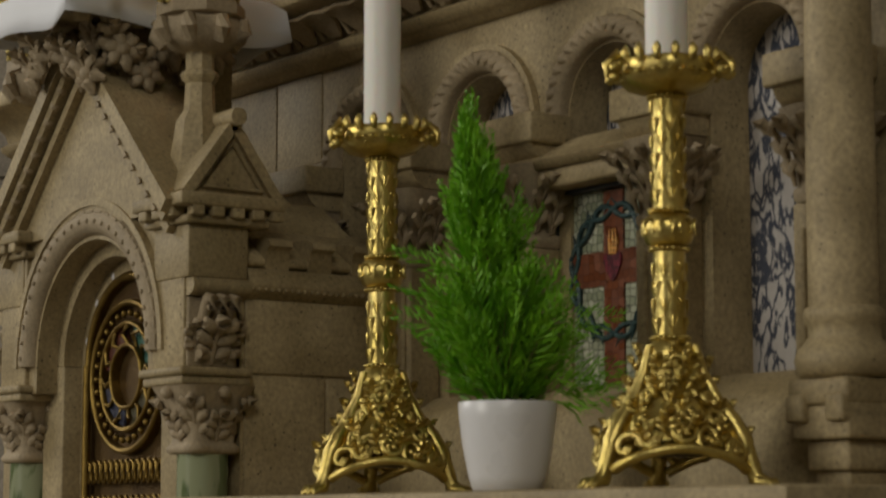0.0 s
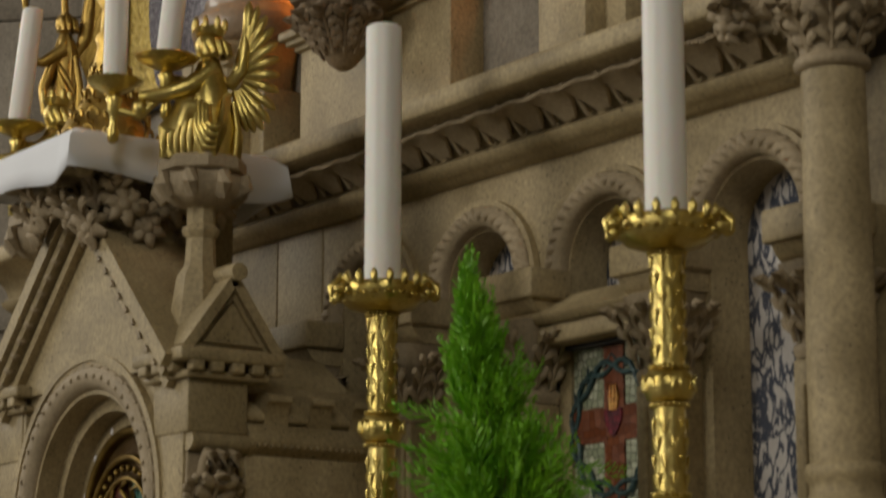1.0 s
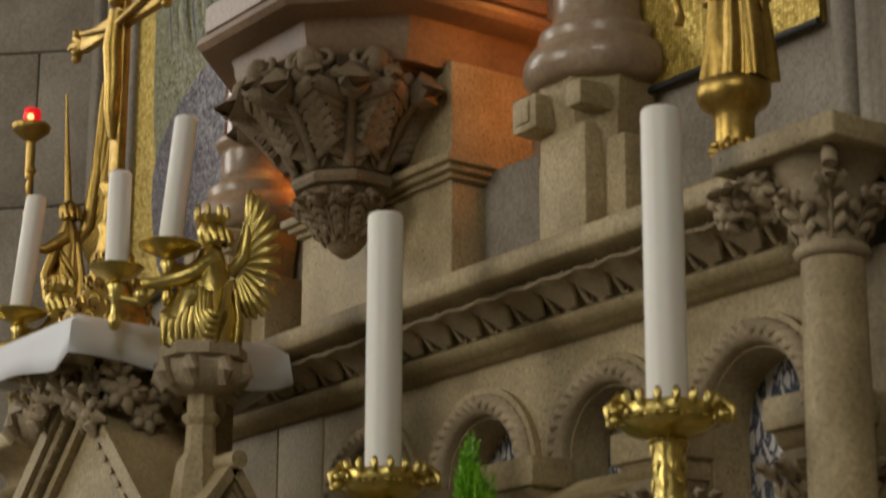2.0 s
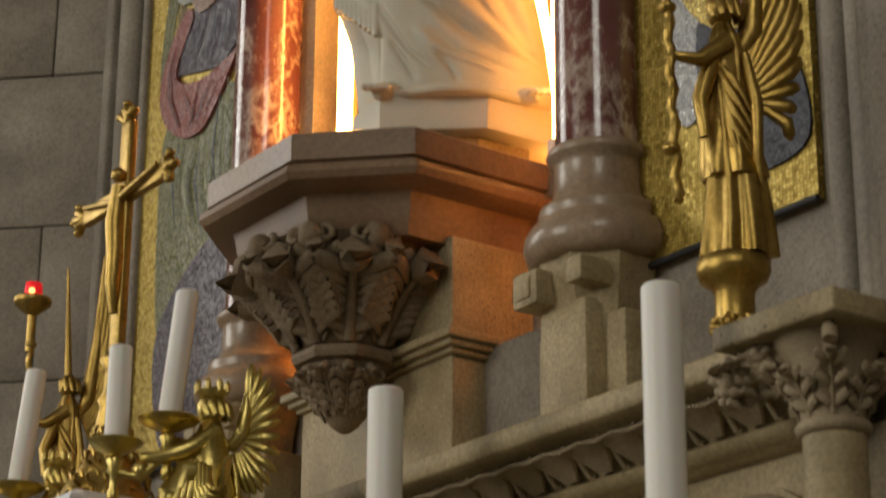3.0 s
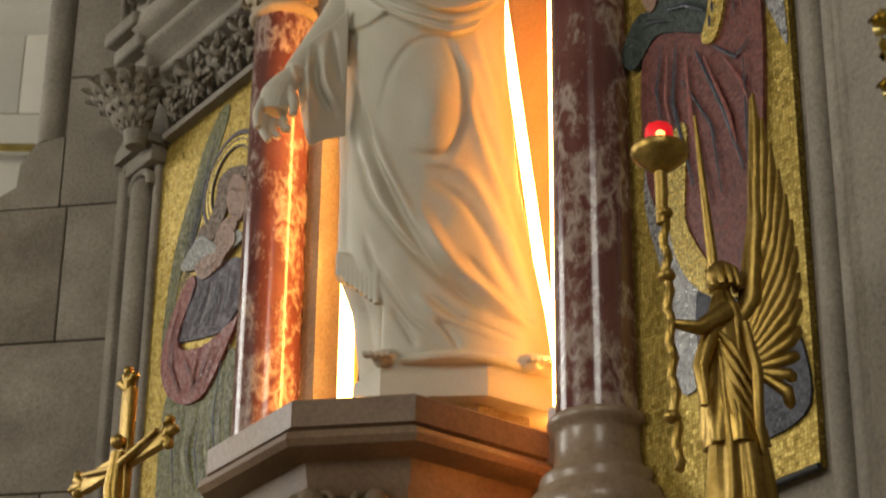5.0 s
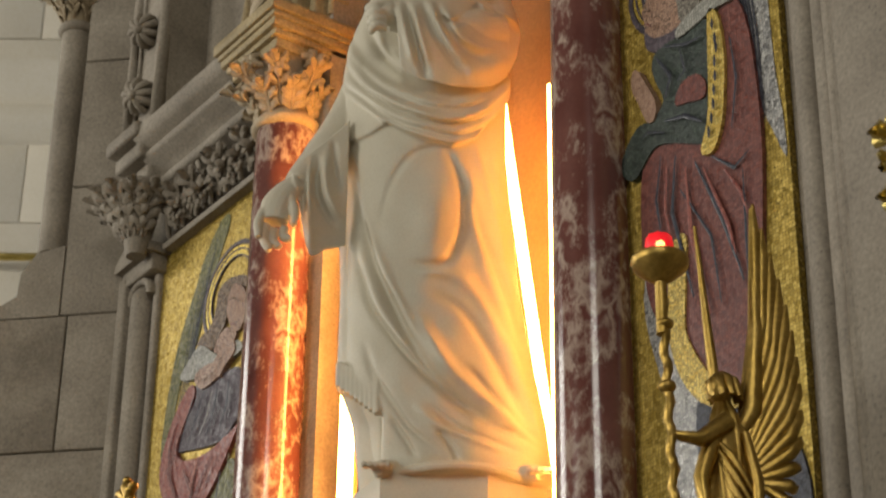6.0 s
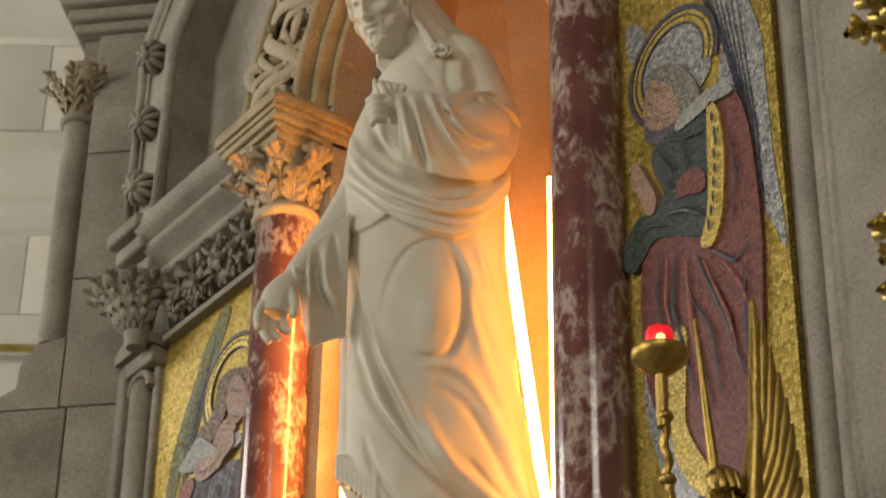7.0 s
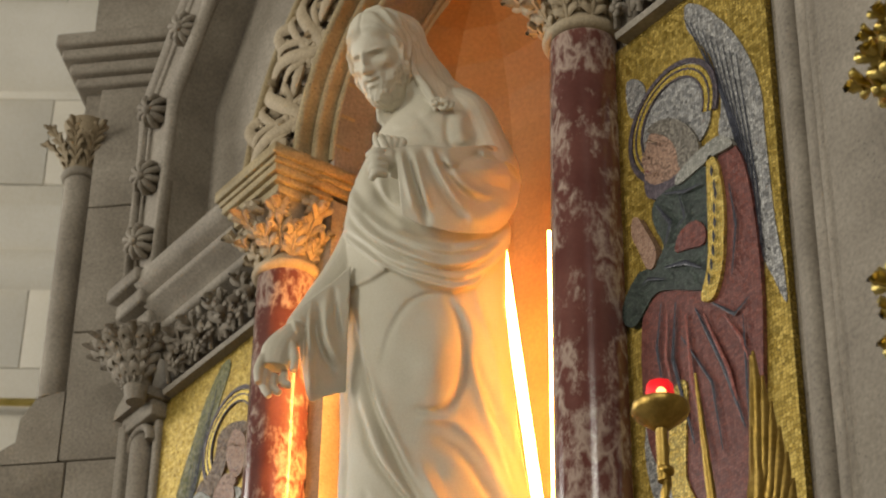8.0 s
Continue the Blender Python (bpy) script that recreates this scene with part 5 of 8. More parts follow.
    # ball-flower moulding of the gable, standing on the ends of the cornice
    GY = 2.66
    for s in (-1, 1):
        def gx(off):
            return AXIS + s * off
        bm = B()
        for o0, o1, y in ((1.235, 1.445, GY),):
            low = [(gx(o0), 5.19), (gx(o1), 5.19), (gx(o1), 5.90), (gx(o1 - 1.25), 7.75), (gx(o0 - 1.25), 7.75), (gx(o0), 5.84)]
            slab(bm, low, y, UP + 0.01)
        part("gable_bed", bm, GREY, wall, "flat stone bed of the gable moulding")
        for off, dz in ((1.25, 0.0), (1.43, 0.06)):
            bm = B()
            tube(bm, [(gx(off), GY - 0.005, 5.19), (gx(off), GY - 0.005, 5.84 + dz), (gx(off - 1.25), GY - 0.005, 7.69 + dz)], 0.024, 10)
            part("gable_roll", bm, GREY, wall, "rounded gable moulding")
            bm = B()
            q = 0.034 if off < 1.3 else -0.034
            tube(bm, [(gx(off + q), GY - 0.002, 5.19), (gx(off + q), GY - 0.002, 5.84 + dz), (gx(off + q - 1.25), GY - 0.002, 7.69 + dz)], 0.011, 8)
            part("gable_fillet", bm, GREY, wall)
        f = [(1.34, 5.315), (1.34, 5.56), (1.34, 5.82)] + [(1.34 - 0.16 * i, 5.82 + 0.235 * i) for i in range(1, 8)]
        for off, z in f:
            bm = B()
            ball(bm, (gx(off), GY - 0.022, z), (0.040, 0.042, 0.046), 2)
            ball(bm, (gx(off) + 0.02, GY - 0.062, z - 0.02), 0.016, 2)
            for q in range(9):
                w = TAU * q / 9 + off + z
                o = Vector((0.5, -1, -0.5)).normalized()
                e1 = o.cross(Vector((0, 0, 1))).normalized()
                e2 = o.cross(e1)
                d = e1 * math.cos(w) + e2 * math.sin(w)
                c = Vector((gx(off), GY - 0.022, z))
                tube(bm, [c + o * 0.046 + d * 0.012, c + o * 0.042 + d * 0.03, c + o * 0.018 + d * 0.047, c - o * 0.015 + d * 0.046], [0.007, 0.011, 0.013, 0.010], 7)
            part("ball_flower", bm, GREY, wall, "carved ball flower")
    # entablature over the mosaics: leaf frieze and cornice
    for s in (-1, 1):
        def sx(a, b):
            return sorted((AXIS + s * a, AXIS + s * b))
        a, b = sx(0.80, 1.32)
        bm = B()
        sweep_x(bm, [(UP, 4.80), (UP - 0.05, 4.80), (UP - 0.055, 4.815), (UP - 0.02, 4.83), (UP - 0.003, 4.85), (UP - 0.003, 4.975), (UP - 0.08, 5.0), (UP, 5.0)], a, b)
        part("frieze_bed", bm, GREY, wall)
        bm = B()
        sweep_x(bm, [(UP, 5.0), (UP - 0.085, 5.0), (UP - 0.095, 5.02), (UP - 0.085, 5.035), (UP - 0.11, 5.06), (UP - 0.14, 5.075), (UP - 0.15, 5.09), (UP - 0.14, 5.105), (UP - 0.165, 5.12), (UP - 0.185, 5.14), (UP - 0.185, 5.17), (UP, 5.19)], a, b)
        part("upper_cornice", bm, GREY, wall, "moulded stone cornice")
        for k in range(6):
            x = AXIS + s * (0.845 + 0.083 * k)
            bm = B()
            rnd = random.Random(k)
            acanthus(bm, (x, UP - 0.04, 4.845), (rnd.uniform(-.4, .4), -0.2, 1), (0, -1, 0), 0.085, 0.12, 0.45)
            acanthus(bm, (x + 0.03, UP - 0.05, 4.92), (rnd.uniform(-1, 1), -0.2, -0.6), (0, -1, 0.2), 0.06, 0.07, 0.5)
            tube(bm, [(x - 0.05, UP - 0.04, 4.84), (x - 0.02, UP - 0.07, 4.90), (x + 0.02, UP - 0.06, 4.95), (x + 0.05, UP - 0.045, 4.90)], 0.009, 6)
            for q in range(7):
                px_, pz_ = x + rnd.uniform(-0.045, 0.045), 4.855 + 0.02 * q
                w = rnd.uniform(0, TAU)
                for lobe in range(3):
                    u_, w_ = math.cos(w + lobe * 1.25), math.sin(w + lobe * 1.25)
                    ball(bm, (px_ + 0.012 * u_, UP - 0.065 - 0.012 * rnd.random(), pz_ + 0.012 * w_), (0.011, 0.007, 0.011), 1)
            part("frieze_leaf", bm, GREY, wall)
        # end block of the cornice with its corbel
        a, b = sx(1.30, 1.455)
        bm = B()
        for y, z0, z1, e in ((UP - 0.20, 5.14, 5.19, 0.02), (UP - 0.17, 5.08, 5.135, 0.005), (UP - 0.13, 5.02, 5.08, -0.01)):
            box(bm, a - e, b + e, y, UP + 0.02, z0, z1, 0.012)
        part("cornice_end", bm, GREY, wall)
        bm = B()
        xm = (a + b) / 2
        lathe(bm, [(0.03, 4.78), (0.04, 4.82), (0.055, 4.92), (0.075, 5.02)], xm, UP - 0.11, 20)
        for k in range(7):
            q = math.pi + math.pi * (k + 0.5) / 7
            o = (math.cos(q), math.sin(q), 0)
            acanthus(bm, (xm + 0.04 * o[0], UP - 0.11 + 0.04 * o[1], 4.83), (0.3 * o[0], 0.3 * o[1], 1), o, 0.075, 0.16, 0.45, 4, 0.15)
        part("corbel_capital", bm, GREY, wall, "weathered leaf corbel")
    return wall


upper_wall()


def red_columns():
    for s in (-1, 1):
        cx, cy = (AXIS - 0.632, 2.745) if s < 0 else (AXIS + 0.682, 2.748)
        t = thing("red_marble_column", (cx, cy, 2.8), "polished dark red marble column with pale veins flanking the niche", "column", "red niche columns")
        bm = B()
        lathe(bm, [(0.0888, 3.19), (0.0870, 4.0), (0.0828, 4.86)], cx, cy, 48)
        part("shaft", bm, RED_MARBLE, t)
        bm = B()
        lathe(bm, [(0.0840, 3.225), (0.1020, 3.222), (0.1080, 3.212), (0.1044, 3.2), (0.0936, 3.194), (0.0912, 3.18), (0.0924, 3.13), (0.0996, 3.108), (0.1116, 3.10), (0.1224, 3.092), (0.1260, 3.08),
                   (0.1212, 3.07), (0.1248, 3.062), (0.1416, 3.05), (0.1536, 3.03), (0.1560, 3.01), (0.1488, 2.985), (0.1296, 2.972)][::-1], cx, cy, 48)
        part("base", bm, BASE_MARBLE, t, "polished brown ringed base")
        bm = B()
        lathe(bm, [(0.10, 2.80), (0.112, 2.90), (0.128, 2.972)], cx, cy, 8, turn=TAU / 16)
        box(bm, cx - 0.10, cx - 0.02, cy - 0.15, cy + 0.05, 2.88, 2.955, 0.010)
        box(bm, cx - 0.082, cx - 0.038, cy - 0.155, cy + 0.05, 2.895, 2.94, 0.004)
        box(bm, cx + 0.05, cx + 0.10, cy - 0.135, cy + 0.05, 2.90, 2.955, 0.010)
        box(bm, cx - 0.135, cx + 0.135, cy - 0.055, cy + 0.06, 2.54, 2.85, 0.008)
        box(bm, cx - 0.075, cx + 0.075, cy - 0.105, cy + 0.06, 2.54, 2.885, 0.020)
        part("pedestal", bm, STONE, t, "chamfered stone corbel block", 30)
        bm = B()
        lathe(bm, [(0.082, 4.845), (0.095, 4.85), (0.1, 4.862), (0.095, 4.874), (0.08, 4.88), (0.076, 4.92), (0.084, 4.98), (0.10, 5.03), (0.12, 5.05)], cx, cy, 36)
        for k in range(8):
            a = TAU * k / 8 + TAU / 16
            o = (math.cos(a), math.sin(a), 0)
            acanthus(bm, (cx + 0.076 * o[0], cy + 0.076 * o[1], 4.882), (0.15 * o[0], 0.15 * o[1], 1), o, 0.066, 0.09, 0.6)
            a += TAU / 16
            o = (math.cos(a), math.sin(a), 0)
            acanthus(bm, (cx + 0.078 * o[0], cy + 0.078 * o[1], 4.90), (0.2 * o[0], 0.2 * o[1], 1), o, 0.07, 0.135, 0.6)
        for k in range(4):
            a = TAU * (k + 0.5) / 4
            flower(bm, (cx + 0.125 * math.cos(a), cy + 0.125 * math.sin(a), 5.0), 0.036, (math.cos(a), math.sin(a), 0))
        flower(bm, (cx, cy - 0.12, 5.03), 0.045, (0.2, -1, 0))
        flower(bm, (cx + 0.12, cy, 5.03), 0.04, (1, 0, 0))
        part("capital", bm, PALE_CARVED, t, "richly carved leaf capital")
        bm = B()
        for e, z0, z1 in ((0.118, 5.045, 5.075), (0.132, 5.075, 5.095), (0.145, 5.095, 5.12), (0.152, 5.12, 5.138), (0.162, 5.138, 5.175)):
            box(bm, cx - e, cx + e, cy - e, cy + 0.2, z0, z1, 0.004)
        part("abacus", bm, STONE, t, "stepped moulded abacus")


red_columns()


BX = -4.03


def bracket():
    t = thing("statue_bracket", (BX, 2.6, 2.7), "polygonal limestone bracket with carved leaf capital under the statue", "bracket")

    def octa(bm, rows):
        # rows: half front width, front y, height; canted corners run back at 45 degrees
        rings = []
        for w, yf, z in rows:
            k = w * 1.08
            xs = [(-w - k, 2.935), (-w - k, yf + k), (-w, yf), (w, yf), (w + k, yf + k), (w + k, 2.935)]
            rings.append([bm.verts.new((BX + x, y, z)) for x, y in xs])
        for p, q in zip(rings, rings[1:]):
            for i in range(6):
                bm.faces.new((p[i], p[(i + 1) % 6], q[(i + 1) % 6], q[i]))
        bm.faces.new(rings[0])
        bm.faces.new(rings[-1])
    bm = B()
    octa(bm, [(0.138, 2.45, 3.155), (0.142, 2.44, 3.175), (0.148, 2.43, 3.20), (0.150, 2.425, 3.232), (0.153, 2.42, 3.245), (0.172, 2.385, 3.25), (0.182, 2.358, 3.258), (0.187, 2.348, 3.272),
              (0.184, 2.352, 3.288), (0.173, 2.374, 3.292), (0.172, 2.376, 3.302), (0.178, 2.365, 3.306), (0.178, 2.365, 3.366), (0.174, 2.372, 3.372)])
    part("shelf", bm, SHELF_STONE, t, "polished moulded shelf", 30)
    bm = B()
    box(bm, BX - 0.31, BX + 0.31, 2.70, 2.93, 2.95, 3.17, 0.004)
    part("back_block", bm, STONE, t)
    bm = B()
    box(bm, BX - 0.30, BX + 0.295, 2.712, 2.82, 2.54, 2.91, 0.004)
    part("lower_block", bm, STONE, t)
    bm = B()
    for y, e, z0, z1 in ((2.70, 0.0, 2.905, 2.918), (2.685, 0.015, 2.918, 2.932), (2.672, 0.028, 2.932, 2.951)):
        box(bm, BX - 0.31 - e, BX + 0.31 + e, y, 2.82, z0, z1, 0.003)
    part("ledge_moulding", bm, STONE, t, "stepped moulded stone ledge")
    bm = B()
    cx, cy = BX + 0.03, 2.615
    lathe(bm, [(0.100, 2.945), (0.110, 2.965), (0.120, 3.01), (0.145, 3.075), (0.195, 3.135), (0.225, 3.165)], cx, cy, 40)
    bell = part("bell", bm, BRACKET_STONE, t, "flaring bell of the capital")
    for k in range(6):
        a = math.pi + math.pi * (k - 0.25) / 4.5
        o = (math.cos(a), math.sin(a), 0)
        bm = B()
        acanthus(bm, (cx + 0.108 * o[0], cy + 0.108 * o[1], 2.95), (0.36 * o[0], 0.36 * o[1], 1), o, 0.185, 0.185, 0.5, 7, 0.075)
        part("bracket_leaf", bm, BRACKET_STONE, bell, "large curling leaf")
        a += math.pi / 9
        o = (math.cos(a), math.sin(a), 0)
        bm = B()
        acanthus(bm, (cx + 0.12 * o[0], cy + 0.12 * o[1], 3.01), (0.5 * o[0], 0.5 * o[1], 1), o, 0.11, 0.145, 0.5, 5, 0.10)
        part("bracket_leaf", bm, BRACKET_STONE, bell, "large curling leaf")
    for k in range(5):
        a = math.pi + math.pi * (k + 0.5) / 5
        o = Vector((math.cos(a), math.sin(a), 0))
        bm = B()
        c = Vector((cx, cy, 3.15)) + o * 0.215
        for sg in (-1, 1):
            sd = Vector((-o.y, o.x, 0)) * sg
            pts = [c + sd * 0.032 + (sd * math.cos(q) + Vector((0, 0, 1)) * math.sin(q)) * (0.026 - 0.0022 * j) + o * 0.003 * j for j, q in [(j, 2.4 - j * 0.62) for j in range(11)]]
            tube(bm, pts, 0.009, 6)
        ball(bm, c + o * 0.015, (0.03, 0.03, 0.035), 2)
        part("scroll_knob", bm, BRACKET_STONE, bell, "scroll with a knob")
    bm = B()
    lathe(bm, [(0.100, 2.912), (0.118, 2.917), (0.124, 2.929), (0.118, 2.942), (0.102, 2.948)], cx, cy, 8, turn=TAU / 16)
    part("neck_ring", bm, BRACKET_STONE, t, "", 30)
    bm = B()
    lathe(bm, [(0.012, 2.772), (0.03, 2.785), (0.05, 2.81), (0.07, 2.85), (0.085, 2.89), (0.096, 2.913)], cx, cy, 24)
    for k in range(7):
        a = math.pi + math.pi * k / 6
        o = (math.cos(a), math.sin(a), 0)
        acanthus(bm, (cx + 0.045 * o[0], cy + 0.045 * o[1], 2.80), (0.45 * o[0], 0.45 * o[1], 1), o, 0.06, 0.105, 0.3, 4)
        ball(bm, (cx + 0.10 * o[0], cy + 0.10 * o[1], 2.895), 0.016, 1)
    part("drop_corbel", bm, BRACKET_STONE, t, "small leaf-carved drop corbel")


bracket()


def mosaic_field(name, x0, x1, z0, z1, label):
    t = thing(name, ((x0 + x1) / 2, UP, z0), label, "mosaic", "altarpiece mosaics")
    bm = B()
    box(bm, x0, x1, UP - 0.018, UP, z0, z1, 0)
    part("gold_ground", bm, GOLD_T, t, "gold glass tesserae ground")
    bm = B()
    tube(bm, [(x0, UP - 0.02, z0), (x1, UP - 0.02, z0)], 0.008, 6)
    part("dark_border", bm, BLACK, t, "thin dark border")
    return t


def layer(t, name, ctrl, material, order, label):
    bm = B()
    flat_shape(bm, ctrl, UP - 0.018 - 0.0022 * order, UP - 0.017)
    part(name, bm, material, t, label, 0)


def halo(t, cx, cz, r, order):
    bm = B()
    arch_ring(bm, cx, cz, r * 0.78, r, UP - 0.018 - 0.0022 * order, UP - 0.017, -20, 250, 40)
    part("halo_ring", bm, tesserae("yellow_gold_tesserae", (0.62, 0.42, 0.06), (0.85, 0.66, 0.16), 0.006, 0.3, 0.6), t, "bright gold halo ring")
    bm = B()
    for q in (r * 0.76, r * 0.9, r * 1.02):
        arch_ring(bm, cx, cz, q, q + 0.005, UP - 0.0195 - 0.0022 * order, UP - 0.017, -20, 250, 40)
    arch_ring(bm, cx, cz, r * 1.03, r * 1.12, UP - 0.0185 - 0.0022 * order, UP - 0.017, -20, 250, 40)
    part("halo_line", bm, VIOLET_T, t, "dark violet halo outlines")


def fold(t, pts, order, w=0.006, material=None):
    bm = B()
    tube(bm, [(x, UP - 0.018 - 0.0022 * order, z) for x, z in pts], [w * 0.4, w, w * 0.4] if len(pts) == 3 else w, 6, 0.25, (0, 1, 0))
    part("fold_line", bm, material or NAVY_T, t, "dark drapery fold")


def mosaics():
    t = mosaic_field("angel_mosaic", -3.26, -2.70, 2.955, 4.80, "gold glass mosaic, winged robed figure in red and green")
    layer(t, "halo_disc", [(-2.89 + 0.0, 4.5), (-2.93, 4.6), (-3.0, 4.62), (-3.09, 4.6), (-3.14, 4.52), (-3.12, 4.4), (-3.0, 4.36), (-2.9, 4.4)], SILVER_T, 2, "pale halo field")
    halo(t, -3.01, 4.485, 0.135, 3)
    layer(t, "grey_lining", [(-3.15, 3.72), (-3.06, 3.95), (-2.98, 3.75), (-2.97, 3.3), (-3.06, 3.22), (-3.09, 3.45)], SILVER_T, 2, "grey mosaic robe lining")
    layer(t, "red_robe", [(-3.13, 4.03), (-3.03, 4.06), (-2.92, 4.02), (-2.86, 4.32), (-2.79, 4.24), (-2.765, 3.95), (-2.785, 3.65), (-2.80, 3.42), (-2.88, 3.37), (-2.98, 3.42), (-3.04, 3.55), (-3.13, 3.72)], RED_T, 5, "dark red mosaic cloak")
    layer(t, "navy_hem", [(-2.99, 3.43), (-2.85, 3.36), (-2.74, 3.26), (-2.71, 3.08), (-2.85, 3.05), (-2.96, 3.1), (-3.0, 3.25)], NAVY_T, 3, "dark blue mosaic hem")
    layer(t, "gold_hem", [(-3.05, 3.78), (-3.0, 3.80), (-3.01, 3.66), (-3.01, 3.57), (-2.94, 3.45), (-2.85, 3.39), (-2.84, 3.35), (-2.98, 3.41), (-3.06, 3.56)], STOLE_T, 7, "yellow gold mosaic hem")
    layer(t, "small_wing", [(-3.165, 4.683), (-3.137, 4.682), (-3.106, 4.647), (-3.101, 4.603), (-3.126, 4.578), (-3.151, 4.576), (-3.165, 4.617)], SILVER_T, 1, "grey mosaic wing")
    layer(t, "wing", [(-2.951, 4.777), (-2.913, 4.759), (-2.864, 4.703), (-2.806, 4.612), (-2.760, 4.511), (-2.732, 4.402), (-2.730, 4.296), (-2.726, 4.176), (-2.721, 4.060), (-2.708, 3.942), (-2.708, 3.855), (-2.740, 3.932), (-2.764, 3.999), (-2.781, 4.149), (-2.824, 4.291), (-2.869, 4.362), (-2.855, 4.446), (-2.871, 4.565), (-2.910, 4.642), (-2.950, 4.713)], SILVER_T, 1, "silver-grey mosaic wing")
    layer(t, "head", [(-3.060, 4.493), (-3.088, 4.484), (-3.101, 4.457), (-3.116, 4.434), (-3.107, 4.399), (-3.103, 4.366), (-3.058, 4.330), (-3.005, 4.328), (-2.974, 4.347), (-2.977, 4.407), (-3.016, 4.458)], SKIN_T, 4, "flesh-toned mosaic face")
    layer(t, "hair", [(-3.091, 4.499), (-3.063, 4.508), (-3.013, 4.491), (-2.963, 4.445), (-2.930, 4.386), (-2.929, 4.340), (-2.964, 4.323), (-2.992, 4.348), (-2.997, 4.391), (-3.017, 4.434), (-3.053, 4.470)], GREY_HAIR_T, 5, "grey mosaic hair")
    layer(t, "beard", [(-3.106, 4.372), (-3.077, 4.344), (-3.028, 4.329), (-2.994, 4.328), (-3.015, 4.297), (-3.060, 4.298), (-3.101, 4.326)], VIOLET_T, 5, "dark mosaic beard")
    layer(t, "collar", [(-2.998, 4.302), (-2.979, 4.325), (-2.896, 4.345), (-2.842, 4.340), (-2.813, 4.299), (-2.874, 4.302), (-2.940, 4.294), (-2.985, 4.290)], WHITE_T, 9, "pale mosaic collar")
    layer(t, "green_robe", [(-3.080, 4.282), (-3.045, 4.302), (-2.981, 4.296), (-2.914, 4.298), (-2.892, 4.255), (-2.913, 4.077), (-2.917, 3.991), (-3.025, 4.040), (-3.087, 4.057), (-3.150, 4.011), (-3.190, 4.039), (-3.187, 4.087), (-3.139, 4.136), (-3.086, 4.132), (-3.050, 4.164), (-3.076, 4.231)], GREEN_T, 7, "dark green mosaic robe")
    layer(t, "folded_arm", [(-3.144, 4.280), (-3.127, 4.280), (-3.106, 4.241), (-3.072, 4.169), (-3.077, 4.128), (-3.101, 4.131), (-3.126, 4.189), (-3.147, 4.239)], SKIN_T, 9, "flesh-toned mosaic shape")
    layer(t, "rose_cuff", [(-2.990, 4.167), (-2.942, 4.171), (-2.912, 4.137), (-2.919, 4.100), (-2.972, 4.114), (-3.008, 4.127)], RED_T, 9, "red mosaic cuff")
    layer(t, "gold_stole", [(-2.892, 4.306), (-2.864, 4.284), (-2.851, 4.188), (-2.856, 4.090), (-2.869, 4.012), (-2.898, 3.957), (-2.936, 3.970), (-2.913, 4.035), (-2.903, 4.115), (-2.899, 4.215)], STOLE_T, 9, "yellow gold mosaic stole")
    fold(t, [(-3.056, 4.271), (-3.014, 4.203), (-3.035, 4.156)], 11, 0.006, NAVY_T)
    fold(t, [(-3.039, 4.100), (-2.976, 4.081), (-2.923, 4.040)], 11, 0.006, NAVY_T)
    fold(t, [(-3.036, 4.291), (-2.963, 4.258), (-2.909, 4.250)], 11, 0.004, NAVY_T)
    fold(t, [(-3.114, 4.094), (-3.095, 4.099), (-3.041, 4.072)], 11, 0.004, NAVY_T)
    fold(t, [(-2.982, 4.261), (-2.968, 4.194), (-2.993, 4.178)], 11, 0.004, NAVY_T)
    fold(t, [(-3.111, 4.431), (-3.095, 4.432), (-3.080, 4.417)], 11, 0.003, HAIR_T)
    fold(t, [(-3.089, 4.457), (-3.070, 4.455), (-3.048, 4.436)], 11, 0.003, HAIR_T)
    fold(t, [(-3.098, 4.383), (-3.082, 4.378), (-3.068, 4.363)], 11, 0.003, RED_T)
    fold(t, [(-3.018, 4.003), (-3.036, 3.872), (-2.982, 3.647)], 8, 0.006, NAVY_T)
    fold(t, [(-2.958, 3.959), (-2.885, 3.787), (-2.833, 3.621)], 8, 0.006, NAVY_T)
    fold(t, [(-2.906, 3.947), (-2.842, 3.888), (-2.798, 3.907)], 8, 0.005, NAVY_T)
    fold(t, [(-3.006, 3.913), (-2.921, 3.764), (-2.901, 3.599)], 8, 0.004, NAVY_T)
    fold(t, [(-2.818, 3.876), (-2.820, 3.718), (-2.821, 3.565)], 8, 0.004, NAVY_T)
    fold(t, [(-3.063, 4.025), (-3.084, 3.922), (-3.068, 3.804)], 8, 0.004, NAVY_T)
    fold(t, [(-2.832, 4.207), (-2.820, 4.099), (-2.842, 3.984)], 8, 0.004, NAVY_T)
    fold(t, [(-2.990, 3.961), (-2.980, 3.791), (-2.935, 3.588)], 8, 0.007, ROSE_T)
    fold(t, [(-2.934, 3.933), (-2.870, 3.767), (-2.846, 3.652)], 8, 0.006, ROSE_T)
    fold(t, [(-2.875, 3.904), (-2.830, 3.828), (-2.811, 3.766)], 8, 0.005, ROSE_T)
    fold(t, [(-3.047, 3.989), (-3.057, 3.882), (-3.041, 3.806)], 8, 0.005, ROSE_T)
    for x, z in ((-2.874, 4.260), (-2.868, 4.220), (-2.866, 4.197), (-2.873, 4.164), (-2.874, 4.128), (-2.880, 4.096), (-2.884, 4.062), (-2.892, 4.031), (-2.902, 4.001)):
        fold(t, [(x, z + 0.014), (x, z), (x, z - 0.014)], 12, 0.005)
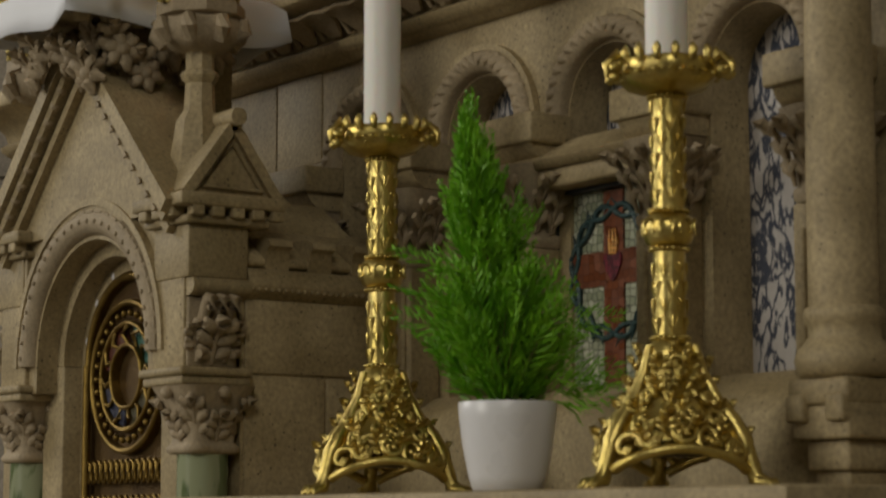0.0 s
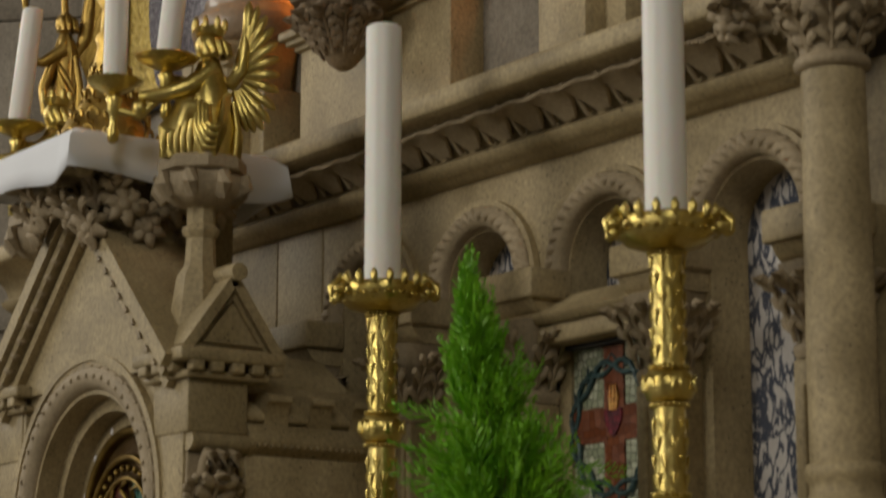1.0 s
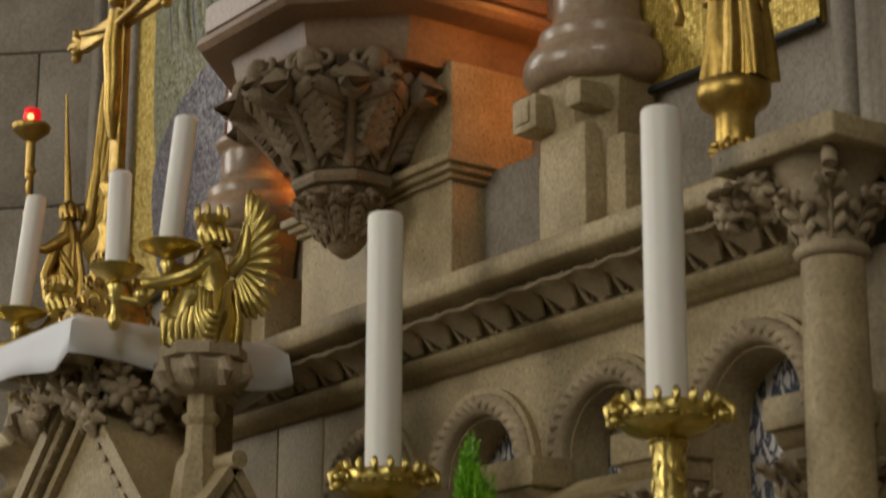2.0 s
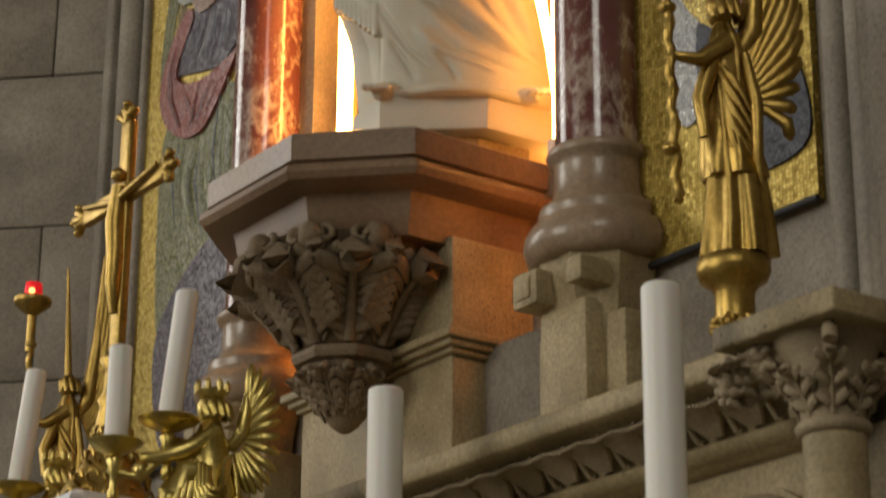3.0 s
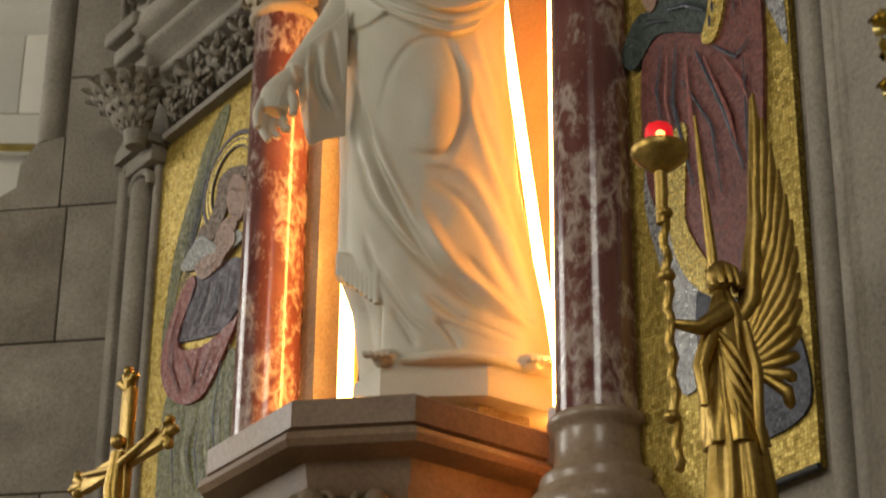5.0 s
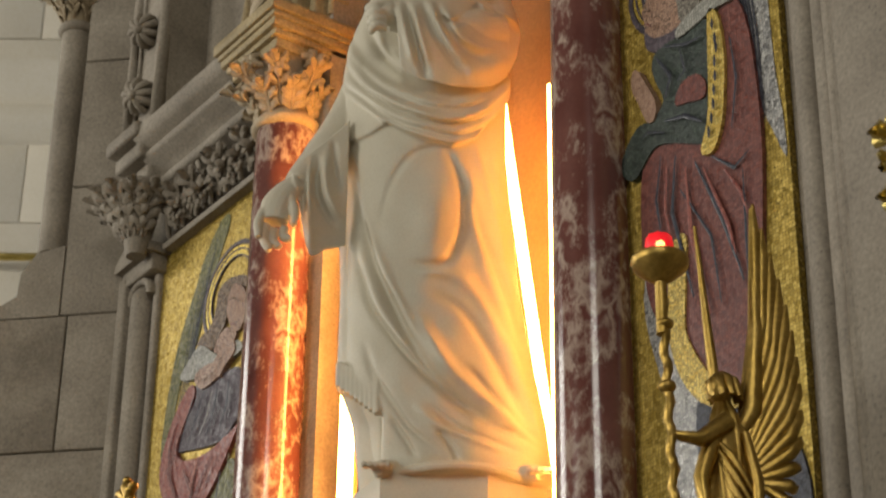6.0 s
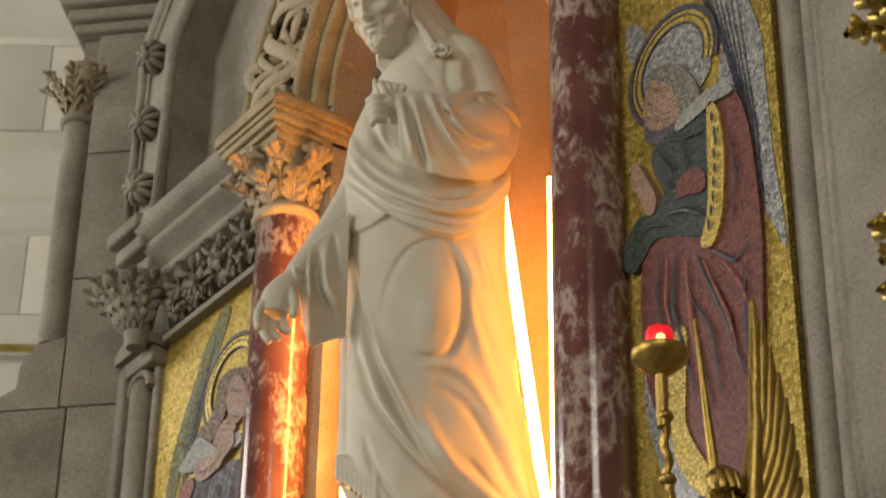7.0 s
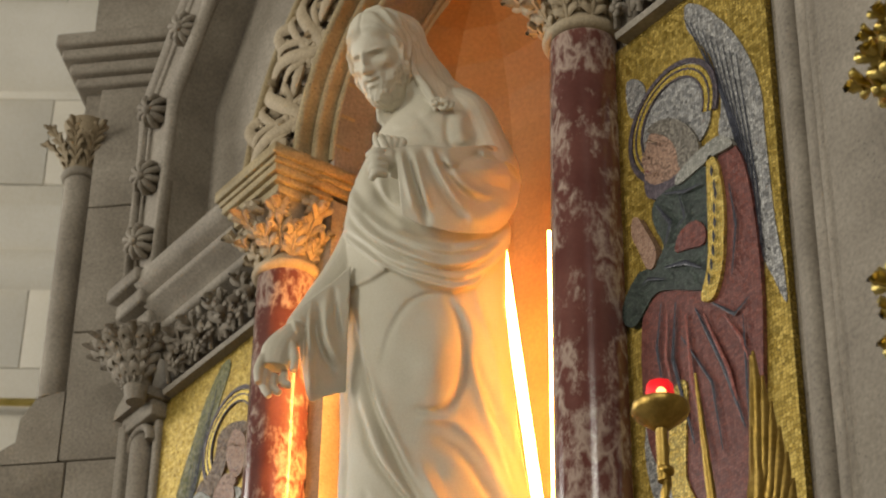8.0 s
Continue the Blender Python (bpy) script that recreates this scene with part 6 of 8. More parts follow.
    for k in range(9):
        fold(t, [(-2.955 + 0.020 * k, 4.745 - 0.026 * k), (-2.86 + 0.012 * k, 4.50 - 0.04 * k), (-2.79 + 0.004 * k, 4.20 - 0.03 * k)], 2, 0.0025)
    t = mosaic_field("angel_mosaic", -5.34, -4.70, 2.955, 4.80, "gold glass mosaic, winged robed figure in rose and olive")
    layer(t, "robe_low", [(-5.19, 3.95), (-4.99, 3.86), (-4.83, 3.96), (-4.80, 3.6), (-4.83, 3.2), (-5.0, 3.1), (-5.18, 3.3), (-5.22, 3.64)], OLIVE_T, 2, "olive green mosaic robe")
    layer(t, "purple_hem", [(-5.20, 3.30), (-5.04, 3.48), (-4.85, 3.52), (-4.80, 3.2), (-4.86, 3.0), (-5.12, 2.98)], VIOLET_T, 3, "violet mosaic robe hem")
    halo(t, -4.90, 4.50, 0.14, 2)
    layer(t, "wing", [(-4.955, 4.782), (-4.939, 4.744), (-4.986, 4.649), (-5.038, 4.542), (-5.076, 4.434), (-5.117, 4.374), (-5.162, 4.320), (-5.194, 4.188), (-5.209, 4.053), (-5.248, 4.102), (-5.246, 4.211), (-5.220, 4.364), (-5.182, 4.478), (-5.118, 4.600), (-5.076, 4.684), (-5.004, 4.763)], OLIVE_T, 1, "olive-grey mosaic wing")
    layer(t, "hair", [(-4.818, 4.515), (-4.900, 4.543), (-4.964, 4.532), (-4.974, 4.478), (-5.003, 4.429), (-5.064, 4.411), (-5.057, 4.379), (-4.991, 4.344), (-4.948, 4.377), (-4.917, 4.407), (-4.905, 4.466), (-4.871, 4.499), (-4.815, 4.481)], HAIR_T, 4, "brown mosaic hair")
    layer(t, "neck", [(-4.972, 4.340), (-4.939, 4.380), (-4.896, 4.384), (-4.850, 4.343), (-4.901, 4.308), (-4.937, 4.305)], SKIN_T, 4, "flesh-toned mosaic shape")
    layer(t, "head", [(-4.872, 4.510), (-4.903, 4.480), (-4.908, 4.435), (-4.884, 4.382), (-4.857, 4.353), (-4.824, 4.353), (-4.806, 4.388), (-4.813, 4.463)], SKIN_T, 5, "flesh-toned mosaic face")
    layer(t, "white_collar", [(-5.150, 4.322), (-5.097, 4.366), (-5.045, 4.385), (-4.965, 4.330), (-4.912, 4.294), (-4.842, 4.319), (-4.808, 4.280), (-4.903, 4.270), (-5.003, 4.285), (-5.079, 4.290)], WHITE_T, 6, "white mosaic collar")
    layer(t, "violet_robe", [(-5.070, 4.265), (-4.968, 4.246), (-4.907, 4.243), (-4.821, 4.226), (-4.792, 4.108), (-4.840, 4.059), (-4.915, 4.036), (-5.104, 4.078), (-5.145, 4.099), (-5.117, 4.180), (-5.074, 4.217)], VIOLET_T, 4, "violet mosaic robe")
    layer(t, "folded_arm", [(-5.060, 4.290), (-5.005, 4.304), (-4.929, 4.284), (-4.916, 4.247), (-4.976, 4.232), (-5.029, 4.242)], SKIN_T, 7, "flesh-toned mosaic shape")
    layer(t, "folded_arm", [(-4.954, 4.290), (-4.900, 4.325), (-4.854, 4.324), (-4.841, 4.283), (-4.890, 4.257), (-4.921, 4.235)], SKIN_T, 8, "flesh-toned mosaic shape")
    layer(t, "rose_cloak", [(-5.083, 4.274), (-5.056, 4.232), (-5.108, 4.159), (-5.137, 4.090), (-5.094, 4.046), (-4.975, 4.023), (-4.845, 4.040), (-4.804, 4.049), (-4.867, 3.967), (-4.926, 3.905), (-4.985, 3.868), (-5.074, 3.875), (-5.161, 3.925), (-5.210, 3.987), (-5.229, 4.060), (-5.205, 4.143), (-5.151, 4.225)], ROSE_T, 6, "rose red mosaic cloak")
    fold(t, [(-5.081, 4.010), (-5.024, 3.922), (-5.051, 3.889)], 9, 0.006, RED_T)
    fold(t, [(-4.927, 4.003), (-4.981, 3.941), (-5.020, 3.887)], 9, 0.005, RED_T)
    fold(t, [(-5.165, 4.110), (-5.161, 4.021), (-5.100, 3.915)], 9, 0.006, RED_T)
    fold(t, [(-5.114, 4.162), (-5.145, 4.103), (-5.136, 4.030)], 9, 0.004, RED_T)
    fold(t, [(-5.004, 4.017), (-5.028, 3.958), (-5.038, 3.910)], 9, 0.006, FLESH_ROSE_T)
    fold(t, [(-5.135, 4.205), (-5.179, 4.115), (-5.187, 4.031)], 9, 0.005, FLESH_ROSE_T)
    fold(t, [(-4.896, 3.995), (-4.950, 3.939), (-4.984, 3.892)], 9, 0.005, FLESH_ROSE_T)
    fold(t, [(-4.990, 4.220), (-5.020, 4.161), (-5.059, 4.089)], 9, 0.006, NAVY_T)
    fold(t, [(-4.918, 4.209), (-4.927, 4.143), (-4.964, 4.071)], 9, 0.006, NAVY_T)
    fold(t, [(-4.857, 4.203), (-4.860, 4.134), (-4.889, 4.069)], 9, 0.006, NAVY_T)
    fold(t, [(-5.044, 4.232), (-5.069, 4.180), (-5.102, 4.114)], 9, 0.004, NAVY_T)
    fold(t, [(-4.945, 4.202), (-4.963, 4.139), (-4.997, 4.092)], 9, 0.003, WHITE_T)
    fold(t, [(-4.883, 4.461), (-4.861, 4.458), (-4.835, 4.440)], 9, 0.003, HAIR_T)
    fold(t, [(-4.871, 4.377), (-4.853, 4.373), (-4.834, 4.361)], 9, 0.003, RED_T)
    fold(t, [(-4.888, 4.302), (-4.911, 4.285), (-4.926, 4.256)], 9, 0.002, HAIR_T)
    fold(t, [(-5.025, 4.260), (-4.982, 4.259), (-4.932, 4.257)], 9, 0.002, HAIR_T)
    fold(t, [(-5.029, 3.832), (-5.063, 3.735), (-5.018, 3.607)], 8, 0.01, PALE_OLIVE_T)
    fold(t, [(-4.975, 3.805), (-4.994, 3.713), (-4.954, 3.572)], 8, 0.005, NAVY_T)
    fold(t, [(-5.094, 3.862), (-5.121, 3.753), (-5.094, 3.614)], 8, 0.005, NAVY_T)
    fold(t, [(-4.876, 3.937), (-4.904, 3.782), (-4.868, 3.577)], 8, 0.005, NAVY_T)
    fold(t, [(-4.835, 3.973), (-4.852, 3.764), (-4.825, 3.580)], 8, 0.005, PALE_OLIVE_T)
    fold(t, [(-4.928, 3.872), (-4.942, 3.729), (-4.902, 3.572)], 8, 0.005, PALE_OLIVE_T)
    for k in range(5):
        fold(t, [(-5.0 - 0.03 * k, 4.72 - 0.05 * k), (-5.07 - 0.022 * k, 4.5 - 0.06 * k), (-5.13 - 0.018 * k, 4.2 - 0.05 * k)], 2, 0.003)

mosaics()


def jambs():
    for s in (-1, 1):
        x = AXIS + s * 1.45
        t = thing("mosaic_jamb", (x, UP, 2.9), "slender grey stone shaft framing the mosaic panel", "shaft", "mosaic jamb shafts", "structure")
        bm = B()
        lathe(bm, [(0.042, 2.6), (0.042, 4.68)], x, UP - 0.03, 24)
        ball(bm, (x, UP - 0.03, 4.68), (0.042, 0.042, 0.05), 3)
        part("shaft", bm, GREY, t)
        bm = B()
        a, b = sorted((x - s * 0.055, x - s * 0.085))
        box(bm, a, b, UP - 0.035, UP, 2.6, 4.78, 0.008)
        a, b = sorted((x + s * 0.055, x + s * 0.10))
        box(bm, a, b, UP - 0.075, UP, 2.6, 4.78, 0.01)
        arch_ring(bm, x, 4.68, 0.05, 0.075, UP - 0.06, UP, 0, 180, 16, True)
        box(bm, x - 0.085, x + 0.1, UP - 0.07, UP, 4.745, 4.80, 0.006)
        part("jamb_moulding", bm, GREY, t)
        bm = B()
        lathe(bm, [(0.055, 3.0), (0.06, 3.02), (0.055, 3.05), (0.048, 3.06), (0.045, 3.09)], x, UP - 0.03, 20)
        part("base_ring", bm, GREY, t)
        bm = B()
        slab(bm, [(x - 0.10, 4.80), (x + 0.11, 4.80), (x + 0.11, 4.83), (x + 0.0, 4.90), (x - 0.10, 4.83)], UP - 0.09, UP)
        part("gablet", bm, GREY, t)


jambs()


def left_pier():
    """Buttress set at 45 degrees to the altar wall; built in its own frame, its right edge at the turning point."""
    t = thing("buttress_pier", (0, 0, 0), "grey ashlar buttress pier with corner shaft and moulded cap", "pier", kind="structure")
    bm = B()
    box(bm, -0.80, 0.10, 0.02, 0.9, 0, 4.69, 0)
    box(bm, -0.27, 0.20, 0.03, 0.9, 4.69, 8.8, 0)
    part("core", bm, GREY, t)
    rnd = random.Random(9)
    zs = [2.40, 2.84, 3.284, 3.75, 4.227, 4.682]
    for i, (a, b) in enumerate(zip(zs, zs[1:])):
        xs = [-0.80, -0.42, 0.06] if i % 2 else [-0.80, -0.18, 0.06]
        for xa, xb in zip(xs, xs[1:]):
            bm = B()
            box(bm, xa + 0.002, xb - 0.002, 0.0 - 0.004 * rnd.random(), 0.03, a + 0.002, b - 0.002, 0.005)
            part("ashlar_block", bm, GREY, t)
    zs = [4.686, 5.145, 5.623, 6.11]
    for i, (a, b) in enumerate(zip(zs, zs[1:])):
        bm = B()
        box(bm, -0.21, 0.06, 0.005 - 0.004 * rnd.random(), 0.035, a + 0.002, b - 0.002, 0.005)
        part("ashlar_block", bm, GREY, t)
    bm = B()
    slab(bm, [(-0.80, 4.684), (-0.21, 4.684), (-0.21, 4.93), (-0.30, 4.91), (-0.345, 4.84), (-0.35, 4.76), (-0.45, 4.70)], 0.0, 0.9)
    part("shoulder", bm, GREY, t, "rounded stone shoulder")
    bm = B()
    lathe(bm, [(0.048, 4.92), (0.048, 5.76)], -0.265, 0.045, 28)
    lathe(bm, [(0.048, 5.755), (0.06, 5.76), (0.064, 5.772), (0.06, 5.785), (0.048, 5.79)], -0.265, 0.045, 28)
    part("corner_shaft", bm, GREY, t, "slender corner shaft")
    bm = B()
    lathe(bm, [(0.046, 5.788), (0.05, 5.86), (0.064, 5.95), (0.075, 5.985)], -0.265, 0.045, 20)
    for k in range(8):
        a = TAU * k / 8
        o = (math.cos(a), math.sin(a), 0)
        acanthus(bm, (-0.265 + 0.046 * o[0], 0.045 + 0.046 * o[1], 5.80), (0.2 * o[0], 0.2 * o[1], 1), o, 0.05, 0.15, 0.4, 4)
        ball(bm, (-0.265 + 0.062 * math.cos(a + 0.4), 0.045 + 0.062 * math.sin(a + 0.4), 5.90), 0.02, 1)
    part("shaft_capital", bm, CARVED, t, "leaf-carved shaft capital")
    bm = B()
    for e, z0, z1 in ((0.0, 6.11, 6.15), (0.02, 6.152, 6.20), (0.045, 6.202, 6.245), (0.065, 6.247, 6.30)):
        box(bm, -0.30 - e, 0.2, -0.02 - e, 0.8, z0, z1, 0.012)
    part("moulded_cap", bm, GREY, t, "stepped moulded cap")
    t.matrix_basis = pose(-5.5, 2.75, 0, 0, 0, 45)


left_pier()

# ---- niche statue ----
SA = Vector((-3.97, 2.80, 0))
SU, SV = Vector((0.585, 0.811, 0)), Vector((0.811, -0.585, 0))


def S(u, v, z):
    """A place in the statue's frame: u across, v forward, z up; forward points sit lower with the bowed stance."""
    k = min(1.0, max(0.0, (z - 3.54) / 0.2))
    return SA + SU * (u * (1 - k * v / 4.86)) + SV * v + Vector((0, 0, z - k * v * (z - 1.45) / 4.86))


# height, far edge, near edge, middle depth, half depth of the gown
GOWN = [(3.545, -0.150, 0.300, 0.0, 0.15), (3.62, -0.160, 0.298, 0.01, 0.155), (3.74, -0.178, 0.284, 0.015, 0.16), (3.80, -0.200, 0.272, 0.02, 0.16), (3.832, -0.214, 0.266, 0.02, 0.162),
        (3.905, -0.216, 0.251, 0.025, 0.165), (4.09, -0.218, 0.219, 0.03, 0.168), (4.22, -0.221, 0.208, 0.03, 0.17), (4.487, -0.223, 0.19, 0.025, 0.17), (4.60, -0.225, 0.192, 0.02, 0.165),
        (4.70, -0.222, 0.198, 0.015, 0.155), (4.80, -0.212, 0.20, 0.01, 0.145), (4.87, -0.20, 0.20, 0.0, 0.138), (4.95, -0.172, 0.19, 0.0, 0.13), (5.02, -0.146, 0.182, -0.005, 0.132),
        (5.08, -0.118, 0.162, -0.01, 0.120), (5.13, -0.09, 0.135, -0.012, 0.102), (5.17, -0.075, 0.098, -0.01, 0.082), (5.20, -0.06, 0.04, -0.01, 0.055)]
# creases (depth below 0) and ridges of the drapery: depth, width, line across and up
CREASES = [
    (-0.019, 0.011, [(-0.217, 4.549), (-0.194, 4.431), (-0.169, 4.300), (-0.130, 4.171), (-0.078, 4.047), (-0.042, 3.971), (0.0, 3.903), (0.061, 3.827), (0.156, 3.754), (0.263, 3.673)]),
    (-0.016, 0.010, [(-0.187, 4.348), (-0.177, 4.219), (-0.156, 4.124), (-0.138, 4.064), (-0.097, 3.994), (-0.021, 3.895), (0.048, 3.827), (0.129, 3.761), (0.236, 3.695)]),
    (0.012, 0.014, [(-0.20, 4.33), (-0.18, 4.22), (-0.145, 4.14), (-0.11, 4.05), (-0.065, 3.98), (-0.01, 3.92), (0.055, 3.845)]),
    (0.010, 0.013, [(-0.160, 4.33), (-0.118, 4.19), (-0.06, 4.06), (0.0, 3.95), (0.07, 3.86)]),
    (0.022, 0.016, [(-0.022, 4.04), (0.030, 3.94), (0.085, 3.86), (0.165, 3.79), (0.255, 3.71)]),
    (-0.016, 0.013, [(0.105, 4.402), (0.127, 4.288), (0.169, 4.176), (0.203, 4.066), (0.23, 3.951)]),
    (-0.015, 0.012, [(0.04, 4.519), (0.076, 4.435), (0.087, 4.32), (0.068, 4.222), (0.03, 4.177), (-0.04, 4.181)]),
    (0.016, 0.017, [(0.06, 4.50), (0.105, 4.42), (0.113, 4.30), (0.135, 4.20), (0.17, 4.08), (0.21, 3.95)]),
    (0.014, 0.016, [(-0.026, 4.16), (0.058, 4.15), (0.127, 4.08), (0.182, 3.958), (0.235, 3.80)]),
    (-0.014, 0.013, [(0.02, 4.10), (0.09, 4.05), (0.15, 3.95), (0.20, 3.84), (0.27, 3.70)]),
    (0.015, 0.014, [(0.111, 4.554), (0.14, 4.436), (0.176, 4.305), (0.203, 4.129), (0.225, 3.98)]),
    (-0.013, 0.012, [(0.13, 4.52), (0.16, 4.40), (0.19, 4.25), (0.20, 4.12)]),
    (0.012, 0.013, [(0.184, 3.981), (0.237, 3.829), (0.279, 3.681)]),
    (-0.012, 0.010, [(0.10, 3.90), (0.17, 3.81), (0.27, 3.69)]),
    (-0.008, 0.009, [(0.0, 3.80), (0.10, 3.72), (0.22, 3.645)]),
    (0.009, 0.012, [(-0.03, 3.80), (0.07, 3.71), (0.18, 3.64)]),
    (-0.008, 0.008, [(-0.195, 4.42), (-0.203, 4.20), (-0.20, 3.96)]),
    (-0.010, 0.008, [(-0.214, 4.52), (-0.208, 4.30), (-0.205, 4.05), (-0.19, 3.87)]),
    (-0.009, 0.009, [(-0.15, 3.96), (-0.13, 3.88), (-0.08, 3.80), (-0.03, 3.72), (0.03, 3.64)]),
    (-0.008, 0.009, [(0.03, 4.52), (-0.04, 4.50), (-0.09, 4.42), (-0.12, 4.30)]),
    (-0.016, 0.009, [(-0.116, 3.78), (-0.114, 3.70), (-0.112, 3.60)]),
    (-0.010, 0.008, [(-0.08, 3.76), (-0.05, 3.69), (-0.02, 3.61)]),
    (-0.009, 0.008, [(0.03, 3.72), (0.06, 3.66), (0.08, 3.60)]),
]
MANTLE = [
    (-0.016, 0.009, [(-0.232, 4.82), (-0.18, 4.72), (-0.115, 4.655), (-0.04, 4.615), (0.05, 4.59), (0.13, 4.62), (0.20, 4.72)]),
    (-0.012, 0.008, [(-0.19, 4.79), (-0.14, 4.72), (-0.07, 4.67), (0.02, 4.638), (0.11, 4.65), (0.19, 4.72)]),
    (-0.014, 0.009, [(-0.225, 4.72), (-0.16, 4.66), (-0.09, 4.60), (0.0, 4.568), (0.07, 4.555), (0.14, 4.59), (0.19, 4.65)]),
    (0.012, 0.013, [(-0.21, 4.80), (-0.16, 4.715), (-0.09, 4.66), (0.0, 4.615), (0.06, 4.61), (0.14, 4.64), (0.20, 4.73)]),
    (-0.012, 0.010, [(-0.175, 4.93), (-0.16, 4.86), (-0.12, 4.79), (-0.06, 4.735)]),
    (0.012, 0.012, [(-0.15, 4.94), (-0.135, 4.87), (-0.10, 4.80), (-0.04, 4.75)]),
    (-0.010, 0.009, [(-0.125, 4.86), (-0.10, 4.80), (-0.05, 4.745)]),
    (-0.007, 0.010, [(0.042, 5.10), (0.036, 5.04), (0.05, 4.985), (0.12, 4.975)]),
    (0.009, 0.016, [(0.075, 5.10), (0.07, 5.04), (0.09, 4.99)]),
    (-0.004, 0.012, [(-0.055, 5.10), (-0.02, 5.05), (0.01, 5.0)]),
    (0.007, 0.012, [(-0.11, 5.04), (-0.05, 5.065), (0.0, 5.10)]),
]
BAND_TOP = [(-0.235, 4.915), (-0.209, 4.848), (-0.169, 4.774), (-0.109, 4.721), (-0.035, 4.684), (0.053, 4.657), (0.155, 4.685), (0.206, 4.744)]
BAND_LOW = [(-0.244, 4.714), (-0.18, 4.653), (-0.121, 4.602), (-0.062, 4.569), (-0.004, 4.544), (0.054, 4.528), (0.111, 4.546), (0.169, 4.624), (0.206, 4.703)]
FLAP_LOW = [(-0.241, 4.653), (-0.218, 4.566), (-0.196, 4.531), (-0.148, 4.555), (-0.092, 4.603)]
HEM = [(-0.25, 3.836), (-0.179, 3.813), (-0.154, 3.795), (-0.116, 3.766)]


def away(u, z, line):
    """Distance of each place from a line, and how far along it the nearest place lies (0 to 1)."""
    best, along = np.full(u.shape, 9.0), np.zeros(u.shape)
    n = len(line) - 1
    for i, ((ua, za), (ub, zb)) in enumerate(zip(line, line[1:])):
        du, dz = ub - ua, zb - za
        q = np.clip(((u - ua) * du + (z - za) * dz) / (du * du + dz * dz), 0, 1)
        d = np.hypot(u - ua - q * du, z - za - q * dz)
        along = np.where(d < best, (i + q) / n, along)
        best = np.minimum(best, d)
    return best, along


def step(x, w):
    return 1 / (1 + np.exp(-np.clip(x / w, -30, 30)))


def drapery(u, z):
    """How far the cloth stands out at a place of the gown's front."""
    h = np.zeros(u.shape)
    h += 0.030 * np.exp(-((u - 0.010) / 0.060) ** 2 - ((z - 4.325) / 0.105) ** 2)
    h += 0.010 * np.exp(-((u + 0.10) / 0.05) ** 2 - ((z - 4.42) / 0.13) ** 2)
    for depth, width, line in CREASES:
        d, s = away(u, z, [tuple(p) for p in curve_pts(line, False, 4)])
        h += depth * np.exp(-(d / width) ** 2) * np.minimum(1, 4.5 * np.minimum(s, 1 - s) + 0.15)
    top = np.interp(u, [p[0] for p in BAND_TOP], [p[1] for p in BAND_TOP])
    low = np.interp(u, [p[0] for p in BAND_LOW], [p[1] for p in BAND_LOW])
    inside = step(z - low, 0.0022) * step(top - z, 0.004)
    h = h * (1 - step(z - low, 0.004)) + 0.030 * inside
    flap = np.interp(u, [p[0] for p in FLAP_LOW], [p[1] for p in FLAP_LOW])
    h += 0.015 * step(z - flap, 0.0022) * (1 - step(z - low, 0.003)) * step(-0.085 - u, 0.006)
    for depth, width, line in MANTLE:
        d, s = away(u, z, [tuple(p) for p in curve_pts(line, False, 4)])
        h += depth * np.exp(-(d / width) ** 2) * np.minimum(1, 4.5 * np.minimum(s, 1 - s) + 0.15)
    hem = np.interp(u, [p[0] for p in HEM], [p[1] for p in HEM])
    h -= 0.045 * step(hem - z, 0.0025) * step(-0.114 - u, 0.002)
    h += 0.0022 * np.sin(46 * u + 19 * z) * np.sin(31 * z - 12 * u)
    return h


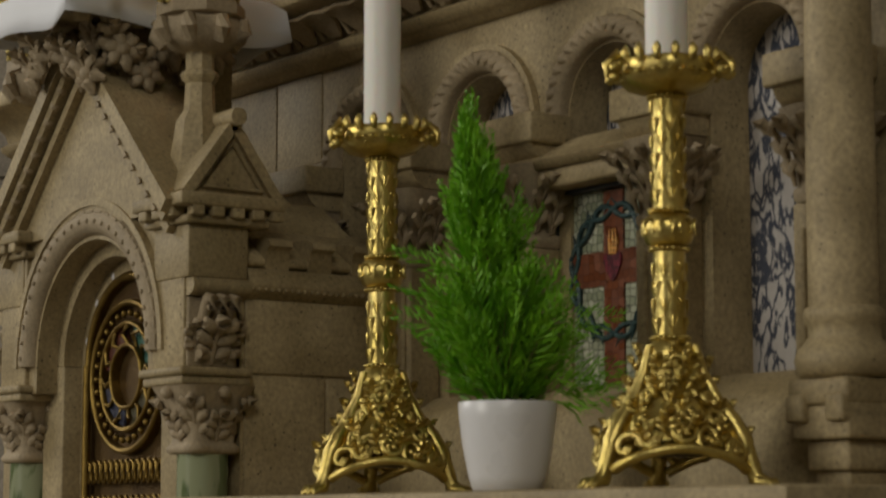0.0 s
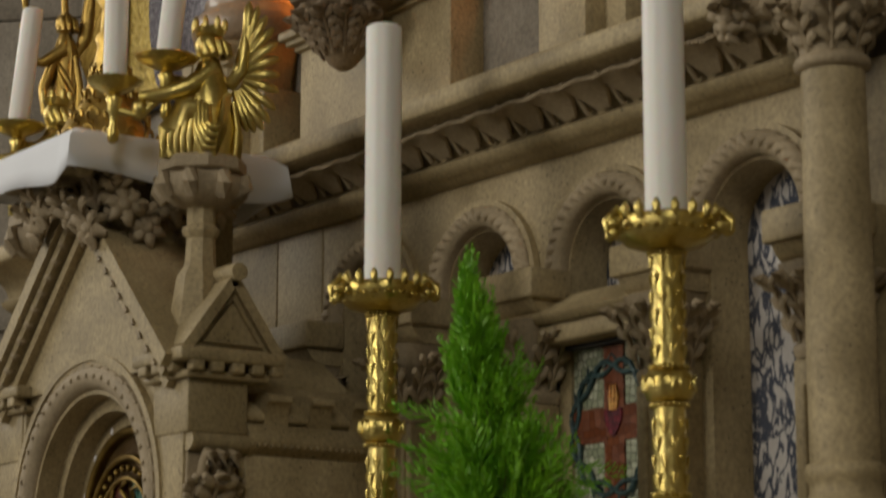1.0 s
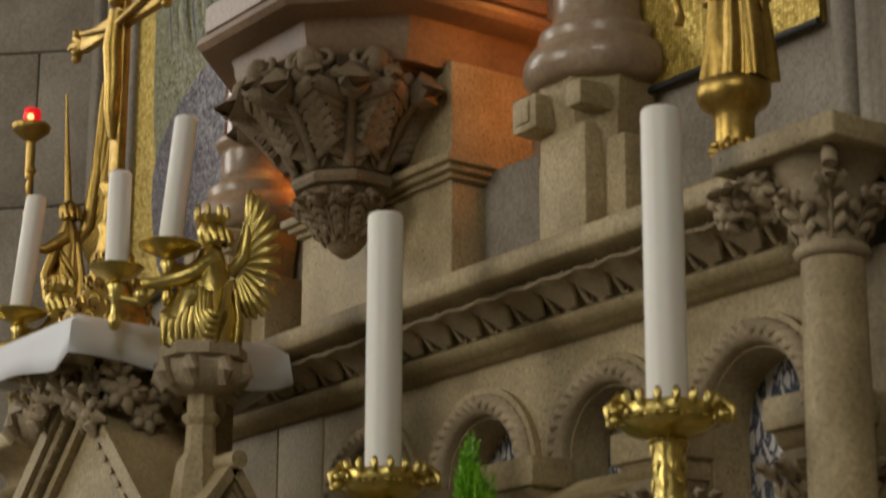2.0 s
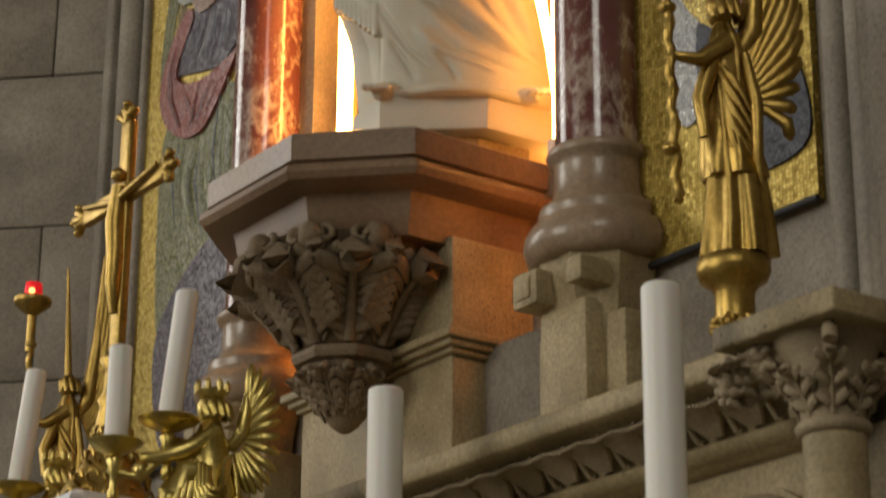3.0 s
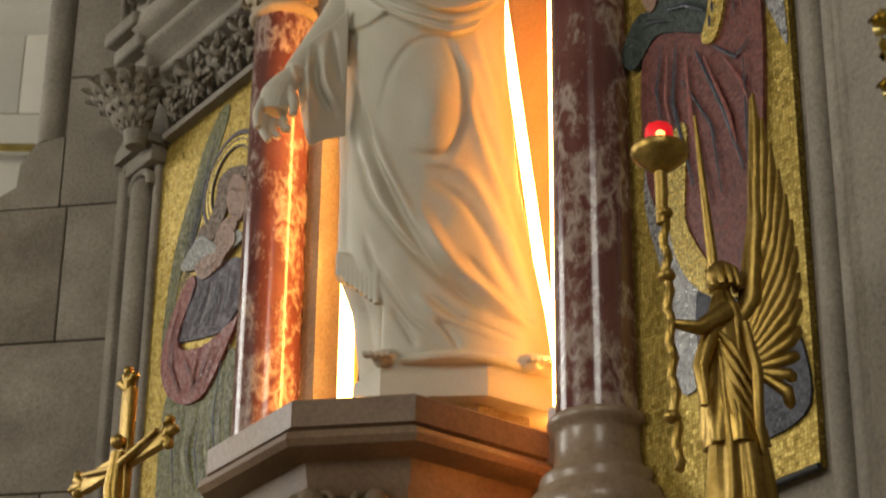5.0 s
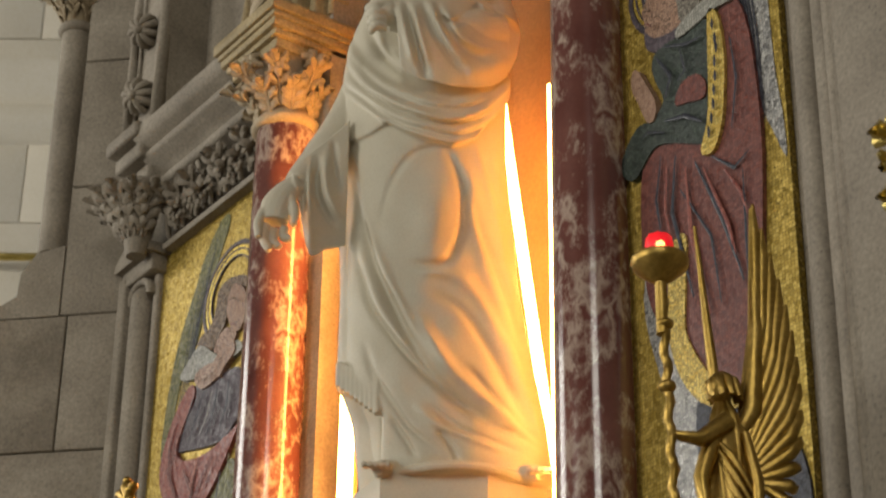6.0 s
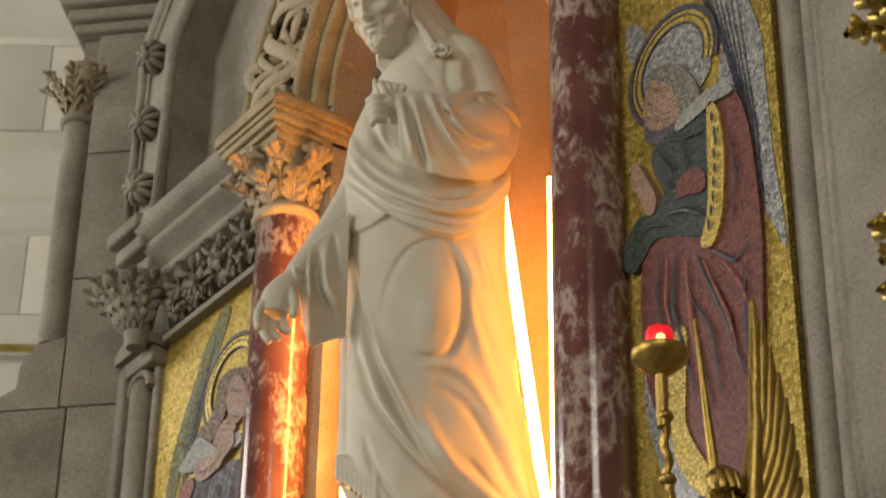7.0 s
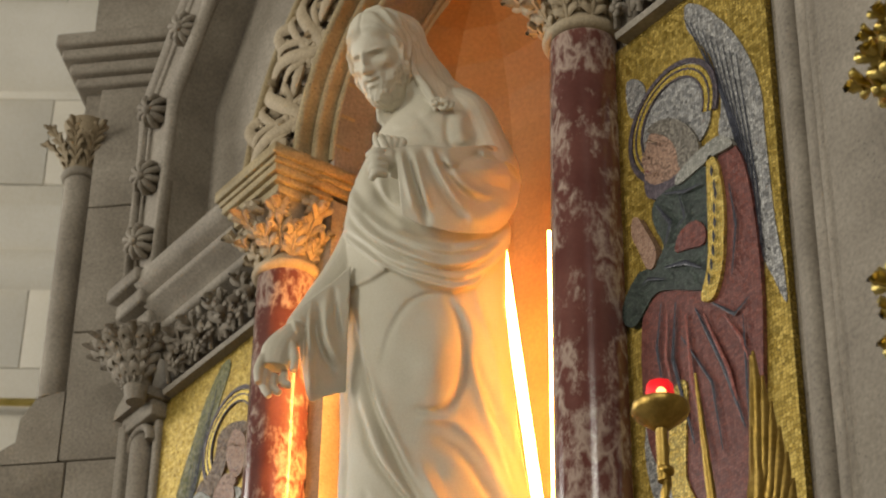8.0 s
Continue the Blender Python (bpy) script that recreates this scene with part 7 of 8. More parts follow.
def statue_head(bm, centre, fwd, side, up, k):
    """Bearded head with parted hair, one closed skin over a ball; f, s and z run forward, sideways and up."""
    nu, nv = 160, 110
    az = np.linspace(-math.pi, math.pi, nu, endpoint=False)[None, :]
    el = np.linspace(-math.pi / 2, math.pi / 2, nv)[:, None]
    A, E = np.broadcast_arrays(az, el)

    def bump(a0, e0, wa, we, amp, pair=False):
        g = amp * np.exp(-((A - a0) / wa) ** 2 - ((E - e0) / we) ** 2)
        return g + amp * np.exp(-((A + a0) / wa) ** 2 - ((E - e0) / we) ** 2) if pair else g
    f, s, z = np.cos(E) * np.cos(A), np.cos(E) * np.sin(A), np.sin(E)
    r = 1 / np.sqrt((f / np.where(f > 0, 0.090, 0.105)) ** 2 + (s / (0.069 + 0.008 * z)) ** 2 + (z / np.where(z > 0, 0.120, 0.136)) ** 2)
    r = r + bump(0, 0.14, 0.10, 0.10, 0.007) + bump(0, -0.07, 0.085, 0.20, 0.018) + bump(0, -0.29, 0.10, 0.085, 0.026) + bump(0.13, -0.33, 0.06, 0.055, 0.010, True)
    r = r + bump(0.36, 0.04, 0.18, 0.10, -0.019, True) + bump(0.37, 0.015, 0.13, 0.055, 0.012, True) + bump(0.37, 0.065, 0.17, 0.016, 0.004, True) + bump(0.37, 0.005, 0.13, 0.010, -0.003, True)
    r = r + bump(0.36, 0.19, 0.22, 0.045, 0.008, True) + bump(0.60, -0.20, 0.18, 0.15, 0.008, True) + bump(0.50, -0.45, 0.14, 0.14, -0.004, True)
    r = r + bump(0, -0.525, 0.15, 0.035, 0.008) + bump(0, -0.585, 0.14, 0.018, -0.004) + bump(0, -0.64, 0.14, 0.042, 0.009) + bump(0, -0.74, 0.18, 0.05, -0.006)
    r = r + bump(0.17, -0.49, 0.14, 0.045, 0.009, True) + bump(0.34, -0.60, 0.08, 0.10, 0.007, True)
    # beard: fuller along the jaw and chin, in small curls
    beard = step(-0.68 - E + 0.42 * np.minimum(np.abs(A), 1.2) ** 2 * 0.9, 0.05) * step(1.25 - np.abs(A), 0.06)
    r = r + beard * (0.008 + 0.0045 * np.sin(23 * A + 6 * np.sin(9 * E)) * np.sin(27 * E + 3 * np.sin(11 * A)))
    r = r + bump(0, -0.95, 0.5, 0.22, 0.014)
    # hair: a swell over the brow, parted in the middle, waving back and down
    line = 0.66 + 0.10 * np.exp(-(A / 0.2) ** 2) - 0.12 * np.abs(A) - 1.5 * step(np.abs(A) - 1.10, 0.08)
    hair = step(E - line, 0.035)
    wave = np.sin(15 * f + 2.2 * np.sin(5 * E + 3 * f)) + 0.5 * np.sin(34 * f + 2.5 * np.sin(6 * E))
    r = r + hair * (0.014 + 0.0042 * wave) - hair * 0.005 * np.exp(-(A / 0.05) ** 2)
    rows = []
    for j in range(nv):
        rows.append([bm.verts.new(centre + (fwd * float(f[j, i]) + side * float(s[j, i]) + up * float(z[j, i])) * (float(r[j, i]) * k)) for i in range(nu)] if 0 < j < nv - 1 else
                    [bm.verts.new(centre + up * (float(z[j, 0]) * float(r[j].mean()) * k))])
    for p, q in zip(rows, rows[1:]):
        for i in range(nu):
            ring = [p[i % len(p)], p[(i + 1) % len(p)], q[(i + 1) % len(q)], q[i % len(q)]]
            bm.faces.new(list(dict.fromkeys(ring)))


def statue():
    """A robed standing figure, one mesh: lofted drapery with folds, arms, head, all fused."""
    bm = B()
    cols = list(zip(*GOWN))
    seg, n = 260, 300
    zz = np.linspace(3.545, 5.20, n)[:, None]
    left, right, vc, b = [np.interp(zz, cols[0], c) for c in cols[1:]]
    t = np.linspace(0, TAU, seg, endpoint=False)[None, :]
    uc, a = (left + right) / 2, (right - left) / 2
    u = uc + a * np.cos(t)
    front = np.clip(np.sin(t) * 2.2 + 0.15, 0, 1)
    h = drapery(u, np.broadcast_to(zz, u.shape)) * front + (1 - front) * 0.008 * np.sin(9 * t + 5 * zz)
    U, V = u + h * np.cos(t) * 0.6, vc + (b + h) * np.sin(t)
    rings = [[bm.verts.new(S(float(U[j, i]), float(V[j, i]), float(zz[j, 0]))) for i in range(seg)] for j in range(n)]
    for p, q in zip(rings, rings[1:]):
        for i in range(seg):
            bm.faces.new((p[i], p[(i + 1) % seg], q[(i + 1) % seg], q[i]))
    bm.faces.new(list(reversed(rings[0])))
    bm.faces.new(rings[-1])

    def limb(ctrl, radii, k=24, flat=1.0):
        pts = curve_pts([S(*c) for c in ctrl], False, 5)
        q = np.linspace(0, 1, len(pts))
        tube(bm, pts, [float(r) for r in np.interp(q, np.linspace(0, 1, len(radii)), radii)], k, flat, tuple(SV))
    # near arm: shoulder, elbow and forearm inside a wide sleeve
    limb([(0.030, 0.0, 5.11), (0.086, 0.015, 5.078), (0.118, 0.025, 5.0), (0.146, 0.04, 4.91), (0.152, 0.055, 4.865)], [0.060, 0.068, 0.072, 0.078, 0.080])
    limb([(0.150, 0.07, 4.865), (0.10, 0.12, 4.875), (0.02, 0.155, 4.895), (-0.06, 0.175, 4.915), (-0.11, 0.18, 4.92)], [0.070, 0.064, 0.052, 0.042, 0.032])
    def cloth(top, low, depth, creases, thick=0.05):
        """A hanging sheet between an upper and a lower edge (across, up), set out by depth(across) and folded along creases."""
        nu_, nz_ = 90, 70
        q, s_ = np.linspace(0, 1, nu_)[:, None], np.linspace(0, 1, nz_)[None, :]
        edge = [np.array([tuple(p) for p in curve_pts(e, False, 8)]) for e in (top, low)]
        (tu, tz), (lu, lz) = [[np.interp(q, np.linspace(0, 1, len(e)), e[:, c]) for c in (0, 1)] for e in edge]
        cu, cz_ = tu + (lu - tu) * s_, tz + (lz - tz) * s_
        cv = depth(cu) + 0.018 * np.sin(math.pi * np.clip(s_ * 0.8 + 0.1, 0, 1)) + 0 * cz_
        for deep, width, line in creases:
            d, at_ = away(cu, cz_, [tuple(p) for p in curve_pts(line, False, 4)])
            cv = cv + deep * np.exp(-(d / width) ** 2) * np.minimum(1, 4 * np.minimum(at_, 1 - at_) + 0.25)
        rim = np.minimum(1, 9 * np.minimum(np.minimum(q, 1 - q), np.minimum(s_, 1 - s_)) + 0.25)
        skins = [[[bm.verts.new(S(float(cu[i, j]), float(w[i, j]), float(cz_[i, j]))) for j in range(nz_)] for i in range(nu_)] for w in (cv, cv - thick * rim)]
        for g in skins:
            for i in range(nu_ - 1):
                for j in range(nz_ - 1):
                    bm.faces.new((g[i][j], g[i + 1][j], g[i + 1][j + 1], g[i][j + 1]))
        a_, b_ = skins
        loop = [(i, 0) for i in range(nu_)] + [(nu_ - 1, j) for j in range(1, nz_)] + [(i, nz_ - 1) for i in range(nu_ - 2, -1, -1)] + [(0, j) for j in range(nz_ - 2, 0, -1)]
        for (i, j), (m, k) in zip(loop, loop[1:] + loop[:1]):
            bm.faces.new((a_[i][j], a_[m][k], b_[m][k], b_[i][j]))
    cloth([(-0.098, 4.975), (-0.041, 4.985), (0.034, 4.980), (0.110, 4.985), (0.165, 4.985), (0.207, 4.928), (0.232, 4.880)],
          [(-0.078, 4.761), (-0.036, 4.733), (0.015, 4.718), (0.067, 4.706), (0.147, 4.708), (0.192, 4.735), (0.222, 4.800)],
          lambda x: 0.212 - 2.5 * np.clip(x + 0.03, 0, 1) ** 2,
          [(-0.016, 0.010, [(-0.068, 4.964), (-0.046, 4.87), (-0.025, 4.788), (-0.01, 4.729)]), (0.012, 0.010, [(-0.085, 4.96), (-0.066, 4.87), (-0.045, 4.78)]), (0.010, 0.009, [(-0.05, 4.965), (-0.028, 4.87), (-0.005, 4.78)]),
           (-0.013, 0.011, [(-0.023, 4.97), (0.006, 4.888), (0.038, 4.816), (0.076, 4.761)]), (0.012, 0.011, [(-0.005, 4.97), (0.027, 4.888), (0.062, 4.82), (0.10, 4.77)]),
           (-0.012, 0.011, [(0.012, 4.96), (0.051, 4.87), (0.098, 4.816), (0.143, 4.79)]), (0.012, 0.012, [(0.035, 4.95), (0.075, 4.875), (0.12, 4.835), (0.17, 4.82)]),
           (-0.012, 0.010, [(0.005, 4.925), (0.058, 4.908), (0.11, 4.935), (0.124, 4.975)]), (-0.016, 0.007, [(0.13, 4.985), (0.17, 4.955), (0.215, 4.918)]), (0.014, 0.008, [(0.12, 4.972), (0.165, 4.94), (0.21, 4.905)]),
           (0.016, 0.03, [(0.09, 4.745), (0.15, 4.76), (0.20, 4.80)])])
    # closed palm and digits on the breast
    limb([(-0.095, 0.185, 4.925), (-0.118, 0.198, 4.935), (-0.135, 0.20, 4.93)], [0.030, 0.032, 0.026], 14)
    for k in range(4):
        z = 4.958 - 0.023 * k
        limb([(-0.120, 0.215, z), (-0.148, 0.226, z + 0.003), (-0.168 + 0.004 * k, 0.208, z - 0.008), (-0.158, 0.185, z - 0.016)], [0.0115, 0.0115, 0.0105, 0.008], 10)
    limb([(-0.118, 0.20, 4.95), (-0.128, 0.21, 4.985), (-0.140, 0.195, 5.005)], [0.012, 0.011, 0.008], 10)
    for k in range(5):
        limb([(-0.155 + 0.016 * k, 0.15, 5.02 - 0.004 * k), (-0.150 + 0.018 * k, 0.17, 4.995), (-0.135 + 0.012 * k, 0.175, 4.965)], [0.006, 0.010, 0.007], 8)
    # far arm held out and down
    limb([(-0.06, -0.05, 5.02), (-0.120, -0.05, 4.90), (-0.160, -0.04, 4.76), (-0.205, 0.02, 4.61), (-0.268, 0.09, 4.492), (-0.335, 0.160, 4.408)], [0.050, 0.050, 0.050, 0.054, 0.050, 0.030])
    # wide sleeve falling from the wrist to a point
    cloth([(-0.348, 4.440), (-0.325, 4.475), (-0.291, 4.510), (-0.255, 4.545), (-0.205, 4.60)],
          [(-0.330, 4.380), (-0.316, 4.297), (-0.293, 4.203), (-0.257, 4.214), (-0.205, 4.228)],
          lambda x: 0.165 - 0.30 * (x + 0.33),
          [(-0.014, 0.009, [(-0.286, 4.48), (-0.286, 4.41), (-0.272, 4.35), (-0.235, 4.285)]), (0.012, 0.010, [(-0.30, 4.48), (-0.302, 4.40), (-0.296, 4.30), (-0.29, 4.22)]),
           (-0.012, 0.008, [(-0.318, 4.44), (-0.314, 4.38), (-0.31, 4.30)]), (0.011, 0.010, [(-0.262, 4.50), (-0.26, 4.42), (-0.245, 4.36), (-0.215, 4.31)]), (-0.010, 0.008, [(-0.245, 4.53), (-0.238, 4.45), (-0.225, 4.39)]),
           (0.010, 0.012, [(-0.345, 4.43), (-0.335, 4.41), (-0.325, 4.385)])], 0.035)
    # open palm turned down, digits slightly spread
    limb([(-0.330, 0.165, 4.405), (-0.358, 0.178, 4.378), (-0.378, 0.188, 4.340), (-0.384, 0.192, 4.295)], [0.027, 0.033, 0.041, 0.034], 16, 0.7)
    for k, (u0, z0, u1, z1, u2, z2) in enumerate(((-0.412, 4.325, -0.424, 4.29, -0.421, 4.250), (-0.404, 4.285, -0.408, 4.245, -0.392, 4.212), (-0.384, 4.272, -0.384, 4.238, -0.366, 4.222), (-0.360, 4.275, -0.356, 4.250, -0.340, 4.246))):
        v = 0.198 - 0.008 * k
        limb([(u0, v, z0), (u1, v + 0.010, z1), (u2, v + 0.014, z2)], [0.0125, 0.0115, 0.0085], 10)
    limb([(-0.348, 0.19, 4.365), (-0.334, 0.205, 4.325), (-0.336, 0.212, 4.285)], [0.013, 0.012, 0.009], 10)
    # neck and head, bowed and turned aside
    limb([(0.0, -0.01, 5.08), (-0.035, 0.01, 5.16), (-0.075, 0.02, 5.24)], [0.080, 0.062, 0.058])
    yaw, bow, roll = radians(54), radians(32), radians(4)
    flatway = -SU * math.cos(yaw) + SV * math.sin(yaw)
    across = flatway.cross(Vector((0, 0, 1))).normalized()
    fwd = flatway * math.cos(bow) - Vector((0, 0, 1)) * math.sin(bow)
    upw = across.cross(fwd).normalized()
    side, upw = across * math.cos(roll) + upw * math.sin(roll), upw * math.cos(roll) - across * math.sin(roll)
    statue_head(bm, SA + SU * -0.136 + SV * 0.06 + Vector((0, 0, 5.222)), fwd, side, upw, 1.08)
    # hair waving from the crown behind the cheek to the near shoulder
    rnd = random.Random(21)
    outer = [(-0.128, 0.03, 5.442), (-0.062, -0.01, 5.392), (-0.018, -0.02, 5.300), (0.020, -0.01, 5.225), (0.062, 0.01, 5.170), (0.100, 0.015, 5.140)]
    inner = [(-0.150, 0.12, 5.392), (-0.098, 0.115, 5.352), (-0.062, 0.085, 5.295), (-0.044, 0.070, 5.235), (-0.018, 0.080, 5.165), (0.008, 0.100, 5.112)]
    for layer_, lift in ((0, 0.0), (1, 0.006)):
        for k in range(15):
            q = (k + 0.5 * layer_) / 14
            ctrl = []
            for i, (o, p) in enumerate(zip(outer, inner)):
                w = 0.008 * math.sin(1.9 * i + k * 0.7 + 2 * layer_) * (i > 0)
                arch = 0.016 * math.sin(math.pi * min(1, q)) * (1 - 0.12 * i)
                ctrl.append((o[0] + (p[0] - o[0]) * q + w, o[1] + (p[1] - o[1]) * q + arch + lift, o[2] + (p[2] - o[2]) * q + 0.6 * w))
            if k % 3 == 1 and layer_:
                ctrl[-1] = (ctrl[-1][0] - 0.012, ctrl[-1][1] + 0.008, ctrl[-1][2] - 0.012)
            limb(ctrl, [0.007, 0.0105, 0.0115, 0.0115, 0.011, 0.006], 8)
    for k in range(4):
        c = S(0.004 + 0.012 * k, 0.115, 5.118 + 0.008 * math.sin(k * 2))
        tube(bm, [c + SU * 0.016 * math.cos(j * 0.7 + k) * (1 - j / 14) + Vector((0, 0, 0.016 * math.sin(j * 0.7 + k) * (1 - j / 14))) + SV * 0.002 * j for j in range(10)], 0.006, 7)
    # hair of the far side behind the beard
    for k in range(5):
        limb([(-0.165 + 0.006 * k, 0.0, 5.20), (-0.150 + 0.006 * k, 0.01, 5.13), (-0.146 + 0.007 * k, 0.02, 5.06 - 0.008 * (k % 3))], [0.010, 0.011, 0.006], 8)
    # hem edge, bare feet
    for i in range(9):
        q = i / 8
        limb([(-0.205 + 0.09 * q, 0.085 + 0.05 * q, 3.90 - 0.03 * q), (-0.207 + 0.092 * q, 0.092 + 0.05 * q, 3.838 - 0.07 * q)], [0.014, 0.010], 8)
    for u_, v_, d in ((-0.085, 0.13, -0.02), (0.235, 0.11, 0.03)):
        limb([(u_ + 0.05, v_ - 0.08, 3.59), (u_, v_, 3.572), (u_ + d, v_ + 0.045, 3.556)], [0.034, 0.027, 0.017], 14)
        for k in range(5):
            limb([(u_ + d + 0.013 * (k - 2), v_ + 0.045, 3.565), (u_ + d * 1.3 + 0.014 * (k - 2), v_ + 0.074, 3.553)], [0.009, 0.007], 8)
    foot = SA + SU * 0.07
    lathe(bm, [(0.20, 3.540), (0.205, 3.55), (0.19, 3.566), (0.1, 3.57)], foot.x, foot.y, 28)
    ob = link("statue", bm, PALE, 0)
    ob.data.shade_smooth()
    md = ob.modifiers.new("fuse", "REMESH")
    md.mode, md.voxel_size, md.use_smooth_shade = "VOXEL", 0.0028, True
    sm = ob.modifiers.new("soften", "SMOOTH")
    sm.iterations, sm.factor = 1, 0.4
    tagged(ob, "pale stone statue of a robed figure standing in the lit niche", "statue")


statue()


def plinth():
    """The rough-cut slab under the statue on a smaller hidden block."""
    t = thing("statue_plinth", (SA.x, SA.y, 3.372), "many-sided pale stone plinth slab under the statue", "plinth")
    plan = [(-0.10, 0.155), (0.144, 0.17), (0.31, 0.06), (0.31, -0.14), (-0.12, -0.15), (-0.165, 0.04)]

    def prism(k, z0, z1):
        bm = B()
        rows = []
        for z, e in ((z0, 0.992), (z0 + 0.005, 1.0), (z1 - 0.006, 1.0), (z1, 0.985)):
            rows.append([bm.verts.new(SA + SU * (0.07 + (u - 0.07) * k * e) + SV * (v * k * e) + Vector((0, 0, z))) for u, v in plan])
        for p, q in zip(rows, rows[1:]):
            for i in range(6):
                bm.faces.new((p[i], p[(i + 1) % 6], q[(i + 1) % 6], q[i]))
        bm.faces.new(rows[0])
        bm.faces.new(rows[-1])
        return bm
    part("upper_slab", prism(1.0, 3.462, 3.545), PALE, t, "", 30)
    part("under_block", prism(0.72, 3.372, 3.4618), STONE, t, "", 30)


plinth()

# ---- gilded figures, cross and lamps ----


def feathered_wing(bm, root_, tips, r=0.012, flat=0.35, side=(0.8, -0.6, 0)):
    root_ = Vector(root_)
    for i, tip in enumerate(tips):
        tip = Vector(tip)
        m = root_.lerp(tip, 0.55) + (tip - root_).cross(Vector(side)).normalized() * 0.06 * (tip - root_).length
        tube(bm, [root_, root_.lerp(m, 0.55), m, m.lerp(tip, 0.6), tip], [r * 0.6, r, r * 1.15, r * 1.0, r * 0.35], 8, flat, side)


def kneeling_figure(cx, cy, z0):
    t = thing("angel_candelabrum", (cx, cy, z0), "gilded kneeling winged figure holding two candle dishes on a pinnacle bowl", "candelabrum", "angel candelabra")

    def Q(u, z, v=0.0):
        return Vector((cx, cy, z0)) + SU * u + SV * v + Vector((0, 0, z * 0.9))
    bm = B()
    # kneeling body under deep swags that fall over the bowl's edge
    tube(bm, [Q(0.012, -0.004, 0.0), Q(0.012, 0.06, 0.006), Q(0.010, 0.12, 0.010), Q(0.008, 0.17, 0.008), Q(0.010, 0.215, 0.0)], [0.048, 0.052, 0.042, 0.034, 0.020], 18)
    tube(bm, [Q(0.02, 0.10, 0.02), Q(-0.03, 0.085, 0.045), Q(-0.055, 0.05, 0.05), Q(-0.055, -0.005, 0.045)], [0.030, 0.032, 0.026, 0.020], 12)
    for k in range(6):
        w, d = 0.040 - 0.005 * k, 0.055 + 0.008 * k
        x = 0.012 + 0.004 * k
        tube(bm, [Q(x - w, 0.130 - 0.006 * k, d - 0.02), Q(x - w * 0.8, 0.055, d), Q(x - w * 0.3, -0.015 + 0.012 * k, d + 0.006), Q(x + w * 0.3, -0.018 + 0.012 * k, d + 0.006), Q(x + w * 0.8, 0.055, d), Q(x + w, 0.135 - 0.004 * k, d - 0.02)], [0.005, 0.0075, 0.008, 0.008, 0.0075, 0.005], 8)
    for k in range(5):
        tube(bm, [Q(-0.058 + 0.012 * k, 0.075 + 0.008 * k, 0.055), Q(-0.066 + 0.012 * k, 0.03, 0.068), Q(-0.070 + 0.013 * k, -0.008, 0.055)], [0.006, 0.008, 0.006], 7)
    for k in range(4):
        tube(bm, [Q(0.058 - 0.004 * k, 0.12, 0.02 - 0.014 * k), Q(0.066, 0.06, 0.02 - 0.016 * k), Q(0.062, -0.004, 0.02 - 0.016 * k)], [0.006, 0.008, 0.007], 7)
    robe = part("robe", bm, BRASS, t, "gilded robe in deep folds")
    bm = B()
    tube(bm, [Q(0.02, 0.195, 0.02), Q(-0.02, 0.15, 0.04), Q(-0.075, 0.128, 0.045), Q(-0.115, 0.13, 0.03)], [0.018, 0.019, 0.014, 0.010], 10)
    part("arm", bm, BRASS, t)
    bm = B()
    tube(bm, [Q(0.0, 0.195, -0.02), Q(-0.03, 0.17, -0.02), Q(-0.07, 0.18, -0.01)], [0.015, 0.014, 0.010], 10)
    part("arm", bm, BRASS, t)
    bm = B()
    ball(bm, Q(0.008, 0.245, 0.005), (0.026, 0.026, 0.031), 3)
    tube(bm, [Q(0.012, 0.21), Q(0.01, 0.235)], [0.016, 0.013], 10)
    for k in range(12):
        a = TAU * k / 12
        tube(bm, [Q(0.012 + 0.010 * math.cos(a), 0.27, 0.010 * math.sin(a)), Q(0.014 + 0.028 * math.cos(a), 0.25, 0.028 * math.sin(a)), Q(0.02 + 0.028 * math.cos(a), 0.225, 0.026 * math.sin(a))], [0.006, 0.008, 0.007], 6)
    skull = part("head", bm, BRASS, t, "gilded round head with curled hair")
    bm = B()
    cc = Q(0.008, 0.0)
    lathe(bm, [(0.024, z0 + 0.241), (0.027, z0 + 0.245), (0.030, z0 + 0.258), (0.027, z0 + 0.259), (0.022, z0 + 0.247)], cc.x, cc.y, 24)
    for k in range(8):
        a = TAU * k / 8
        p = cc + Vector((0.030 * math.cos(a), 0.030 * math.sin(a), 0))
        tube(bm, [p + Vector((0, 0, 0.253)), p * 1.0 + Vector((0, 0, 0.269)), p + Vector((0, 0, 0.276))], [0.005, 0.006, 0.002], 6)
    part("crown", bm, BRASS, skull, "small gilded crown")
    bm = B()
    tips = [(0.078, 0.300), (0.094, 0.292), (0.110, 0.276), (0.122, 0.255), (0.130, 0.230), (0.134, 0.204), (0.135, 0.176), (0.134, 0.148), (0.128, 0.118), (0.118, 0.096), (0.106, 0.084), (0.092, 0.080), (0.078, 0.082)]
    spine = [(0.078, 0.245), (0.078, 0.235), (0.078, 0.225), (0.078, 0.215), (0.077, 0.205), (0.076, 0.195), (0.075, 0.186), (0.074, 0.177), (0.072, 0.168), (0.069, 0.160), (0.065, 0.155), (0.061, 0.153), (0.057, 0.154)]
    tube(bm, [Q(0.02, 0.18, -0.02), Q(0.05, 0.17, -0.012), Q(0.068, 0.20, -0.006), Q(0.074, 0.25, -0.006), Q(0.076, 0.295, -0.01)], [0.012, 0.015, 0.015, 0.011, 0.004], 8, 0.6, tuple(SV))
    wing = part("wing", bm, BRASS, t, "upswept gilded feathered wing")
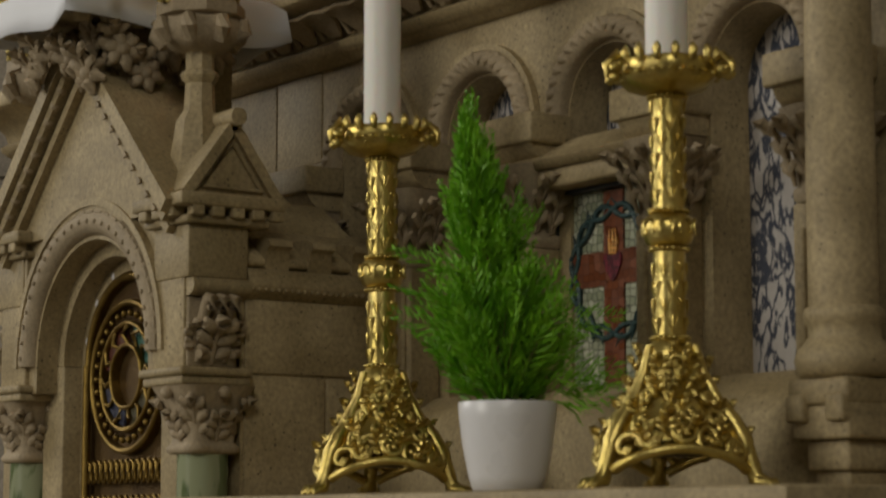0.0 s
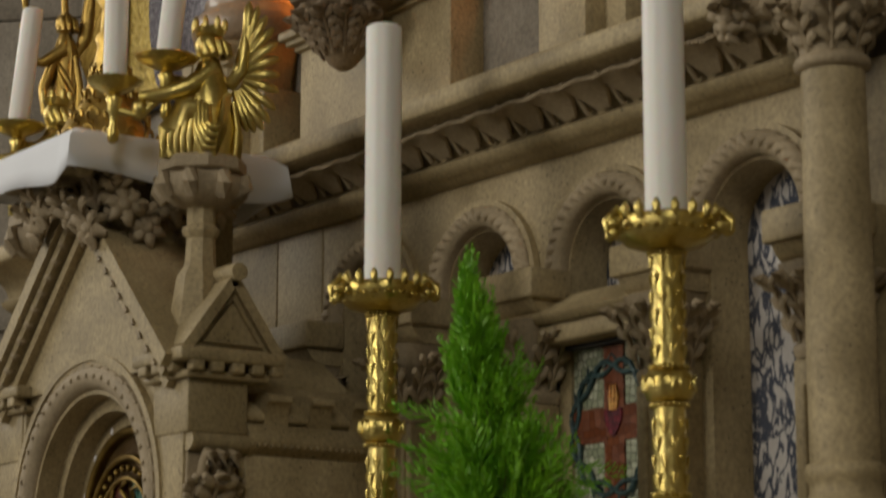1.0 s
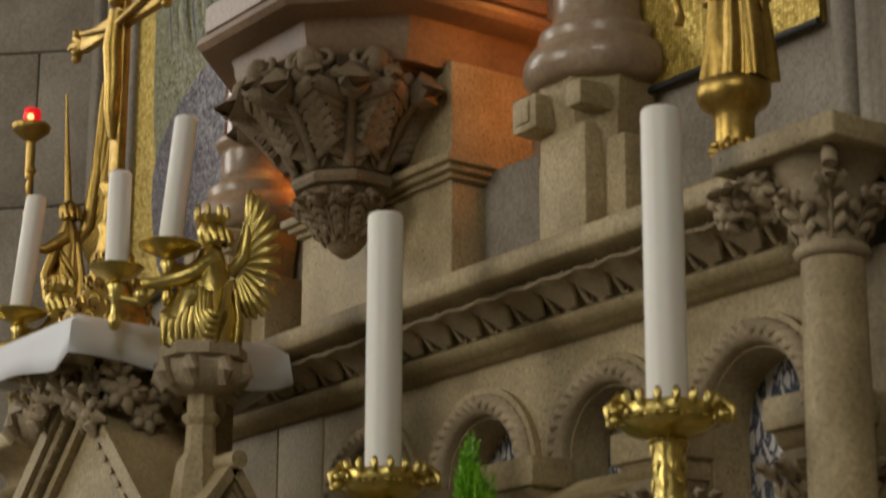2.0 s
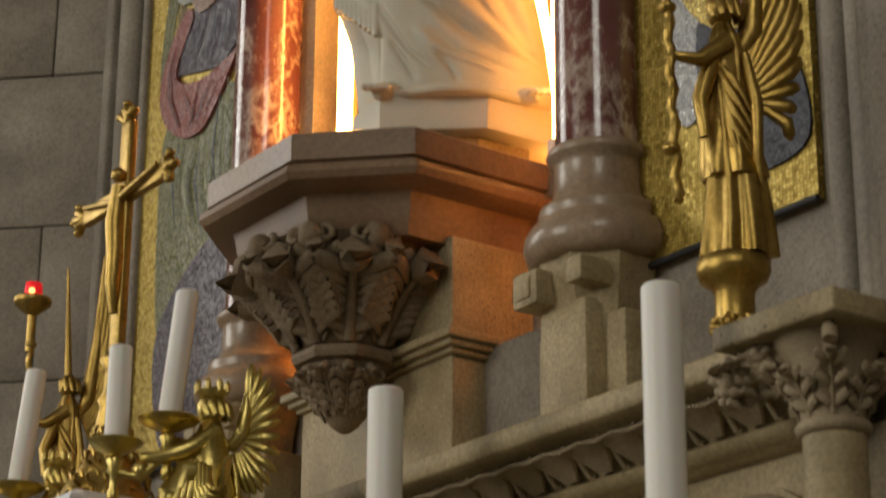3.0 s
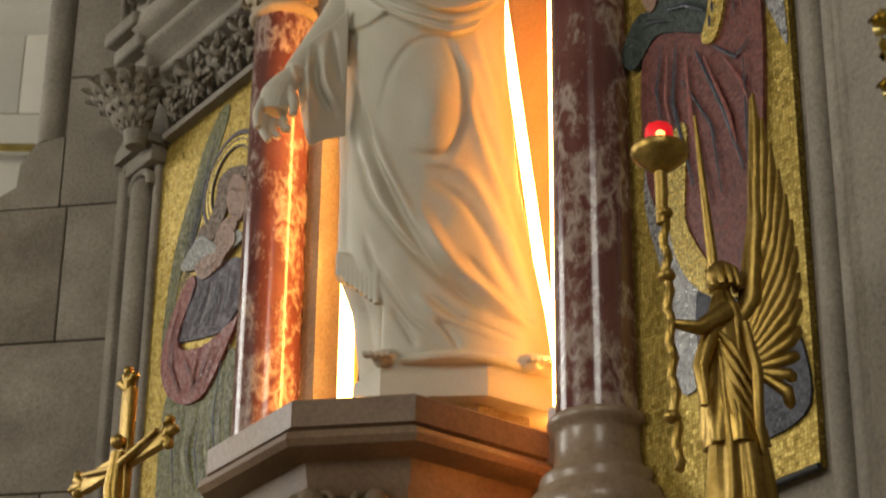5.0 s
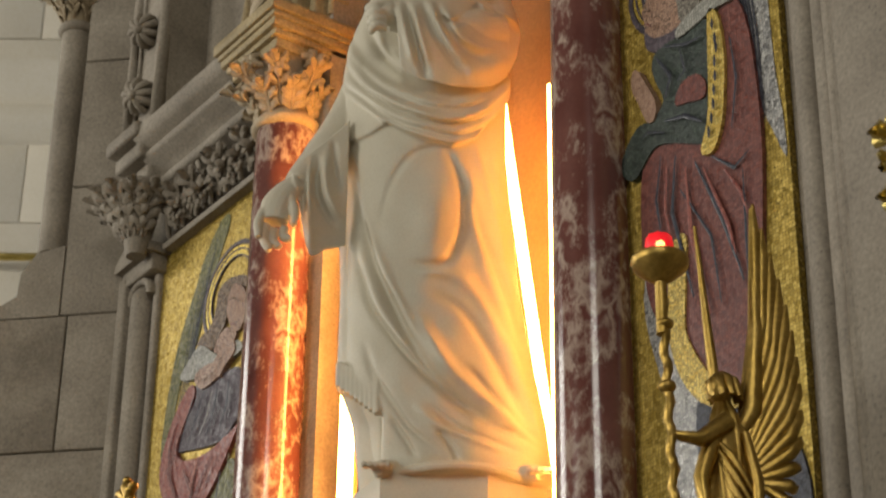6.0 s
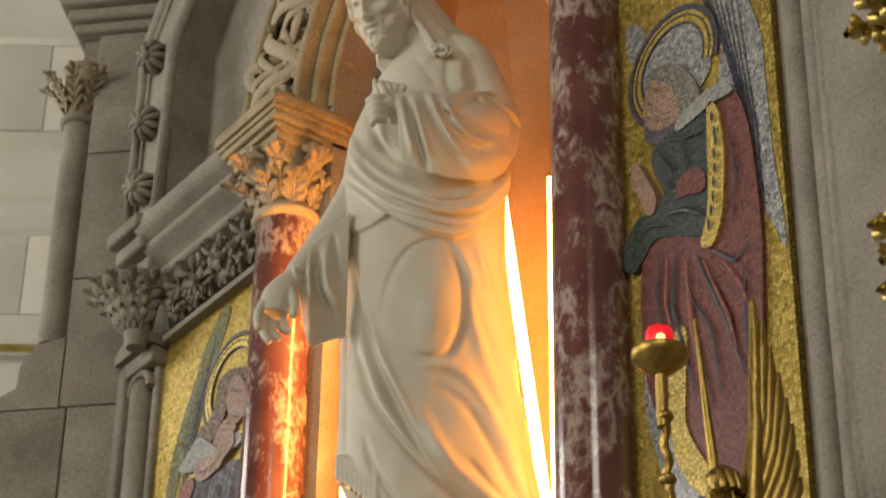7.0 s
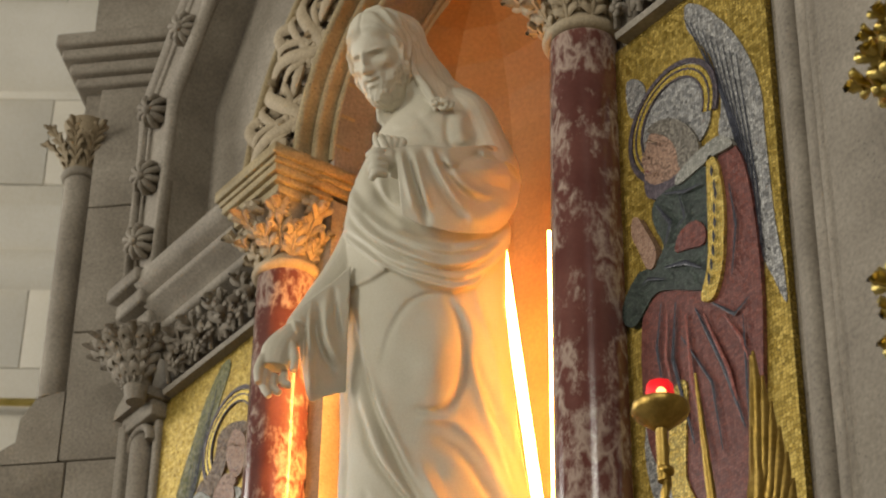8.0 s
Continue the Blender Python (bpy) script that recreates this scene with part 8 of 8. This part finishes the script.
    for (u0, q0), (u1, q1) in zip(spine, tips):
        u1, q1 = u1 * 1.05, 0.13 + (q1 - 0.13) * 1.3
        bm = B()
        tube(bm, [Q(u0, q0, -0.012), Q(u0 * 0.55 + u1 * 0.45, q0 * 0.5 + q1 * 0.5, -0.004), Q(u0 * 0.15 + u1 * 0.85, q0 * 0.15 + q1 * 0.85, -0.006), Q(u1, q1, -0.012)], [0.0075, 0.0095, 0.0085, 0.003], 8, 0.5, tuple(SV))
        part("feather", bm, BRASS, wing)
    dishes = []
    for u, zd, r, v in ((-0.068, 0.207, 0.060, 0.03), (-0.166, 0.157, 0.052, 0.03)):
        bm = B()
        c = Q(u, zd, v)
        lathe(bm, [(0.006, c.z - 0.022), (0.012, c.z - 0.02), (0.03, c.z - 0.012), (r * 0.92, c.z), (r, c.z + 0.006), (r * 0.97, c.z + 0.008), (0.024, c.z - 0.004)], c.x, c.y, 32)
        part("candle_dish", bm, BRASS, t, "shallow brass candle dish")
        bm = B()
        lathe(bm, [(0.004, c.z - 0.115), (0.010, c.z - 0.11), (0.012, c.z - 0.095), (0.007, c.z - 0.08), (0.008, c.z - 0.06), (0.014, c.z - 0.05), (0.012, c.z - 0.04), (0.017, c.z - 0.03), (0.009, c.z - 0.02)], c.x, c.y, 18)
        part("dish_stem", bm, BRASS, t, "turned drop under the dish")
        dishes.append(c)
    bm = B()
    tube(bm, [dishes[1] - Vector((0, 0, 0.05)), (dishes[0] + dishes[1]) / 2 - Vector((0, 0, 0.085)), dishes[0] - Vector((0, 0, 0.06)), Q(-0.02, 0.11, 0.03)], [0.007, 0.009, 0.009, 0.008], 8)
    ball(bm, (dishes[0] + dishes[1]) / 2 - Vector((0, 0, 0.07)), (0.016, 0.016, 0.018), 2)
    part("branch", bm, BRASS, t, "curved brass branch")
    return t, dishes


PIN = (AXIS + 0.325, 2.062, 2.424)
ang, dish = kneeling_figure(*PIN)
shift = Vector((-0.65, 0, 0))
copy_thing(ang, pose(PIN[0] - 0.65, PIN[1], PIN[2]))
for k, (d, r, h, lean) in enumerate(((dish[0], 0.0225, 0.262, (0.055, 0.075)), (dish[1], 0.0225, 0.195, (0.0, 0.0)))):
    for off in (Vector((0, 0, 0)), shift):
        candle(d + off + Vector((0, 0, 0.0)), r, h, lean, "slim white wax candle in an angel candelabrum dish")


def altar_cross():
    cx, cy = AXIS - 0.01, 2.035
    t = thing("altar_cross", (cx, cy, 2.49), "gilded standing cross with leafy arm ends on the tabernacle", "cross")
    bm = B()
    lathe(bm, [(0.10, 2.492), (0.105, 2.50), (0.09, 2.53), (0.075, 2.56), (0.05, 2.60), (0.034, 2.66), (0.024, 2.72), (0.03, 2.735), (0.02, 2.75), (0.018, 2.80), (0.03, 2.82), (0.018, 2.84)], cx, cy, 30, 3, 0.14)
    for k in range(14):
        a = TAU * k / 14
        for z, r in ((2.52, 0.098), (2.56, 0.076), (2.61, 0.05), (2.66, 0.036)):
            pts = [(cx + (r + 0.004) * math.cos(a + 0.012 / r * math.cos(q)), cy + (r + 0.004) * math.sin(a + 0.012 / r * math.cos(q)), z + 0.014 * math.sin(q)) for q in [j * 0.7 for j in range(8)]]
            tube(bm, pts, 0.004, 5)
    part("foot", bm, GILT, t, "openwork gilded foot")
    bm = B()
    box(bm, cx - 0.021, cx + 0.021, cy - 0.010, cy + 0.010, 2.83, 3.35, 0.004)
    box(bm, cx - 0.18, cx - 0.0212, cy - 0.010, cy + 0.010, 3.165, 3.205, 0.004)
    box(bm, cx + 0.0212, cx + 0.18, cy - 0.010, cy + 0.010, 3.165, 3.205, 0.004)
    part("beam", bm, GILT, t)
    for px_, pz, dx, dz in ((cx - 0.19, 3.185, -1, 0), (cx + 0.19, 3.185, 1, 0), (cx, 3.36, 0, 1)):
        bm = B()
        for k in range(3):
            a = math.atan2(dz, dx) + (k - 1) * 1.3
            tube(bm, [(px_ - dx * 0.015, cy, pz - dz * 0.015), (px_ + 0.016 * math.cos(a), cy - 0.008, pz + 0.016 * math.sin(a)), (px_ + 0.034 * math.cos(a), cy, pz + 0.034 * math.sin(a))], [0.010, 0.014, 0.006], 7)
            ball(bm, (px_ + 0.03 * math.cos(a), cy - 0.008, pz + 0.03 * math.sin(a)), 0.011, 1)
        part("leaf_end", bm, GILT, t, "trefoil leaf end")
    # small plain figure on the cross
    bm = B()
    tube(bm, [(cx, cy - 0.015, 3.20), (cx - 0.004, cy - 0.019, 3.12), (cx + 0.004, cy - 0.017, 3.04), (cx + 0.006, cy - 0.022, 2.98), (cx, cy - 0.014, 2.92)], [0.017, 0.022, 0.020, 0.016, 0.008], 10)
    ball(bm, (cx + 0.006, cy - 0.022, 3.222), 0.017, 2)
    for s in (-1, 1):
        tube(bm, [(cx + s * 0.018, cy - 0.02, 3.17), (cx + s * 0.09, cy - 0.018, 3.185), (cx + s * 0.16, cy - 0.016, 3.20)], [0.008, 0.0065, 0.005], 8)
    part("figure", bm, GILT, t, "small plain gilded relief figure")


altar_cross()


def lamp_angel(cx, cy, z0):
    t = thing("lamp_angel", (cx, cy, z0), "gilded standing winged figure holding a staff lamp with red glass", "gilded figure", "lamp angels")

    def Q(u, z, v=0.0):
        return Vector((cx, cy, z0)) + SU * u + SV * v + Vector((0, 0, z))
    bm = B()
    lathe(bm, [(0.040, z0), (0.040, z0 + 0.012), (0.034, z0 + 0.02), (0.033, z0 + 0.12), (0.040, z0 + 0.135), (0.056, z0 + 0.145), (0.062, z0 + 0.16), (0.06, z0 + 0.178), (0.05, z0 + 0.185)], cx, cy, 32)
    for k in range(6):
        a = TAU * k / 6
        flower(bm, (cx + 0.03 * math.cos(a), cy + 0.03 * math.sin(a), z0 + 0.065), 0.018, (math.cos(a), math.sin(a), 0))
    part("pedestal", bm, GILT, t, "drum pedestal with raised rosettes")
    bm = B()
    z1 = 0.185
    def loft(rows, lobes, deep, twist):
        n, rings = 56, []
        for i in range(31):
            q = i / 30
            z, r, lean = [float(np.interp(q, np.linspace(0, 1, len(rows)), c)) for c in zip(*rows)]
            ring = []
            for k in range(n):
                a = TAU * k / n
                f = 1 + deep * (1 - 0.6 * q) * (math.sin(lobes * a + twist * q) + 0.6 * math.sin((2 * lobes - 3) * a - 2 * twist * q))
                ring.append(bm.verts.new(Q(lean + r * f * math.cos(a), z1 + z, r * 0.82 * f * math.sin(a))))
            rings.append(ring)
        for p, q in zip(rings, rings[1:]):
            for k in range(n):
                bm.faces.new((p[k], p[(k + 1) % n], q[(k + 1) % n], q[k]))
        bm.faces.new(list(reversed(rings[0])))
        bm.faces.new(rings[-1])
    loft([(0.0, 0.058, 0.010), (0.06, 0.052, 0.012), (0.15, 0.044, 0.010), (0.24, 0.040, 0.002), (0.30, 0.036, -0.002), (0.36, 0.034, 0.0), (0.40, 0.026, 0.0), (0.43, 0.014, -0.002)], 7, 0.13, 1.6)
    loft([(0.14, 0.052, 0.008), (0.17, 0.052, 0.006), (0.22, 0.046, 0.002), (0.27, 0.041, -0.002), (0.33, 0.038, -0.002), (0.38, 0.032, 0.0)], 6, 0.10, -2.2)
    for k in range(5):
        tube(bm, [Q(-0.028 + 0.004 * k, z1 + 0.36 - 0.012 * k, 0.022), Q(0.004, z1 + 0.31 - 0.03 * k, 0.040), Q(0.036, z1 + 0.25 - 0.028 * k, 0.030)], [0.004, 0.008, 0.004], 7)
    tube(bm, [Q(0.030, z1 + 0.36, 0.025), Q(0.046, z1 + 0.27, 0.03), Q(0.044, z1 + 0.16, 0.03), Q(0.050, z1 + 0.12, 0.024)], [0.008, 0.011, 0.010, 0.004], 8)
    part("robe", bm, GILT, t, "gilded robe in two layers with swinging folds")
    bm = B()
    ball(bm, Q(-0.006, z1 + 0.455, 0.004), (0.024, 0.024, 0.030), 2)
    for k in range(10):
        a = TAU * k / 10
        tube(bm, [Q(0.0, z1 + 0.485), Q(0.024 * math.cos(a), z1 + 0.465, 0.024 * math.sin(a)), Q(0.004 + 0.026 * math.cos(a), z1 + 0.435, 0.025 * math.sin(a))], [0.006, 0.008, 0.006], 6)
    part("head", bm, GILT, t)
    bm = B()
    tube(bm, [Q(0.0, z1 + 0.38, 0.03), Q(-0.05, z1 + 0.335, 0.055), Q(-0.095, z1 + 0.345, 0.05)], [0.018, 0.014, 0.008], 9)
    part("arm", bm, GILT, t)
    bm = B()
    tube(bm, [Q(-0.02, z1 + 0.36, 0.02), Q(-0.05, z1 + 0.27, 0.04), Q(-0.045, z1 + 0.2, 0.04)], [0.017, 0.014, 0.008], 9)
    part("arm", bm, GILT, t)
    bm = B()
    tube(bm, [Q(0.02, z1 + 0.37, -0.02), Q(0.05, z1 + 0.42, -0.01), Q(0.065, z1 + 0.58, -0.012), Q(0.072, z1 + 0.83, -0.02)], [0.012, 0.018, 0.014, 0.004], 8, 0.7, tuple(SV))
    wing = part("wing", bm, GILT, t, "tall folded feathered wing")
    for k in range(13):
        q = k / 12
        u0, q0 = 0.03 + 0.035 * q, z1 + 0.39 - 0.11 * q
        u1, q1 = 0.075 + 0.062 * math.sin(q * 2.6), z1 + 0.84 - 0.62 * q
        bm = B()
        tube(bm, [Q(u0, q0, -0.02), Q((u0 + u1) / 2 + 0.016, (q0 + q1) / 2, -0.012), Q(u0 * 0.15 + u1 * 0.85 + 0.006, q0 * 0.15 + q1 * 0.85, -0.016), Q(u1, q1, -0.02)], [0.010, 0.013, 0.011, 0.003], 7, 0.5, tuple(SV))
        part("feather", bm, GILT, wing)
    bm = B()
    tube(bm, [Q(-0.005, z1 + 0.40, -0.03), Q(-0.012, z1 + 0.52, -0.03), Q(-0.03, z1 + 0.80, -0.035)], [0.010, 0.010, 0.003], 7)
    part("far_wing", bm, GILT, t, "far wing seen edge on")
    bm = B()
    sx, sz = -0.105, 0.845
    c = Q(sx, 0, 0.05)
    pts = []
    for k in range(40):
        q = k / 39
        pts.append(Q(sx + 0.012 * (1 - q) + 0.004 * math.sin(q * 60), z1 + 0.08 + 0.60 * q, 0.05 + 0.004 * math.cos(q * 60)))
    tube(bm, pts, 0.0085, 7)
    for z in (0.36, 0.62, 0.74):
        ball(bm, Q(sx + 0.004, z, 0.05), (0.016, 0.016, 0.012), 2)
    lathe(bm, [(0.010, z0 + 0.82), (0.018, z0 + 0.825), (0.03, z0 + 0.835), (0.048, z0 + 0.85), (0.052, z0 + 0.862), (0.05, z0 + 0.868), (0.02, z0 + 0.86)], c.x, c.y, 28)
    tube(bm, [Q(sx, 0.72, 0.05), Q(sx, 0.83, 0.05)], 0.011, 8)
    rod = part("staff", bm, GILT, t, "twisted gilded staff with a cup")
    bm = B()
    lathe(bm, [(0.016, z0 + 0.864), (0.023, z0 + 0.87), (0.024, z0 + 0.895), (0.022, z0 + 0.912), (0.018, z0 + 0.913)], c.x, c.y, 24, 8, 0.06)
    part("red_glass", bm, RUBY, rod, "glowing ruby red glass")
    bm = B()
    ball(bm, c + Vector((0, 0, 0.885)) + SV * 0.020, (0.009, 0.009, 0.010), 2)
    part("flame", bm, FLAME, rod, "small bright flame")
    return t


la = lamp_angel(-2.565, 2.435, 2.537)
copy_thing(la, pose(-5.28, 2.573, 2.537))


def tall_candelabrum():
    cx, cy = -1.843, 2.216
    t = thing("tall_candelabrum", (cx, cy, SHELF), "tall gilded candelabrum with leaf clusters beside the pier", "candelabrum")
    bm = B()
    lathe(bm, [(0.07, SHELF), (0.07, SHELF + 0.03), (0.02, SHELF + 0.06), (0.014, 2.5), (0.024, 2.62), (0.045, 2.70), (0.05, 2.76), (0.045, 2.84), (0.02, 2.90), (0.018, 3.0), (0.03, 3.02), (0.014, 3.05), (0.014, 3.75)], cx, cy, 24)
    part("stem", bm, BRASS, t)
    for z, r in ((2.80, 0.07), (2.93, 0.05), (3.12, 0.065), (3.22, 0.07), (3.62, 0.07), (3.72, 0.05)):
        bm = B()
        for k in range(6):
            a = TAU * k / 6 + z
            o = (math.cos(a), math.sin(a), 0)
            acanthus(bm, (cx + 0.012 * o[0], cy + 0.012 * o[1], z - 0.03), (o[0], o[1], 1.0), o, r, r * 1.2, 0.4)
            ball(bm, (cx + r * 0.8 * o[0], cy + r * 0.8 * o[1], z), r * 0.25, 1)
        part("leaf_tuft", bm, BRASS, t, "cast leaf tuft")


tall_candelabrum()
